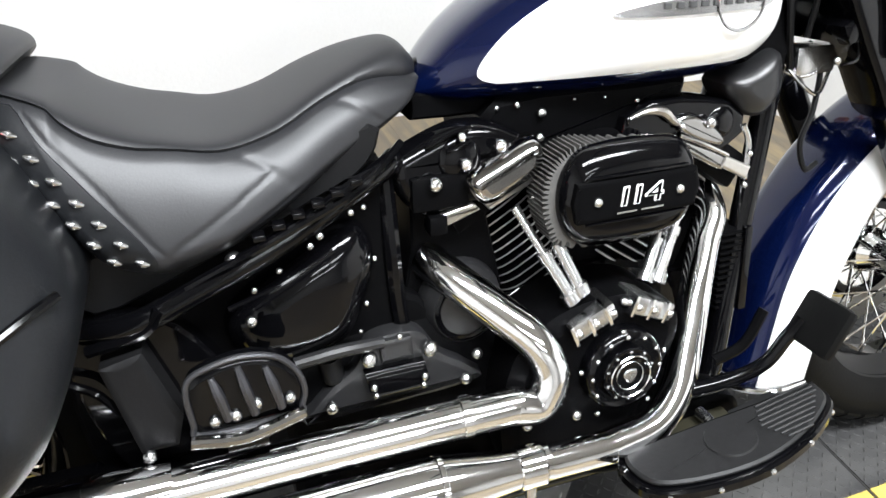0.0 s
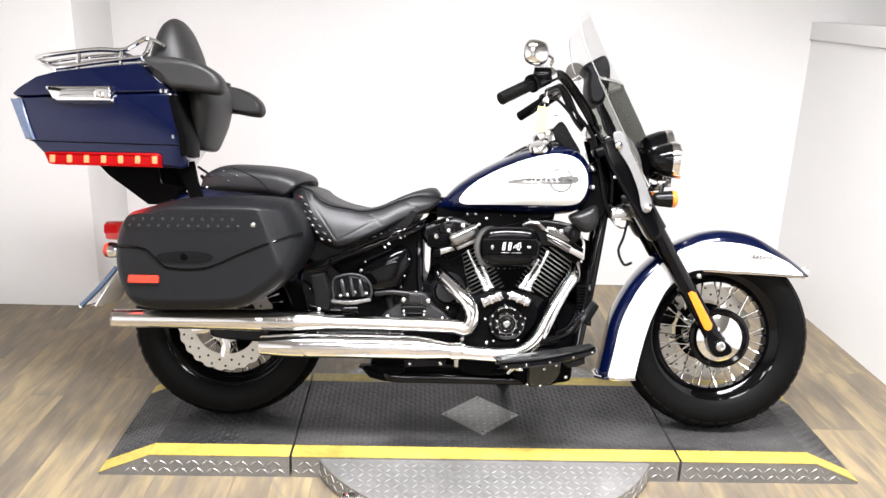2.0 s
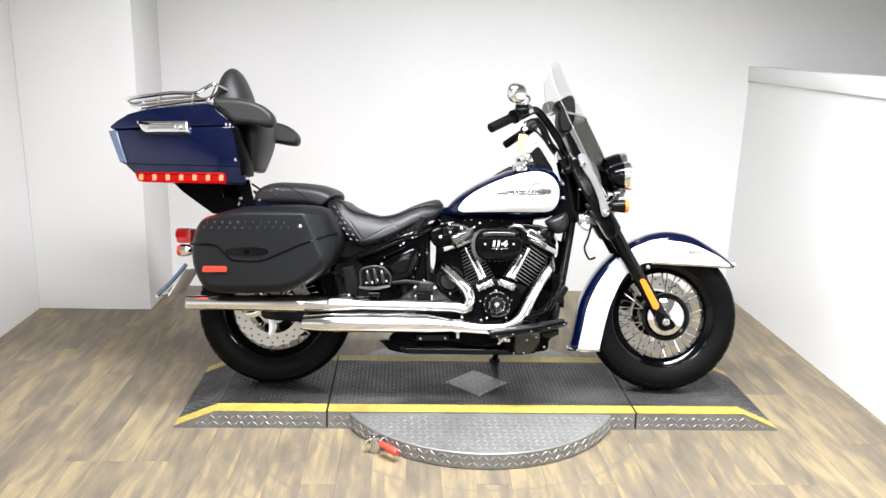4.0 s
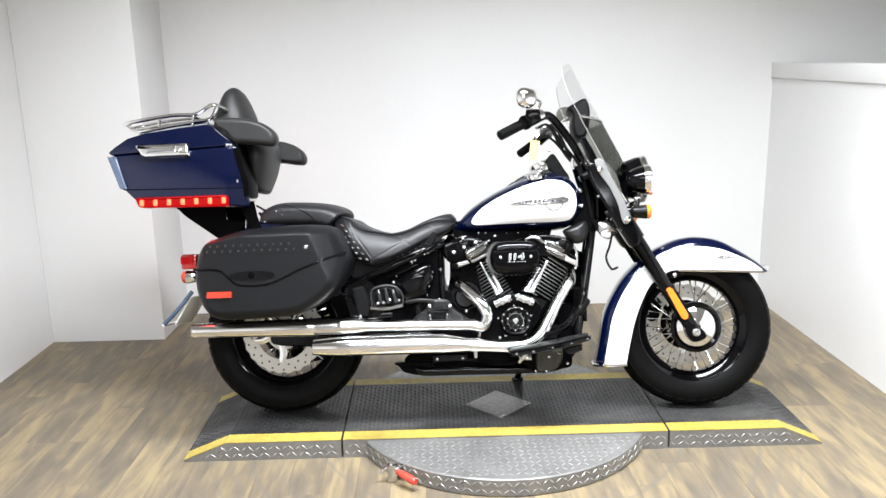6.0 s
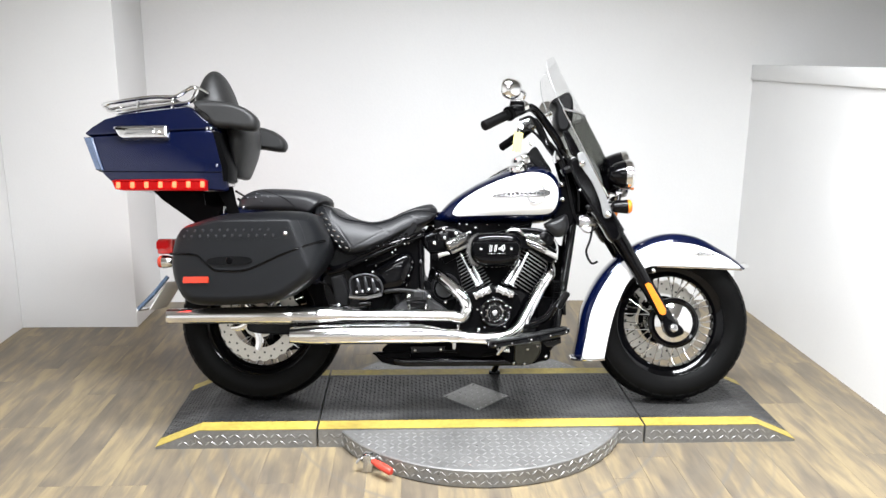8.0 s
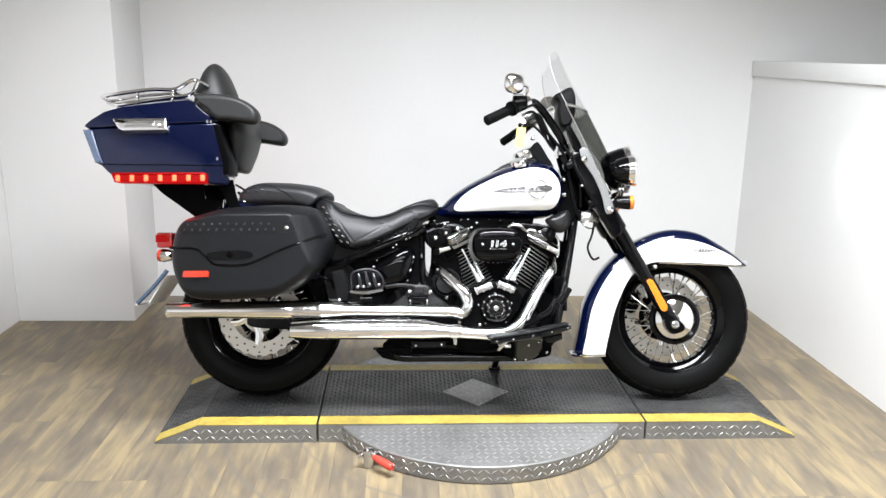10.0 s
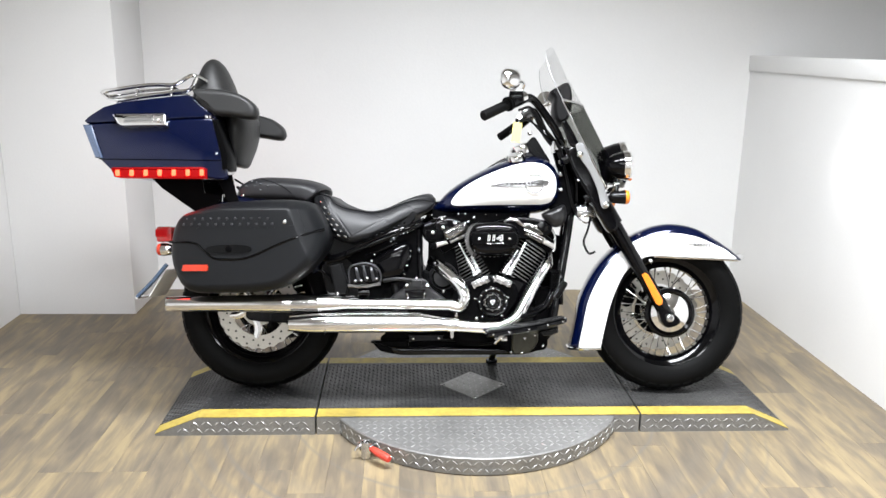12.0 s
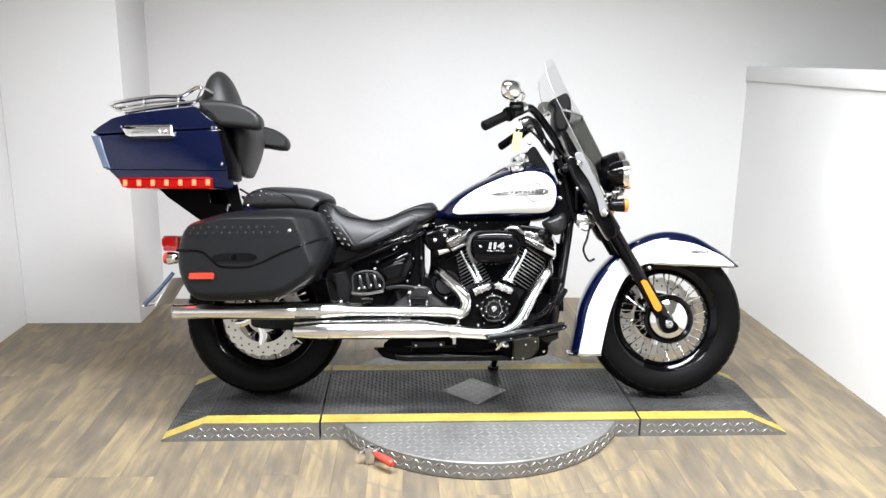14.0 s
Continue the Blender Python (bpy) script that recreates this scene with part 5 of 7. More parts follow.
for x, z, r in ((0.548, 0.607, 0.0055), (0.536, 0.597, 0.005), (0.585, 0.628, 0.005), (0.500, 0.566, 0.005), (0.470, 0.548, 0.005), (0.600, 0.632, 0.004), (0.612, 0.560, 0.004), (0.598, 0.505, 0.004), (0.588, 0.470, 0.0035)):
    bolt(x, -0.170 if z > 0.59 else -0.150, z, r)
for k in range(6):
    part("harness_clip", box(bmesh.new(), 0.475 + 0.022 * k, 0.489 + 0.022 * k, -0.188, -0.170, 0.618 + 0.009 * k, 0.625 + 0.009 * k, 0.002), black_gloss, bike)
part("brake_line", tube(bmesh.new(), [(0.40, -0.175, 0.575), (0.50, -0.185, 0.618), (0.60, -0.17, 0.655), (0.66, -0.12, 0.685)], 0.005, 8), black_gloss, bike, "black hose")
part("brake_line", tube(bmesh.new(), [(0.44, -0.18, 0.545), (0.50, -0.185, 0.565), (0.56, -0.18, 0.592)], 0.0035, 8), black_gloss, bike)
# oil tank / side cover and shock
part("side_cover", slab(bmesh.new(), outline2([(0.436, 0.515), (0.470, 0.545), (0.510, 0.568), (0.560, 0.594), (0.596, 0.600), (0.614, 0.575), (0.616, 0.540), (0.603, 0.500), (0.585, 0.462), (0.555, 0.440), (0.500, 0.432), (0.455, 0.445), (0.434, 0.480)], 5),
                         [(-0.158, 0.062), (-0.157, 0.050), (-0.154, 0.036), (-0.148, 0.022), (-0.140, 0.011), (-0.130, 0.004), (-0.118, 0.0), (-0.06, 0.0)], draw_in=inset), black_gloss, bike, "gloss black domed side cover")
part("rear_frame_plate", slab(bmesh.new(), outline2([(0.27, 0.53), (0.34, 0.545), (0.40, 0.50), (0.44, 0.42), (0.44, 0.34), (0.36, 0.30), (0.30, 0.36), (0.27, 0.45)], 3), [(-0.145, 0.004), (-0.14, 0), (0.14, 0), (0.145, 0.004)]), black_gloss, bike, "gloss black frame plate")
part("battery_tray", slab(bmesh.new(), dense([(0.300, 0.505), (0.345, 0.515), (0.375, 0.43), (0.365, 0.395), (0.325, 0.395)], 3), [(-0.185, 0.006), (-0.181, 0), (-0.14, 0)]), black_plastic, bike, "matt black plastic cover")
part("spring_line", tube(bmesh.new(), [(0.255, -0.16, 0.49), (0.29, -0.165, 0.47), (0.31, -0.165, 0.44)], 0.005, 8), black_gloss, bike)
part("spring_line", tube(bmesh.new(), [(0.29, -0.165, 0.52), (0.35, -0.175, 0.535), (0.37, -0.18, 0.56)], 0.007, 8), black_gloss, bike)
bolt(0.335, -0.20, 0.400, 0.009)
# passenger foot board, folded up
FB = outline2([(0.388, 0.448), (0.386, 0.492), (0.400, 0.508), (0.444, 0.517), (0.488, 0.504), (0.506, 0.470), (0.502, 0.444), (0.49, 0.436), (0.40, 0.434)], 4)
pboard = part("passenger_footboard", slab(bmesh.new(), FB, [(-0.238, 0.008), (-0.235, 0.002), (-0.228, 0.0), (-0.218, 0.0), (-0.214, 0.004)]), black_gloss, bike, "folded gloss black passenger footboard")
for x in (0.418, 0.446, 0.474):
    part("tread_rib", tube(bmesh.new(), [(x - 0.006, -0.239, 0.508 - abs(x - 0.446) * 0.25), (x, -0.243, 0.48), (x + 0.006, -0.241, 0.450)], [0.0035, 0.006, 0.005], 8), dark_trim, pboard)
part("board_edge", tube(bmesh.new(), [(x, -0.236, z) for x, z in FB[::3]] + [(FB[0][0], -0.236, FB[0][1])], 0.0035, 8), dark_trim, pboard)
part("board_lip", tube(bmesh.new(), [(0.384, -0.244, 0.434), (0.44, -0.250, 0.430), (0.504, -0.244, 0.440)], 0.007, 10), dark_chrome, pboard)
for x, z in ((0.432, 0.452), (0.455, 0.460), (0.41, 0.45), (0.49, 0.458)):
    part("board_bolt", dome(bmesh.new(), (x, -0.240, z), 0.0065, (0, -1, 0), 0.005, 12), steel, pboard)
for x in (0.425, 0.440, 0.455):
    part("board_hinge", lathe(bmesh.new(), [(0.0001, -0.007), (0.013, -0.007), (0.013, 0.007), (0.0001, 0.007)], (x, -0.215, 0.405), (1, 0, 0), 16), black_gloss, pboard)
# gearbox end cover
part("gearbox_cover", slab(bmesh.new(), outline2([(0.523, 0.370), (0.548, 0.395), (0.578, 0.415), (0.598, 0.445), (0.633, 0.452), (0.668, 0.445), (0.693, 0.410), (0.728, 0.385), (0.736, 0.355), (0.518, 0.352)], 4), [(-0.140, 0.008), (-0.137, 0.002), (-0.130, 0.0), (-0.110, 0.0)]), case_grey, bike, "black gearbox end cover")
part("gearbox_cover", slab(bmesh.new(), dense([(0.593, 0.385), (0.588, 0.412), (0.666, 0.412), (0.672, 0.385), (0.658, 0.376), (0.603, 0.376)], 3), [(-0.156, 0.006), (-0.153, 0.0), (-0.135, 0.0)]), black_gloss, bike, "gloss black access cover")
part("gearbox_cover", slab(bmesh.new(), dense([(0.613, 0.418), (0.610, 0.447), (0.652, 0.447), (0.654, 0.418)], 3), [(-0.148, 0.004), (-0.146, 0.0), (-0.135, 0.0)]), case_grey, bike)
for x, z, r in ((0.596, 0.427, 0.0125), (0.676, 0.424, 0.0125), (0.544, 0.372, 0.010), (0.723, 0.369, 0.010), (0.740, 0.402, 0.009), (0.635, 0.455, 0.005), (0.598, 0.392, 0.006), (0.665, 0.392, 0.006), (0.600, 0.380, 0.005), (0.663, 0.380, 0.005)):
    bolt(x, -0.148 if r > 0.008 else -0.156, z, r)
part("clutch_cover", lathe(bmesh.new(), [(0.0001, 0.03), (0.045, 0.028), (0.055, 0.015), (0.058, 0.0), (0.058, -0.05)], (0.735, -0.095, 0.455), (0, -1, 0), 32), case_grey, bike, "black starter housing")
part("starter_ring", lathe(bmesh.new(), [(0.036, 0.0), (0.040, 0.003), (0.044, 0.0)], (0.735, -0.124, 0.455), (0, -1, 0), 32), black_gloss, bike)
part("gear_linkage", tube(bmesh.new(), [(0.505, -0.150, 0.445), (0.56, -0.155, 0.452), (0.615, -0.145, 0.446)], 0.008, 10), case_grey, bike, "black linkage rod")
part("dipstick", rod(bmesh.new(), (0.553, -0.125, 0.40), (0.548, -0.130, 0.435), 0.014, 0.016), black_plastic, bike, "black oil filler plug")

# belt pulley behind the rear wheel
part("belt_pulley", lathe(bmesh.new(), [(0.0001, 0.012), (0.10, 0.012), (0.125, 0.008), (0.125, -0.012), (0.0001, -0.012)], (0, 0.098, 0.316), (0, 1, 0), 48), black_gloss, rear_wheel, "black belt pulley")
part("belt_guard", slab(bmesh.new(), outline2([(-0.13, 0.30), (-0.10, 0.40), (0.05, 0.455), (0.35, 0.42), (0.45, 0.36), (0.40, 0.27), (0.05, 0.19), (-0.08, 0.21)], 3), [(0.118, 0.004), (0.121, 0.0), (0.135, 0.0), (0.138, 0.004)]), black_gloss, bike, "black belt guard")

# dark inner frame that fills the space under the seat
part("inner_frame", slab(bmesh.new(), outline2([(0.26, 0.36), (0.27, 0.55), (0.40, 0.59), (0.55, 0.645), (0.632, 0.672), (0.640, 0.60), (0.644, 0.50), (0.69, 0.46), (0.74, 0.30), (0.45, 0.27), (0.33, 0.29)], 3), [(-0.112, 0.006), (-0.106, 0.0), (0.106, 0.0), (0.112, 0.006)]), black_satin, bike, "black inner frame")
part("tank_mount", slab(bmesh.new(), dense([(0.690, 0.692), (0.735, 0.690), (0.790, 0.690), (0.81, 0.725), (0.690, 0.725)], 3), [(-0.055, 0.004), (-0.05, 0.0), (0.05, 0.0), (0.055, 0.004)]), black_satin, bike, "black tank mounting")
part("under_tank", slab(bmesh.new(), outline2([(0.775, 0.64), (0.80, 0.712), (1.00, 0.715), (1.075, 0.715), (1.080, 0.69), (1.05, 0.63), (0.95, 0.60), (0.80, 0.62)], 3), [(-0.085, 0.01), (-0.075, 0.0), (0.075, 0.0), (0.085, 0.01)]), black_satin, bike, "black parts under the tank")
for x, z, r in ((0.795, 0.703, 0.004), (0.823, 0.704, 0.005), (0.858, 0.690, 0.008), (0.905, 0.702, 0.003), (0.95, 0.700, 0.003), (1.0, 0.690, 0.005)):
    bolt(x, -0.09, z, r)

# ---- engine details ----
ac = part("air_cleaner", slab(bmesh.new(), outline2([(0.866, 0.546), (0.845, 0.570), (0.838, 0.604), (0.845, 0.638), (0.866, 0.662), (0.90, 0.669), (0.936, 0.670), (0.972, 0.669), (1.008, 0.662), (1.028, 0.638), (1.035, 0.604), (1.028, 0.570), (1.008, 0.546), (0.972, 0.538), (0.936, 0.537), (0.90, 0.538)], 4),
                              [(-0.205, 0.026), (-0.203, 0.018), (-0.196, 0.008), (-0.186, 0.001), (-0.176, 0.0), (-0.165, 0.004)]), black_gloss, bike, "gloss black oval air cleaner cover")
part("cover_band", slab(bmesh.new(), dense([(0.853, 0.580), (0.848, 0.605), (0.853, 0.630), (1.020, 0.630), (1.026, 0.605), (1.020, 0.580)], 4), [(-0.2095, 0.003), (-0.208, 0.0), (-0.198, 0.0)]), black_satin, ac, "satin black name band")
for z in (0.634, 0.576):
    part("cover_rib", tube(bmesh.new(), [(0.866, -0.2055, z), (0.94, -0.2075, z), (1.008, -0.2055, z)], 0.0022, 6), black_gloss, ac)
for x in (0.880, 0.996):
    part("cover_screw", dome(bmesh.new(), (x, -0.2095, 0.605), 0.0065, (0, -1, 0), 0.005, 14), steel, ac)


def letters(name, body, size, m, mat, owner, bold=0.0, extrude=0.001):
    cu = bpy.data.curves.new(name, "FONT")
    cu.body, cu.size, cu.align_x, cu.align_y, cu.extrude, cu.offset = body, size, "CENTER", "CENTER", extrude, bold
    tmp = bpy.data.objects.new(name, cu)
    me = bpy.data.meshes.new_from_object(tmp)
    bpy.data.objects.remove(tmp)
    me.transform(m)
    me.materials.append(mat)
    ob = new(name, me)
    ob.parent = owner
    return ob


FACE = Matrix.Rotation(radians(90), 4, "X")
LEAN = Matrix(((1.55, 0.16, 0, 0), (0, 1, 0, 0), (0, 0, 1, 0), (0, 0, 0, 1)))
for k, (ch, dx) in enumerate((("1", -0.0235), ("1", -0.0050), ("4", 0.0190))):
    letters("digit", ch, 0.032, Matrix.Translation((0.940 + dx, -0.2105, 0.6065)) @ FACE @ LEAN, number_paint, ac, 0.0011)
    letters("digit", ch, 0.032, Matrix.Translation((0.940 + dx, -0.2120, 0.6065)) @ FACE @ LEAN, black_satin, ac, -0.0005)
for k, w in enumerate((0.028, 0.032)):
    part("small_print_bar", box(bmesh.new(), 0.906 + 0.034 * k, 0.906 + 0.034 * k + w, -0.2115, -0.2095, 0.5868, 0.5890), steel, ac)
# pleated filter behind the cover
bm = bmesh.new()
filt = outline2([(0.850, 0.540), (0.828, 0.568), (0.821, 0.602), (0.826, 0.634), (0.842, 0.656), (0.870, 0.668), (0.92, 0.662), (1.00, 0.652), (1.022, 0.632), (1.028, 0.600), (1.02, 0.565), (1.00, 0.545), (0.94, 0.534)], 20)
n = len(filt)
deep = offset(filt, 0.008)
rows = []
for y in (-0.176, -0.125):
    rows.append([(x, y, z) for x, z in ((deep if i % 4 > 1 else filt)[i] for i in range(n))])
loft(bm, rows)
part("air_filter", bm, filter_grey, ac, "grey pleated air filter")
part("air_backplate", slab(bmesh.new(), offset(filt, 0.006), [(-0.126, 0.0), (-0.110, 0.0), (-0.100, 0.02)]), black_satin, ac)

# rocker boxes and heads
def plate(name, pts, y0, y1, mat, owner, label="", edge=0.004, n=3, round_=False):
    o = outline2(pts, n) if round_ else dense(pts, n)
    return part(name, slab(bmesh.new(), o, [(y0, edge), (y0 + edge * 0.4, edge * 0.4), (y0 + edge, 0.0), (y1, 0.0)]), mat, owner, label)


for base, top in (((0.878, 0.435), (0.772, 0.625)), ((0.998, 0.435), (1.128, 0.625))):
    a, b = Vector((base[0], 0, base[1])), Vector((top[0], 0, top[1]))
    d = (b - a).normalized()
    m = Matrix.Translation(b) @ Matrix.Rotation(math.atan2(d.x, d.z), 4, "Y")
    head = part("cylinder_head", box(bmesh.new(), -0.070, 0.070, -0.100, 0.10, -0.050, 0.004, 0.008, m), black_satin, bike, "black cylinder head")
    if top[0] < 0.9:
        rear_head = head
    else:
        front_head = head
h = rear_head
plate("rocker_box", [(0.651, 0.662), (0.673, 0.674), (0.715, 0.690), (0.744, 0.695), (0.788, 0.689), (0.829, 0.667), (0.842, 0.650), (0.80, 0.612), (0.76, 0.590), (0.700, 0.582), (0.668, 0.600), (0.650, 0.630)], -0.122, -0.080, black_gloss, h, "gloss black rocker box", 0.014, 4, True)
plate("rocker_cover", [(0.736, 0.634), (0.780, 0.656), (0.822, 0.674), (0.834, 0.664), (0.833, 0.634), (0.797, 0.613), (0.764, 0.600), (0.744, 0.612)], -0.156, -0.110, dark_chrome, h, "polished rocker cover", 0.014, 4, True)
plate("rocker_base", [(0.760, 0.599), (0.836, 0.632), (0.834, 0.618), (0.800, 0.603), (0.768, 0.588)], -0.134, -0.100, machined, h, "machined lower rocker cover", 0.003)
plate("head_plate", [(0.691, 0.587), (0.748, 0.599), (0.757, 0.588), (0.708, 0.572)], -0.126, -0.090, machined, h, "machined steel panel", 0.002)
part("exhaust_port", box(bmesh.new(), 0.688, 0.712, -0.132, -0.10, 0.566, 0.590, 0.004), black_satin, h)
part("head_boss", dome(bmesh.new(), (0.733, -0.122, 0.655), 0.028, (0, -1, 0), 0.007, 24), black_gloss, h)
part("head_step", box(bmesh.new(), 0.668, 0.742, -0.130, -0.110, 0.598, 0.640, 0.005), black_satin, h)
part("head_rib", tube(bmesh.new(), [(0.690, -0.122, 0.676), (0.72, -0.124, 0.688), (0.748, -0.122, 0.693)], 0.004, 8), black_gloss, h)
part("head_rib", tube(bmesh.new(), [(0.715, -0.126, 0.668), (0.745, -0.126, 0.677)], 0.0035, 8), black_gloss, h)
part("head_rib", tube(bmesh.new(), [(0.676, -0.124, 0.640), (0.680, -0.126, 0.622)], 0.004, 8), black_gloss, h)
for x, z, r in ((0.737, 0.651, 0.008), (0.697, 0.632, 0.0095), (0.733, 0.685, 0.006), (0.783, 0.668, 0.009), (0.836, 0.672, 0.005)):
    part("head_bolt", dome(bmesh.new(), (x, -0.134, z), r, (0, -1, 0.2), r * 0.8, 12), chrome, h)
h = front_head
plate("rocker_box", [(0.965, 0.630), (0.975, 0.672), (1.015, 0.690), (1.06, 0.690), (1.10, 0.685), (1.142, 0.676), (1.170, 0.654), (1.170, 0.628), (1.135, 0.604), (1.06, 0.600), (1.00, 0.605)], -0.106, -0.060, black_gloss, h, "gloss black rocker box", 0.006, 3)
plate("rocker_cover", [(1.050, 0.662), (1.075, 0.668), (1.110, 0.650), (1.135, 0.625), (1.117, 0.616), (1.062, 0.640)], -0.114, -0.090, dark_chrome, h, "polished rocker cover", 0.006, 4, True)
plate("rocker_base", [(1.060, 0.636), (1.117, 0.612), (1.140, 0.600), (1.134, 0.580), (1.117, 0.587), (1.058, 0.620)], -0.112, -0.080, dark_chrome, h, "polished lower rocker cover", 0.004)
plate("head_plate", [(1.137, 0.602), (1.182, 0.580), (1.175, 0.562), (1.130, 0.586)], -0.114, -0.070, machined, h, "machined steel panel", 0.002)
part("cover_edge", tube(bmesh.new(), [(1.058, -0.112, 0.640), (1.10, -0.115, 0.622), (1.140, -0.113, 0.602)], 0.003, 8), steel, h)
part("rocker_trim", tube(bmesh.new(), [(0.978, -0.110, 0.672), (1.000, -0.114, 0.680), (1.026, -0.114, 0.677), (1.042, -0.113, 0.664), (1.056, -0.110, 0.655)], [0.003, 0.005, 0.007, 0.006, 0.003], 8, 4), machined, h)
part("head_rib", tube(bmesh.new(), [(1.168, -0.106, 0.640), (1.180, -0.106, 0.610), (1.178, -0.106, 0.560)], 0.0045, 8), steel, h)
part("head_boss", dome(bmesh.new(), (1.128, -0.104, 0.648), 0.024, (0, -1, 0), 0.007, 24), black_gloss, h)
for x, z, r in ((1.058, 0.653, 0.006), (1.104, 0.653, 0.0085), (1.176, 0.600, 0.005), (1.172, 0.555, 0.005)):
    part("head_bolt", dome(bmesh.new(), (x, -0.116, z), r, (0, -1, 0.2), r * 0.8, 12), steel, h)
part("engine_mount", slab(bmesh.new(), dense([(0.676, 0.610), (0.70, 0.620), (0.77, 0.62), (0.80, 0.46), (0.70, 0.42), (0.660, 0.47), (0.674, 0.53)], 3), [(-0.085, 0.003), (-0.082, 0.0), (0.05, 0.0)]), black_satin, bike, "black engine mounting behind the rear cylinder")
part("engine_core", slab(bmesh.new(), dense([(0.850, 0.44), (0.790, 0.60), (0.83, 0.66), (1.06, 0.66), (1.10, 0.60), (1.03, 0.44)], 2), [(-0.062, 0.004), (-0.058, 0.0), (0.06, 0.0)]), black_satin, bike, "black engine middle between the cylinders")
part("regulator", slab(bmesh.new(), outline2([(1.05, 0.43), (1.09, 0.56), (1.13, 0.59), (1.150, 0.53), (1.120, 0.43), (1.07, 0.36)], 3), [(-0.045, 0.004), (-0.040, 0.0), (0.06, 0.0)]), black_satin, bike, "black finned regulator")
# carburettor side and mounts between the cylinders
part("throttle_body", lathe(bmesh.new(), [(0.0001, 0.11), (0.055, 0.11), (0.06, 0.09), (0.045, 0.06), (0.045, 0.0)], (0.945, 0.0, 0.60), (0, -1, 0), 32), black_satin, bike, "black intake")
part("frame_post", tube(bmesh.new(), [(0.640, -0.10, 0.662), (0.642, -0.11, 0.56), (0.646, -0.11, 0.47), (0.66, -0.11, 0.38)], 0.012, 10), black_gloss, bike, "gloss black frame post")
part("frame_post", tube(bmesh.new(), [(0.628, 0.09, 0.662), (0.626, 0.11, 0.47), (0.65, 0.11, 0.30)], 0.012, 10), black_gloss, bike, "gloss black frame post")
# pushrod tubes and tappet blocks
for top, foot in (((0.800, 0.588), (0.867, 0.462)), ((0.826, 0.600), (0.880, 0.470)), ((1.062, 0.588), (0.992, 0.465)), ((1.030, 0.560), (0.972, 0.470))):
    p, q = Vector((top[0], -0.135, top[1])), Vector((foot[0], -0.175, foot[1]))
    bm = rod(bmesh.new(), p, p.lerp(q, 0.52), 0.0062, seg=14)
    rod(bm, p.lerp(q, 0.48), q, 0.0086, seg=14)
    rod(bm, p.lerp(q, 0.47), p.lerp(q, 0.55), 0.0104, seg=14)
    rod(bm, p.lerp(q, 0.90), q, 0.0125, seg=14)
    part("pushrod_tube", bm, steel, bike, "polished metal pushrod tube")
for cx, cz, ang in ((0.886, 0.441, -22), (0.973, 0.441, 22)):
    m = Matrix.Translation((cx, -0.18, cz)) @ Matrix.Rotation(radians(ang), 4, "Y")
    blk = part("tappet_block", box(bmesh.new(), -0.032, 0.032, -0.024, 0.03, -0.012, 0.013, 0.004, m), steel, bike, "bright metal tappet block")
    for x in (-0.026, 0.0, 0.026):
        p = m @ Vector((x, -0.025, 0.0))
        part("block_bolt", dome(bmesh.new(), tuple(p), 0.0055, (0, -1, 0), 0.005, 10), chrome, blk)
        part("block_rib", box(bmesh.new(), x - 0.010, x - 0.005, -0.028, 0.0, -0.014, 0.015, 0.001, m), chrome, blk)
# cam cover
C = (0.930, -0.212, 0.364)
part("cam_cover", lathe(bmesh.new(), [(0.030, 0.0), (0.046, 0.0), (0.050, 0.002), (0.054, 0.0), (0.058, -0.005), (0.060, -0.014), (0.060, -0.045)], C, (0, -1, 0), 48), black_gloss, bike, "gloss black cam cover")
for k in range(9):
    a = radians(-30 + 30 * k)
    bolt(C[0] + 0.0505 * math.cos(a), -0.2125, C[2] + 0.0505 * math.sin(a), 0.0042)
timer = part("timer_cover", lathe(bmesh.new(), [(0.0001, 0.010), (0.024, 0.010), (0.027, 0.013), (0.031, 0.013), (0.033, 0.009), (0.036, 0.009), (0.038, 0.006), (0.038, -0.002)], C, (0, -1, 0), 48), black_gloss, bike, "round gloss black timer cover")
part("cover_ring", lathe(bmesh.new(), [(0.0282, 0.0130), (0.0293, 0.0142), (0.0304, 0.0130)], C, (0, -1, 0), 48), chrome, timer)
part("cover_ring", lathe(bmesh.new(), [(0.0190, 0.0100), (0.0200, 0.0112), (0.0210, 0.0100)], C, (0, -1, 0), 40), steel, timer)
part("cover_shield", slab(bmesh.new(), outline2([(C[0] - 0.010, C[2]), (C[0] - 0.007, C[2] + 0.009), (C[0] + 0.007, C[2] + 0.009), (C[0] + 0.010, C[2]), (C[0], C[2] - 0.011)], 3), [(-0.2245, 0.002), (-0.223, 0.0), (-0.220, 0.0)]), steel, timer, "plain shield-shaped badge")
for k in range(10):
    a = 2 * math.pi * k / 10 + 0.3
    part("timer_bolt", dome(bmesh.new(), (C[0] + 0.034 * math.cos(a), -0.2215, C[2] + 0.034 * math.sin(a)), 0.0028, (0, -1, 0), 0.002, 8, 2), steel, timer)
for k in range(5):
    a = 2 * math.pi * k / 5 + 0.35
    bolt(C[0] - 0.003 + 0.066 * math.cos(a), -0.209, C[2] - 0.004 + 0.062 * math.sin(a), 0.0045)
bolt(0.868, -0.19, 0.300, 0.009)
bolt(0.935, -0.19, 0.455, 0.007)
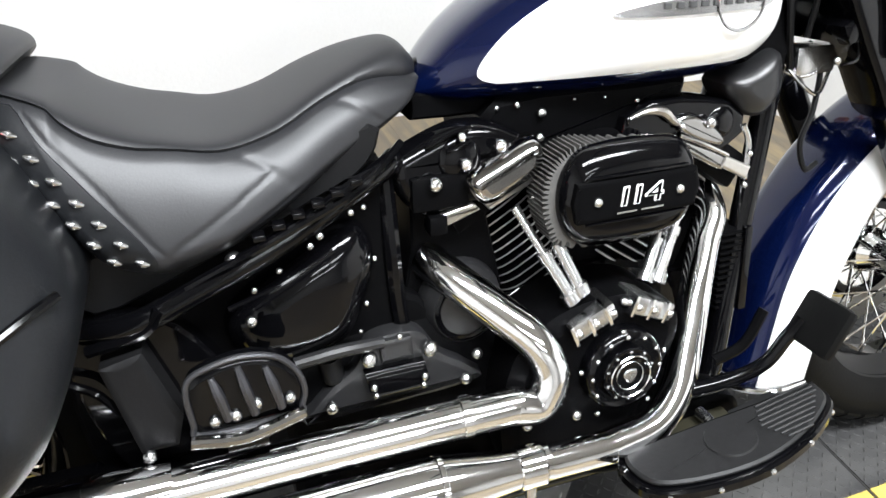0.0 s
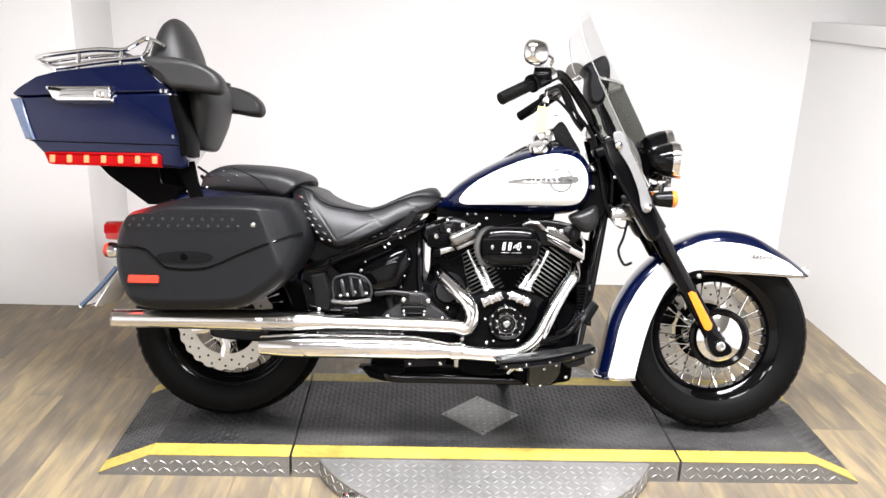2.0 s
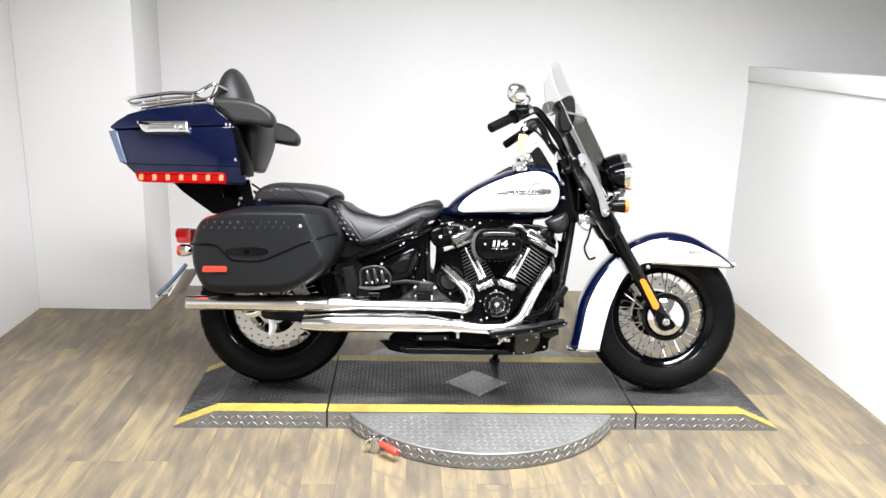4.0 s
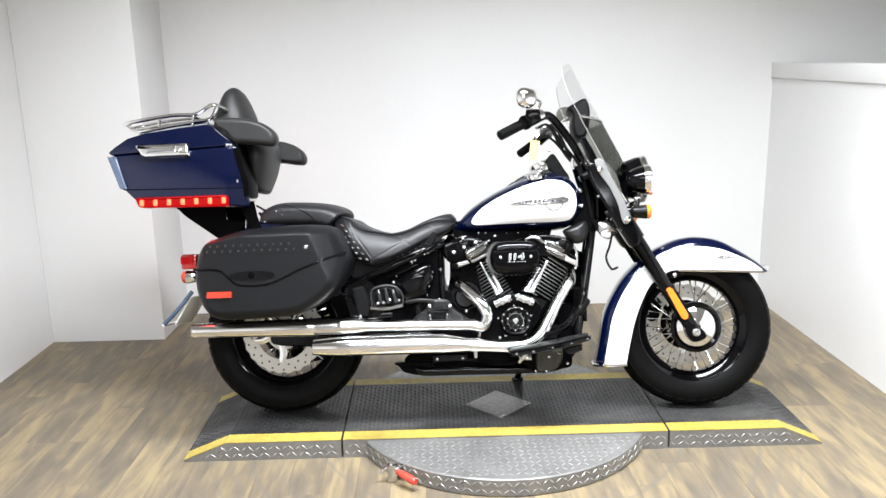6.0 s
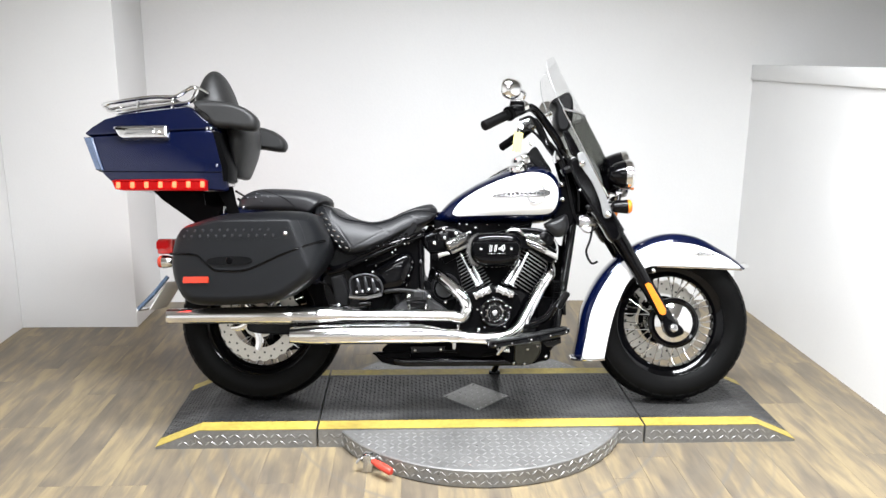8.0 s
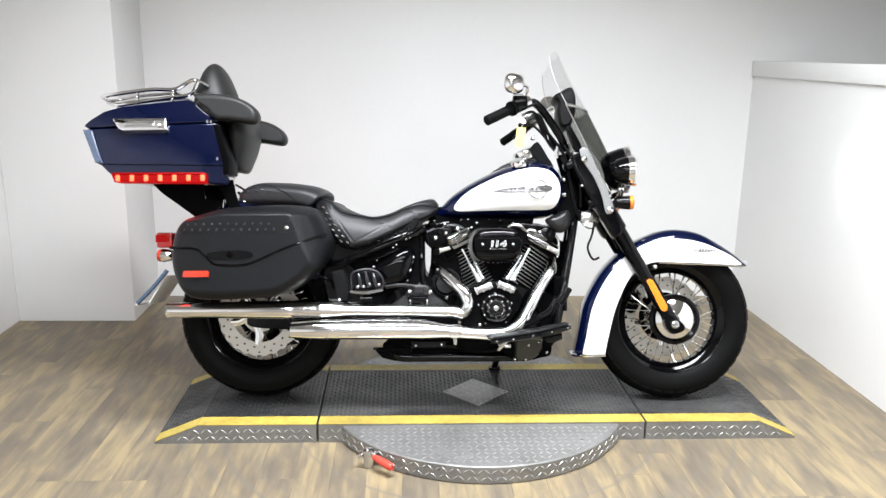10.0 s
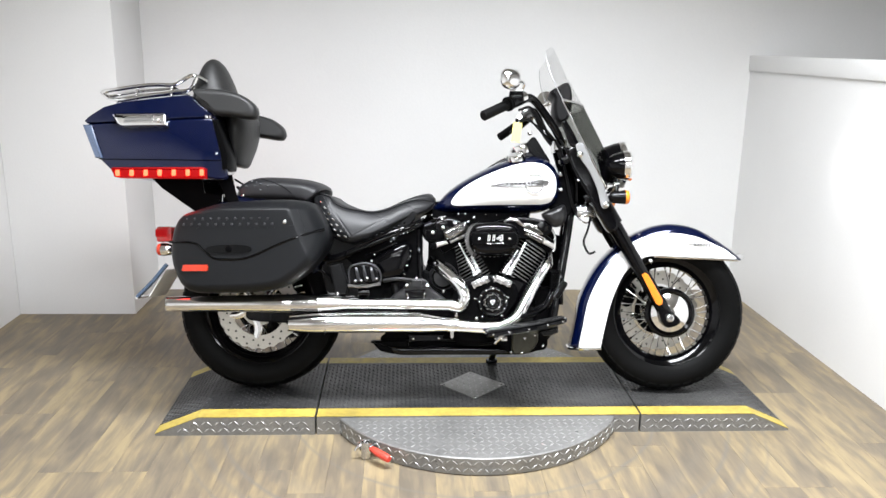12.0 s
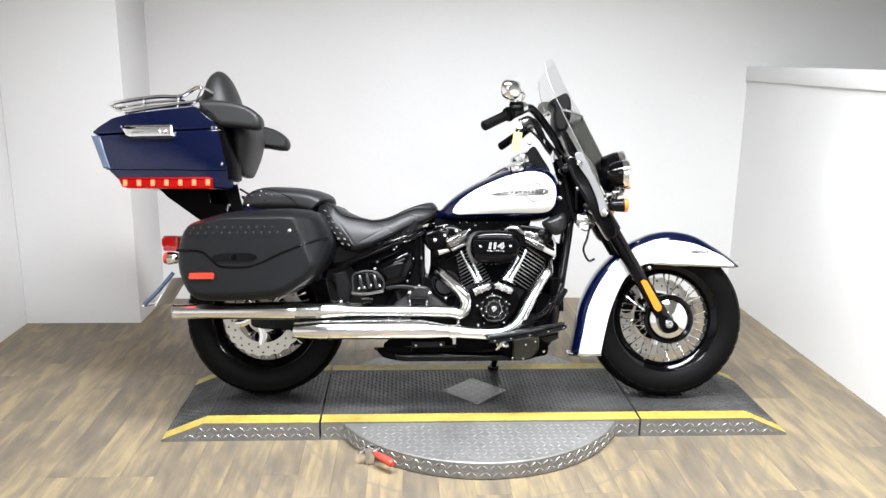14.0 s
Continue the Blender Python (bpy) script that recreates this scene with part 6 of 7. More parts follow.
# exhaust shields, clamps and flanges
for x, y, z, r in ((0.262, -0.218, 0.366, 0.036), (0.70, -0.209, 0.356, 0.0265)):
    part("pipe_clamp", lathe(bmesh.new(), [(r - 0.003, -0.007), (r, -0.006), (r, 0.006), (r - 0.003, 0.007)], (x, y, z), (1, -0.02, 0), 28), chrome, up_pipe)
part("heat_shield", tube(bmesh.new(), [(0.355, -0.215, 0.365), (0.30, -0.217, 0.366), (0.255, -0.218, 0.3665), (0.17, -0.219, 0.3670)], [0.0285, 0.033, 0.0355, 0.0355], 24, 3), chrome, up_pipe, "chrome heat shield")
part("muffler_end", lathe(bmesh.new(), [(0.0278, 0.0), (0.0285, 0.006), (0.024, 0.006), (0.022, -0.05), (0.0001, -0.052)], (-0.292, -0.230, 0.370), (-1, -0.03, 0.005), 28), chrome, up_pipe)
part("pipe_clamp", lathe(bmesh.new(), [(0.0255, -0.018), (0.0275, -0.016), (0.0275, 0.016), (0.0255, 0.018)], (0.775, -0.240, 0.282), (1, -0.02, 0), 28), chrome, up_pipe)
part("clamp_bolt", rod(bmesh.new(), (0.775, -0.246, 0.258), (0.775, -0.246, 0.234), 0.009, 0.007), steel, up_pipe)
part("muffler_band", lathe(bmesh.new(), [(0.0372, -0.004), (0.0385, -0.003), (0.0385, 0.003), (0.0372, 0.004)], (0.655, -0.242, 0.291), (1, -0.01, 0), 28), chrome, up_pipe)
part("muffler_band", lathe(bmesh.new(), [(0.0372, -0.004), (0.0385, -0.003), (0.0385, 0.003), (0.0372, 0.004)], (0.30, -0.243, 0.294), (1, -0.01, 0), 28), chrome, up_pipe)
part("muffler_hanger", box(bmesh.new(), 0.16, 0.60, -0.203, -0.185, 0.318, 0.336, 0.004), black_gloss, bike, "black muffler bracket")
for x in (0.30, 0.335, 0.52, 0.56, 0.60):
    bolt(x, -0.205, 0.327, 0.0055)
bolt(0.79, -0.20, 0.312, 0.009)
# lower frame, jiffy stand side and belly
part("lower_frame", tube(bmesh.new(), [(0.545, -0.13, 0.190), (0.565, -0.14, 0.176), (0.70, -0.14, 0.174), (0.98, -0.14, 0.172), (1.07, -0.13, 0.178), (1.15, -0.10, 0.235), (1.185, -0.08, 0.36), (1.215, -0.07, 0.52), (1.245, -0.06, 0.70), (1.262, -0.04, 0.82)], 0.0185, 12), black_gloss, bike, "gloss black frame tube")
part("lower_frame", tube(bmesh.new(), [(0.545, 0.13, 0.190), (0.565, 0.14, 0.176), (0.70, 0.14, 0.174), (0.98, 0.14, 0.172), (1.07, 0.13, 0.178), (1.15, 0.10, 0.235), (1.185, 0.08, 0.36), (1.215, 0.07, 0.52), (1.245, 0.06, 0.70), (1.262, 0.04, 0.82)], 0.0185, 12), black_gloss, bike, "gloss black frame tube")
part("frame_bracket", slab(bmesh.new(), dense([(0.455, 0.212), (0.60, 0.214), (0.60, 0.172), (0.540, 0.162), (0.490, 0.174), (0.470, 0.196)], 3), [(-0.150, 0.004), (-0.147, 0.0), (-0.11, 0.0)]), black_satin, bike, "black frame bracket")
part("belly_pan", slab(bmesh.new(), outline2([(0.49, 0.225), (0.52, 0.180), (0.60, 0.165), (1.02, 0.165), (1.10, 0.20), (1.10, 0.26), (0.90, 0.26), (0.60, 0.27)], 3), [(-0.125, 0.008), (-0.12, 0), (0.12, 0), (0.125, 0.008)]), black_satin, bike, "black engine underside")
support = part("board_support", slab(bmesh.new(), outline2([(0.93, 0.232), (0.98, 0.256), (1.06, 0.272), (1.13, 0.262), (1.142, 0.216), (1.134, 0.182), (1.098, 0.174), (1.06, 0.164), (0.99, 0.168)], 3), [(-0.195, 0.008), (-0.19, 0), (-0.13, 0)]), black_satin, bike, "black footboard support")
cyl = part("master_cylinder", slab(bmesh.new(), dense([(1.003, 0.246), (1.105, 0.254), (1.103, 0.212), (1.088, 0.188), (1.066, 0.170), (1.012, 0.167), (1.000, 0.185)], 3), [(-0.226, 0.006), (-0.222, 0.0015), (-0.216, 0), (-0.180, 0)]), bronze_cover, bike, "dark bronze brake master cylinder cover")
part("cover_rim", tube(bmesh.new(), [(1.010, -0.223, 0.174), (1.064, -0.223, 0.177), (1.084, -0.223, 0.193), (1.098, -0.223, 0.214)], 0.0035, 8), bronze_cover, cyl)
for x, z in ((1.052, 0.226), (1.040, 0.173), (1.090, 0.238)):
    bolt(x, -0.227, z, 0.0065, cyl)
part("board_hinge", slab(bmesh.new(), dense([(0.974, 0.262), (1.046, 0.268), (1.046, 0.252), (0.978, 0.242)], 3), [(-0.262, 0.003), (-0.258, 0), (-0.236, 0)]), chrome, support, "chrome footboard hinge")
part("peg_block", slab(bmesh.new(), dense([(1.103, 0.258), (1.176, 0.273), (1.177, 0.252), (1.150, 0.240), (1.122, 0.238)], 3), [(-0.262, 0.004), (-0.257, 0), (-0.215, 0)]), board_rubber, support, "dark grey footboard mount")
part("hinge_pin", rod(bmesh.new(), (1.060, -0.250, 0.262), (1.060, -0.205, 0.262), 0.009, 0.009, 12), steel, support)
part("link_lever", tube(bmesh.new(), [(0.938, -0.205, 0.206), (0.955, -0.215, 0.226), (0.975, -0.222, 0.248)], [0.005, 0.007, 0.008], 10), steel, support, "steel brake link")
part("hose_fitting", rod(bmesh.new(), (0.985, -0.205, 0.222), (0.962, -0.205, 0.222), 0.010, 0.008, 12), steel, support)
part("brake_hose", tube(bmesh.new(), [(0.964, -0.205, 0.222), (0.92, -0.20, 0.206), (0.86, -0.17, 0.200), (0.78, -0.15, 0.212), (0.68, -0.14, 0.216)], 0.005, 8), rubber, support, "black rubber brake hose")
part("exhaust_hanger", slab(bmesh.new(), dense([(0.60, 0.236), (0.74, 0.236), (0.74, 0.212), (0.60, 0.205)], 3), [(-0.150, 0.004), (-0.146, 0), (-0.12, 0)]), black_gloss, bike, "black exhaust hanger")
for x, z in ((0.90, 0.212), (0.978, 0.227), (1.001, 0.172), (0.942, 0.225), (0.911, 0.185), (0.871, 0.228), (0.80, 0.205), (0.62, 0.220), (0.72, 0.222), (1.122, 0.196)):
    bolt(x, -0.205 if x > 0.92 else -0.150 if 0.6 < x < 0.75 else -0.140, z, 0.0075)
part("lower_shroud", slab(bmesh.new(), dense([(1.06, 0.225), (1.148, 0.225), (1.186, 0.345), (1.198, 0.405), (1.09, 0.415)], 3), [(-0.062, 0.004), (-0.058, 0.0), (0.02, 0.0)]), black_satin, bike, "black shroud between the frame tubes")
part("upper_shroud", slab(bmesh.new(), dense([(1.08, 0.40), (1.204, 0.40), (1.232, 0.52), (1.243, 0.60), (1.16, 0.64), (1.10, 0.60)], 3), [(0.030, 0.004), (0.034, 0.0), (0.060, 0.0)]), black_satin, bike, "black shroud between the frame tubes")
part("oil_cooler", box(bmesh.new(), 1.165, 1.203, -0.085, 0.085, 0.345, 0.475, 0.004), black_satin, bike, "black finned oil cooler")
for k in range(13):
    part("cooler_fin", box(bmesh.new(), 1.160, 1.208, -0.092, 0.092, 0.348 + 0.0100 * k, 0.351 + 0.0100 * k), black_satin, bike)
part("cooler_guard", box(bmesh.new(), 1.199, 1.213, -0.098, -0.088, 0.342, 0.478, 0.003), black_gloss, bike, "dark metal cooler guard")
# rider footboard and brake pedal
BOARD = [(0.912, -0.240), (0.896, -0.266), (0.906, -0.312), (0.940, -0.338), (1.000, -0.357), (1.055, -0.363), (1.110, -0.355), (1.160, -0.337), (1.198, -0.312), (1.208, -0.282), (1.198, -0.258), (1.12, -0.254), (1.04, -0.246), (0.965, -0.240)]
bz = lambda x, y: 0.266 + 0.17 * (x - 0.93)


def board_slab(outline, z0, z1, edge):
    bm = bmesh.new()
    rings = []
    for lift, d in ((z0, edge), (z0 + 0.003, 0.0), (z1 - 0.003, 0.0), (z1, edge)):
        rings.append([(x, y, bz(x, y) + lift) for x, y in (offset(outline, d) if d else outline)])
    return loft(bm, rings)


ob2 = outline2(BOARD, 4)
rider_board = part("rider_footboard", board_slab(ob2, -0.020, -0.004, 0.003), black_gloss, bike, "half-moon rider footboard with rubber tread")
part("board_pad", board_slab(offset(ob2, 0.010), -0.0045, 0.004, 0.003), board_rubber, rider_board, "grey rubber pad")
for k in range(9):
    y = -0.338 + 0.0085 * k
    x0 = 1.085 + 0.004 * abs(k - 4)
    x1 = 1.140 + 0.008 * min(k, 6)
    part("pad_rib", tube(bmesh.new(), [(x0, y, bz(x0, y) + 0.0045), (x1, y, bz(x1, y) + 0.0045)], 0.0020, 6, smooth=False), board_rubber, rider_board)
part("pad_logo", lathe(bmesh.new(), [(0.0001, 0.0015), (0.034, 0.0015), (0.036, -0.002)], (1.040, -0.300, bz(1.040, 0) + 0.005), (-0.168, 0, 0.985), 28), board_rubber, rider_board, "plain raised oval")
for x, y in ((0.93, -0.332), (0.99, -0.354), (1.06, -0.363), (1.13, -0.349), (1.19, -0.318)):
    part("edge_bolt", dome(bmesh.new(), (x, y, bz(x, y) - 0.012), 0.0045, (0, -1, 0), 0.004, 8, 2), steel, rider_board)
pedal = part("brake_pedal", tube(bmesh.new(), [(1.02, -0.20, 0.300), (1.08, -0.225, 0.318), (1.13, -0.245, 0.345), (1.155, -0.255, 0.385), (1.175, -0.26, 0.41)], [0.012, 0.011, 0.010, 0.010, 0.010], 12), black_gloss, bike, "black brake pedal lever")
m = Matrix.Translation((1.183, -0.278, 0.413)) @ Matrix.Rotation(radians(-58), 4, "Y")
part("pedal_pad", box(bmesh.new(), -0.036, 0.036, -0.045, 0.035, -0.010, 0.010, 0.0095, m), rubber, pedal, "large black rubber pedal pad")
part("pedal_rod", tube(bmesh.new(), [(1.09, -0.19, 0.33), (1.13, -0.20, 0.352), (1.16, -0.20, 0.40)], 0.008, 8), black_satin, pedal)
# jiffy stand on the far side
part("side_stand", tube(bmesh.new(), [(0.95, 0.14, 0.20), (0.945, 0.20, 0.13), (0.93, 0.268, 0.076)], [0.016, 0.014, 0.014], 12), black_gloss, bike, "black side stand")
part("stand_foot", box(bmesh.new(), 0.905, 0.955, 0.255, 0.300, 0.060, 0.076, 0.005), black_gloss, bike)

# ---- front end ----
# triple clamps, head lamp brackets and covers
part("steering_head", rod(bmesh.new(), (1.215, 0, 0.96), (1.285, 0, 0.72), 0.036, 0.036, 24), black_gloss, bike, "gloss black steering head")
for z, x in ((0.925, 1.245), (0.775, 1.332)):
    m = Matrix.Translation((x, 0, z)) @ Matrix.Rotation(radians(-30), 4, "Y")
    part("fork_clamp", box(bmesh.new(), -0.045, 0.040, -0.150, 0.150, -0.018, 0.018, 0.012, m), black_gloss, bike, "gloss black fork clamp")
for y in (-0.118, 0.118):
    bm = slab(bmesh.new(), outline2([(1.225, 0.945), (1.262, 0.965), (1.300, 0.915), (1.380, 0.760), (1.430, 0.660), (1.395, 0.625), (1.350, 0.690), (1.290, 0.790), (1.240, 0.880)], 4), [(y - 0.040, 0.012), (y - 0.036, 0.004), (y - 0.02, 0.0), (y + 0.02, 0.0), (y + 0.036, 0.004), (y + 0.040, 0.012)])
    part("fork_cover", bm, black_gloss, bike, "gloss black fork cover")
for y, s in ((-0.1465, -1), (0.1465, 1)):
    REFLECT = dense([(1.518, 0.460), (1.530, 0.468), (1.543, 0.462), (1.600, 0.361), (1.598, 0.345), (1.586, 0.340), (1.574, 0.347)], 3)
    part("fork_reflector", slab(bmesh.new(), REFLECT, [(y + s * 0.003, 0.003), (y + s * 0.002, 0.0), (y - s * 0.012, 0.0)]), amber_lens, bike, "amber fork reflector")
# windscreen
smoked_edge = material("smoked_edge", (0.30, 0.30, 0.30), 0.3)


def screen_x(y, z):
    xc = interp([(0.70, 1.490), (0.85, 1.440), (1.0, 1.372), (1.15, 1.297), (1.25, 1.240), (1.38, 1.180)], z)[0]
    return xc - 0.105 * (y / 0.22) ** 2


def screen(z0f, z1f, mat, name, label, wfun, rows=14, cols=20):
    grid = []
    for r in range(rows + 1):
        line = []
        for c in range(cols + 1):
            u = -1 + 2 * c / cols
            a, b = z0f(u), z1f(u)
            z = a + (b - a) * r / rows
            y = u * wfun(z)
            line.append(Vector((screen_x(y, z), y, z)))
        grid.append(line)
    bm = bmesh.new()
    near = [[bm.verts.new(p) for p in line] for line in grid]
    far = [[bm.verts.new(p + Vector((0.0032, 0, 0.0014))) for p in line] for line in grid]
    for k in range(rows):
        bridge(bm, near[k], near[k + 1], False)
        bridge(bm, far[k + 1], far[k], False)
    for a, b in ((near[0], far[0]), (far[-1], near[-1])):
        bridge(bm, a, b, False)
    for c in (0, cols):
        for k in range(rows):
            bm.faces.new((near[k][c], near[k + 1][c], far[k + 1][c], far[k][c]))
    ob = part(name, bm, mat, bike, label)
    ob.visible_shadow = False
    return ob


wide = lambda z: interp([(0.70, 0.17), (0.85, 0.212), (1.05, 0.222), (1.2, 0.215), (1.28, 0.195), (1.37, 0.15)], z)[0]
TINT = 1.132
windscreen = screen(lambda u: TINT + 0.002, lambda u: 1.365 - 0.035 * u ** 4, clear_glass, "windscreen", "clear upper windscreen", wide)
screen(lambda u: 0.835 + 0.10 * (1 - abs(u)) ** 0.5 * 1.0, lambda u: TINT, smoked_glass, "windscreen_lower", "smoked lower windscreen", wide)
part("windscreen_rim", tube(bmesh.new(), [(screen_x(-wide(z), z) - 0.002, -wide(z), z) for z in (0.80, 0.9, 1.0, 1.1, 1.132)], 0.003, 8), chrome, windscreen, "chrome windscreen edge")
part("windscreen_rim", tube(bmesh.new(), [(screen_x(wide(z), z) - 0.002, wide(z), z) for z in (0.80, 0.9, 1.0, 1.1, 1.132)], 0.003, 8), chrome, windscreen, "chrome windscreen edge")
for s in (-1, 1):
    part("windscreen_edge", tube(bmesh.new(), [(screen_x(s * wide(z), z), s * wide(z), z) for z in (1.136, 1.18, 1.24, 1.29, 1.325)], 0.0015, 6), smoked_edge, windscreen)
part("windscreen_band", tube(bmesh.new(), [(screen_x(y, TINT) + 0.001, y, TINT) for y in (-0.22, -0.15, -0.07, 0, 0.07, 0.15, 0.22)], 0.0055, 8), steel, windscreen, "metal band across the windscreen")
for y in (-0.20, 0.20):
    part("windscreen_screw", dome(bmesh.new(), (screen_x(y, TINT) - 0.002, y, TINT), 0.008, (-0.6, -0.8, 0), 0.006, 12), chrome, windscreen)
for s in (-1, 1):
    BR = outline2([(1.257, 0.963), (1.275, 0.974), (1.305, 0.958), (1.340, 0.905), (1.357, 0.840), (1.374, 0.785), (1.388, 0.742), (1.378, 0.720), (1.357, 0.727), (1.342, 0.790), (1.311, 0.862), (1.276, 0.914)], 3)
    y = s * 0.165
    br = part("screen_bracket", slab(bmesh.new(), BR, [(y - 0.004, 0.003), (y - 0.003, 0), (y + 0.003, 0), (y + 0.004, 0.003)]), bracket_silver, bike, "silver windscreen side bracket")
    for x, z in ((1.276, 0.930), (1.374, 0.735)):
        part("bracket_bolt", dome(bmesh.new(), (x, y + s * 0.004, z), 0.0135, (0, s, 0), 0.009, 14), chrome, br)
    arm = [(1.201, 1.056), (1.222, 1.064), (1.250, 1.015), (1.271, 0.972), (1.253, 0.958), (1.235, 0.967)]
    y = s * 0.150
    part("screen_arm", slab(bmesh.new(), dense(arm, 3), [(y - 0.010, 0.003), (y - 0.008, 0), (y + 0.008, 0), (y + 0.010, 0.003)]), black_gloss, br, "gloss black bracket arm")
# pouch behind the windscreen
POUCH = outline2([(1.165, 1.190), (1.200, 1.212), (1.236, 1.226), (1.254, 1.190), (1.252, 1.13), (1.236, 1.078), (1.210, 1.066), (1.188, 1.080), (1.180, 1.130), (1.182, 1.165)], 4)
part("windscreen_pouch", slab(bmesh.new(), POUCH, [(-0.085, 0.012), (-0.08, 0.005), (-0.07, 0.0), (0.06, 0.0), (0.07, 0.005), (0.075, 0.012)]), black_plastic, windscreen, "black leather windscreen pouch")
# head lamp, passing lamps and signals


def lamp(name, x, y, z, r, depth, label, lens, owner=bike):
    shell = part(name, lathe(bmesh.new(), [(0.0001, -depth), (r * 0.45, -depth * 0.96), (r * 0.80, -depth * 0.62), (r * 0.97, -depth * 0.2), (r, 0.0)], (x, y, z), (1, 0, 0), 36), black_gloss, owner, label)
    part("lamp_rim", lathe(bmesh.new(), [(r, -0.004), (r * 1.05, 0.002), (r * 1.05, 0.018), (r * 0.97, 0.024), (r * 0.90, 0.020), (r * 0.90, 0.0)], (x, y, z), (1, 0, 0), 36), chrome, shell, "chrome lamp rim")
    part("lamp_lens", lathe(bmesh.new(), [(0.0001, 0.022), (r * 0.5, 0.020), (r * 0.9, 0.010), (r * 0.9, 0.004), (0.0001, 0.004)], (x, y, z), (1, 0, 0), 36), lens, shell, "lit lamp lens")
    return shell


head_lamp = lamp("head_lamp", 1.455, 0.0, 0.905, 0.088, 0.10, "gloss black head lamp with chrome rim", lamp_glow)
for y in (-0.150, 0.150):
    lamp("passing_lamp", 1.448, y, 0.886, 0.055, 0.070, "gloss black passing lamp with chrome rim", clear_lens)
    part("lamp_visor", tube(bmesh.new(), [(1.462, y - 0.02, 0.836), (1.474, y, 0.833), (1.462, y + 0.02, 0.836)], 0.006, 8), amber_lens, bike)
    sig = part("front_signal", tube(bmesh.new(), [(1.385, y * 1.15, 0.762), (1.400, y * 1.15, 0.762), (1.447, y * 1.15, 0.762)], [0.010, 0.022, 0.0275], 20, 4), black_gloss, bike, "gloss black bullet turn signal with amber lens")
    part("signal_lens", tube(bmesh.new(), [(1.449, y * 1.15, 0.762), (1.460, y * 1.15, 0.762), (1.466, y * 1.15, 0.762)], [0.0270, 0.026, 0.018], 20, 3), amber_lens, sig, "amber signal lens")
    part("signal_stem", rod(bmesh.new(), (1.415, y * 1.13, 0.785), (1.425, y * 1.05, 0.830), 0.008), black_gloss, sig)
    part("signal_clamp", box(bmesh.new(), 1.405, 1.448, y * 1.05 - 0.012, y * 1.05 + 0.012, 0.800, 0.822, 0.005), dark_chrome, sig)
part("lamp_bar", tube(bmesh.new(), [(1.435, -0.165, 0.815), (1.42, -0.08, 0.80), (1.415, 0, 0.80), (1.42, 0.08, 0.80), (1.435, 0.165, 0.815)], 0.012, 10), chrome, bike, "chrome lamp bar")
part("lamp_mount", box(bmesh.new(), 1.33, 1.40, -0.06, 0.06, 0.80, 0.90, 0.015), black_gloss, bike)
# bar controls
for s in (-1, 1):
    dx, dz = (0.0, 0.0) if s < 0 else (0.078, 0.034)
    g0, g1 = Vector((0.988 + dx, s * 0.352, 1.094 + dz)), Vector((0.897 + dx, s * 0.425, 1.040 + dz))
    d = (g1 - g0).normalized()
    grip = part("hand_grip", rod(bmesh.new(), g0, g1, 0.0185, 0.0185, 20), rubber, bike, "black rubber grip")
    part("grip_flange", rod(bmesh.new(), g0 - d * 0.004, g0 + d * 0.006, 0.027, 0.027, 20), rubber, grip)
    part("grip_end", lathe(bmesh.new(), [(0.0001, 0.004), (0.015, 0.003), (0.0185, 0.0)], tuple(g1), tuple(d), 20), black_plastic, grip)
    sw = part("switch_housing", tube(bmesh.new(), [g0 - d * 0.065, g0 - d * 0.06, g0 - d * 0.01, g0 - d * 0.005], [0.018, 0.025, 0.025, 0.018], 14, smooth=False), black_gloss, bike, "black switch housing")
    part("switch_clamp", rod(bmesh.new(), g0 - d * 0.085, g0 - d * 0.060, 0.022, 0.022, 16), chrome, sw)
    res = part("fluid_reservoir", box(bmesh.new(), 0.990 + dx, 1.045 + dx, s * 0.335 - 0.025, s * 0.335 + 0.025, 1.105 + dz, 1.140 + dz, 0.010), black_gloss, bike, "black fluid reservoir")
    part("reservoir_cap", box(bmesh.new(), 0.992 + dx, 1.043 + dx, s * 0.335 - 0.023, s * 0.335 + 0.023, 1.139 + dz, 1.146 + dz, 0.003), chrome, res)
    part("lever_pivot", lathe(bmesh.new(), [(0.0001, 0.010), (0.009, 0.010), (0.011, 0.0), (0.0001, 0.0)], (1.030 + dx, s * 0.338, 1.045 + dz), (0, -1, 0.3), 18), dark_chrome, bike)
    mx, mz = (0.0, 0.0) if s < 0 else (0.115, 0.040)
    mir = part("mirror_stem", tube(bmesh.new(), [(1.032 + dx, s * 0.335, 1.135 + dz), (1.045 + dx + mx * 0.5, s * 0.36, 1.165 + dz + mz * 0.5), (1.025 + dx + mx, s * 0.40, 1.172 + dz + mz)], 0.006, 10), chrome, bike, "chrome mirror stem")
    mm = Matrix.Translation((0.992 + dx + mx, s * 0.415, 1.172 + dz + mz)) @ Matrix.Rotation(radians(50 * s), 4, "Z") @ Matrix.Rotation(radians(8), 4, "Y")
    bm = bmesh.new()
    rings = []
    for x, f in ((0.030, 0.3), (0.027, 0.6), (0.018, 0.88), (0.004, 1.0), (-0.004, 1.0), (-0.008, 0.95)):
        rings.append([mm @ Vector((x, 0.040 * f * math.copysign(abs(math.cos(a)) ** 0.75, math.cos(a)), 0.036 * f * math.copysign(abs(math.sin(a)) ** 0.75, math.sin(a)))) for a in (2 * math.pi * i / 32 for i in range(32))])
    loft(bm, rings)
    part("mirror_shell", bm, chrome, mir, "chrome mirror shell")
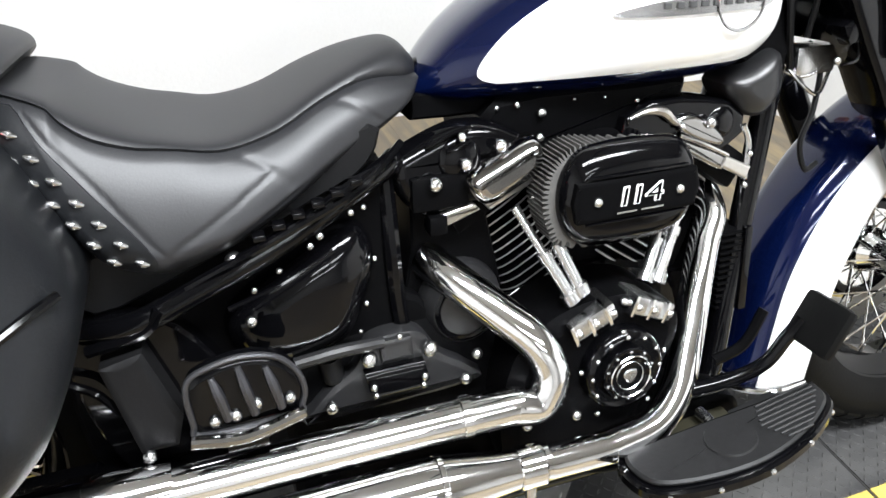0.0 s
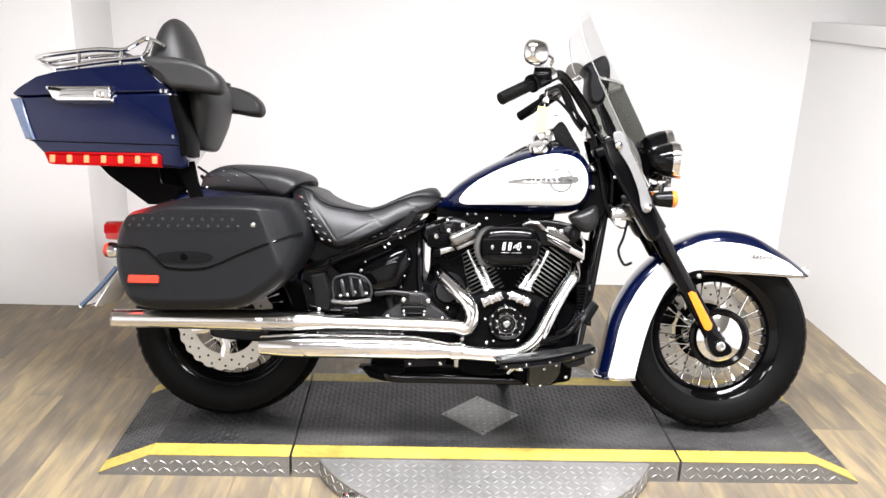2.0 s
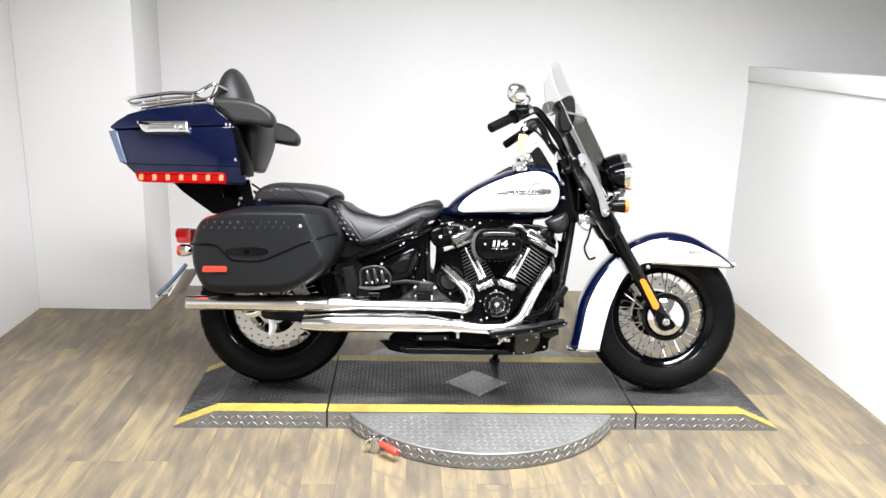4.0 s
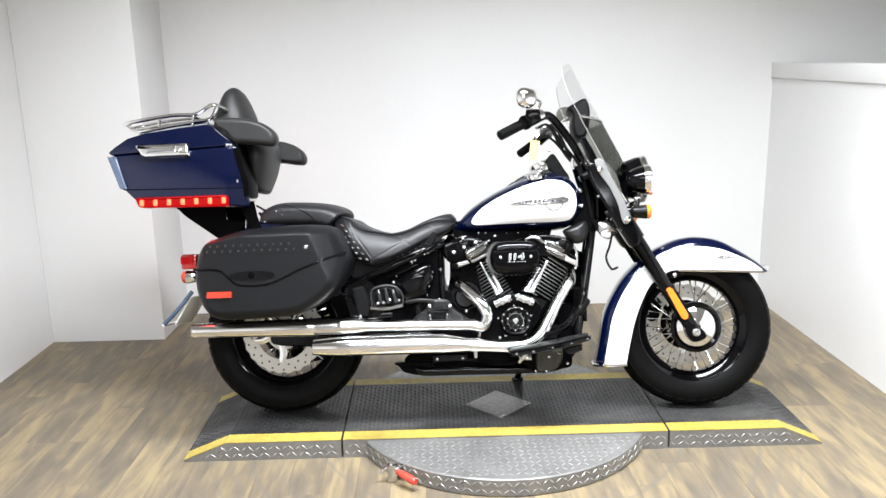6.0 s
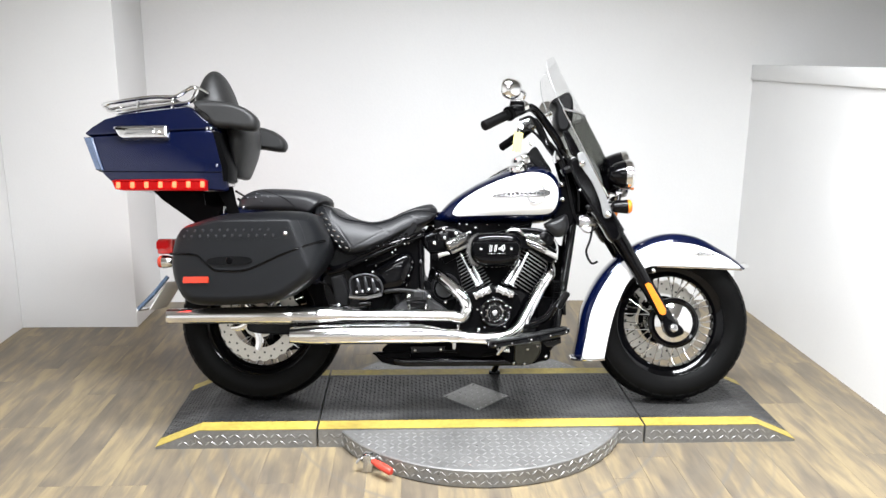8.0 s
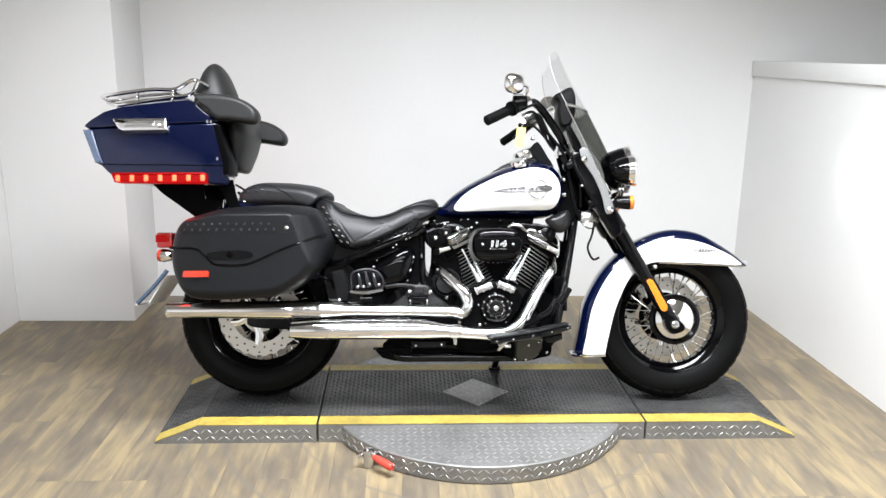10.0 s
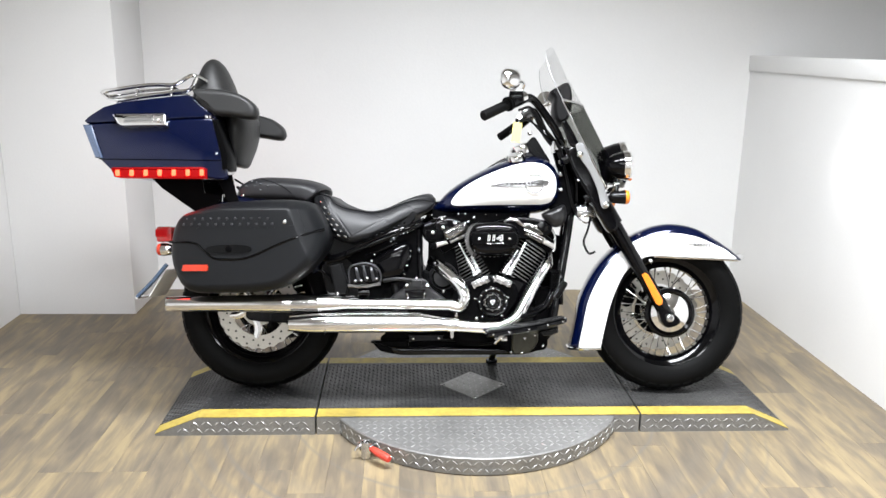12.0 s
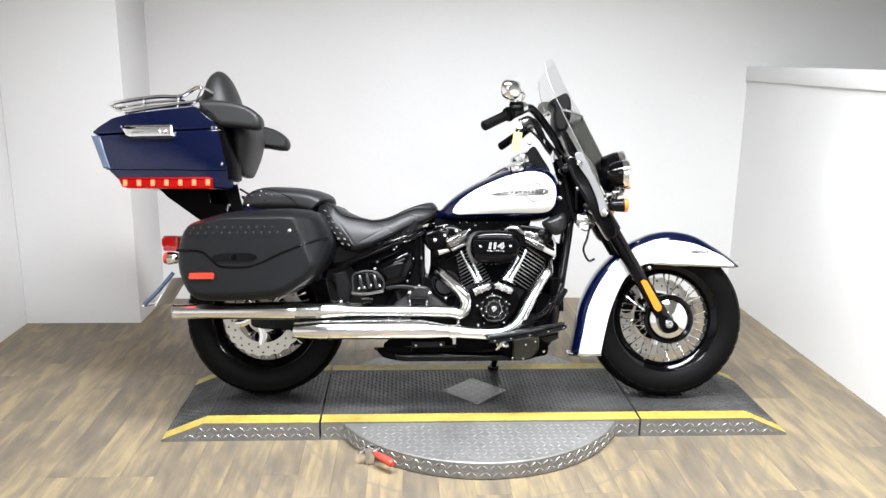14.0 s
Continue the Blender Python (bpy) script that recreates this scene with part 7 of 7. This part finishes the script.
# extra cables and hoses at the steering head
for pts, r, mat in (([(1.030, -0.33, 1.075), (1.08, -0.22, 1.10), (1.14, -0.15, 1.03), (1.20, -0.11, 0.96), (1.225, -0.10, 0.86), (1.245, -0.09, 0.76), (1.27, -0.07, 0.70)], 0.0055, black_plastic),
                    ([(1.05, -0.31, 1.11), (1.10, -0.20, 1.13), (1.17, -0.14, 1.03), (1.225, -0.12, 0.95), (1.262, -0.12, 0.84), (1.268, -0.10, 0.75)], 0.0045, black_plastic),
                    ([(1.02, 0.33, 1.08), (1.09, 0.20, 1.12), (1.18, 0.12, 1.01), (1.24, 0.08, 0.90), (1.26, 0.06, 0.78)], 0.0055, black_plastic),
                    ([(1.285, -0.06, 0.720), (1.325, -0.07, 0.705), (1.315, -0.08, 0.640), (1.298, -0.08, 0.590), (1.318, -0.075, 0.545), (1.345, -0.07, 0.550)], 0.0045, black_plastic),
                    ([(1.255, -0.05, 0.705), (1.29, -0.08, 0.690), (1.335, -0.08, 0.715), (1.31, -0.06, 0.735)], 0.003, steel),
                    ([(1.26, -0.06, 0.715), (1.28, -0.09, 0.680), (1.31, -0.09, 0.665), (1.345, -0.07, 0.69)], 0.003, steel)):
    part("control_cable", tube(bmesh.new(), pts, r, 8), mat, bike, "control cable")
part("cable_guide", box(bmesh.new(), 1.270, 1.345, -0.085, -0.045, 0.690, 0.735, 0.012), steel, bike, "steel cable guide")
for x, z, r in ((1.203, 0.857, 0.012), (1.205, 0.797, 0.011), (1.267, 0.829, 0.007), (1.215, 0.900, 0.008), (1.275, 0.725, 0.007)):
    bolt(x, -0.155 if z > 0.9 or x > 1.26 else -0.10, z, r)
part("riser_clamp", box(bmesh.new(), 1.180, 1.235, -0.075, 0.075, 0.955, 1.005, 0.012), chrome, bike, "chrome handlebar clamp")
part("neck_cover", slab(bmesh.new(), outline2([(1.165, 0.745), (1.195, 0.86), (1.23, 0.88), (1.265, 0.80), (1.25, 0.70), (1.215, 0.695), (1.165, 0.718)], 3), [(-0.085, 0.01), (-0.075, 0), (0.075, 0), (0.085, 0.01)]), black_satin, bike, "black steering neck cover")
part("horn_cover", slab(bmesh.new(), outline2([(1.130, 0.700), (1.175, 0.722), (1.216, 0.738), (1.228, 0.705), (1.222, 0.672), (1.197, 0.650), (1.165, 0.656)], 5), [(-0.124, 0.030), (-0.122, 0.022), (-0.116, 0.010), (-0.106, 0.002), (-0.095, 0), (-0.05, 0)], draw_in=inset), case_grey, bike, "dark plastic cover")

# dash console on the tank
CON = smooth_table([(0.775, 0.800, 0.812, 0.025), (0.866, 0.845, 0.862, 0.034), (0.941, 0.880, 0.912, 0.042), (1.02, 0.900, 0.950, 0.048), (1.09, 0.910, 0.972, 0.050), (1.125, 0.905, 0.965, 0.046), (1.16, 0.880, 0.930, 0.036)], 4)
console = part("dash_console", loft(bmesh.new(), [oval_ring(x, z0, z1, w, 3, 28) for x, z0, z1, w in CON]), black_gloss, tank, "gloss black tank console")
part("instrument", lathe(bmesh.new(), [(0.0001, 0.024), (0.046, 0.022), (0.054, 0.016), (0.056, 0.0), (0.050, -0.02)], (1.060, 0, 0.966), (-0.35, 0, 0.94), 36), chrome, tank, "chrome instrument bezel")
part("filler_cap", lathe(bmesh.new(), [(0.0001, 0.024), (0.030, 0.022), (0.036, 0.014), (0.037, 0.0)], (1.03, -0.10, 0.917), (-0.15, -0.35, 0.92), 28), chrome, tank, "chrome filler cap")
part("dash_visor", slab(bmesh.new(), outline2([(1.070, 0.975), (1.082, 1.000), (1.098, 1.012), (1.112, 1.004), (1.140, 0.958), (1.166, 0.915), (1.150, 0.905), (1.10, 0.935)], 3), [(-0.055, 0.006), (-0.05, 0), (0.05, 0), (0.055, 0.006)]), black_plastic, tank, "black dash hood")
for k in range(5):
    x = 0.90 + 0.045 * k
    z0, z1, w = interp(CON, x)
    part("console_stud", dome(bmesh.new(), (x, -w * 0.8, z1 - 0.006), 0.006, (0, -0.5, 0.85), 0.004, 8, 2), chrome, tank)
# side emblem: bar with a ring behind, no lettering
EMB = outline2([(0.922, 0.810), (0.97, 0.821), (1.03, 0.826), (1.10, 0.830), (1.142, 0.830), (1.152, 0.820), (1.135, 0.808), (1.06, 0.806), (0.97, 0.806)], 4)
emb = part("tank_emblem", patch(bmesh.new(), EMB, lambda x, z: tank_y(x, z) - 0.002, 4, 0.004), emblem_silver, tank, "brushed metal tank emblem")
part("emblem_ring", tube(bmesh.new(), [(1.094 + 0.036 * math.cos(a), tank_y(1.094 + 0.036 * math.cos(a), 0.818 + 0.036 * math.sin(a)) - 0.007, 0.818 + 0.036 * math.sin(a)) for a in (2 * math.pi * i / 28 for i in range(29))], 0.0022, 6, smooth=False), emblem_silver, tank)
for k in range(9):
    x = 0.985 + 0.0165 * k
    part("emblem_bar", box(bmesh.new(), x, x + 0.010, tank_y(x, 0.817) - 0.0085, tank_y(x, 0.817) - 0.004, 0.8140, 0.8215, 0.001), emblem_dark, emb)
part("fender_script", box(bmesh.new(), 1.712, 1.76, -0.0935, -0.0885, 0.5795, 0.5815), emblem_silver, fender, "thin metal script line")
for k in range(6):
    part("script_bar", box(bmesh.new(), 1.742 + 0.0115 * k, 1.750 + 0.0115 * k, -0.0938, -0.0870, 0.572 - 0.001 * (k % 2), 0.584 - 0.0012 * k, 0.001), emblem_silver, fender)

# ---- small things ----
tag_m = BIKE @ SIT @ Matrix.Translation((1.018, -0.345, 0.990)) @ Matrix.Rotation(radians(8), 4, "Y")
tag = thing("price_tag", "pale yellow paper tag hanging from the handlebar", "tag")
part("card", box(bmesh.new(), -0.0165, 0.0165, -0.0008, 0.0008, -0.034, 0.038, 0.0, tag_m), tag_paper, tag)
part("string", tube(bmesh.new(), [tag_m @ Vector(p) for p in ((0, 0, 0.036), (0.004, 0.002, 0.058), (0.002, 0, 0.085))], 0.0010, 6), white_gloss, tag)
pin = thing("locking_pin", "steel turntable locking pin with red rubber handle", "locking pin")
part("handle", tube(bmesh.new(), [(-0.395, -0.478, 0.050), (-0.375, -0.497, 0.047), (-0.338, -0.528, 0.040), (-0.330, -0.535, 0.039)], [0.009, 0.013, 0.014, 0.010], 14, 3), red_rubber, pin, "red rubber grip")
part("shank", tube(bmesh.new(), [(-0.355, -0.400, 0.055), (-0.385, -0.455, 0.054), (-0.402, -0.472, 0.051)], 0.007, 10), steel, pin)
part("bracket", box(bmesh.new(), -0.43, -0.395, -0.470, -0.440, 0.002, 0.066, 0.004), steel, pin)
part("lever", tube(bmesh.new(), [(-0.415, -0.455, 0.066), (-0.44, -0.462, 0.050), (-0.452, -0.466, 0.036)], 0.005, 8), steel, pin)

# ---- floor planks ----
PLANK_W, PLANK_L = 0.122, 0.91
slab_bm = box(bmesh.new(), -2.455, 3.6, -7.0, 1.70, -0.12, -0.004)
floor = setting("floor", slab_bm, plank_joint, "light oak vinyl plank floor", "floor")


def plank_mesh(length):
    bm = bmesh.new()
    g = 0.0002
    box(bm, g, PLANK_W - g, g, length - g, -0.004, 0.0, 0.0004)
    me = bpy.data.meshes.new("plank")
    bm.to_mesh(me)
    bm.free()
    me.materials.append(vinyl_plank)
    return me


PLANKS = {}
rng = random.Random(4)
for i in range(int(5.0 / PLANK_W) + 1):
    x = -2.37 + i * PLANK_W
    y = -6.9 - rng.choice((0.0, 0.15, 0.31, 0.46, 0.61, 0.76))
    while y < 1.56:
        a, b = max(y, -6.95), min(y + PLANK_L, 1.56)
        ln = round(b - a, 2)
        if ln > 0.05:
            if ln not in PLANKS:
                PLANKS[ln] = plank_mesh(ln)
            ob = new("plank", PLANKS[ln])
            ob.location = (x, a, 0)
            ob.parent = floor
        y += PLANK_L
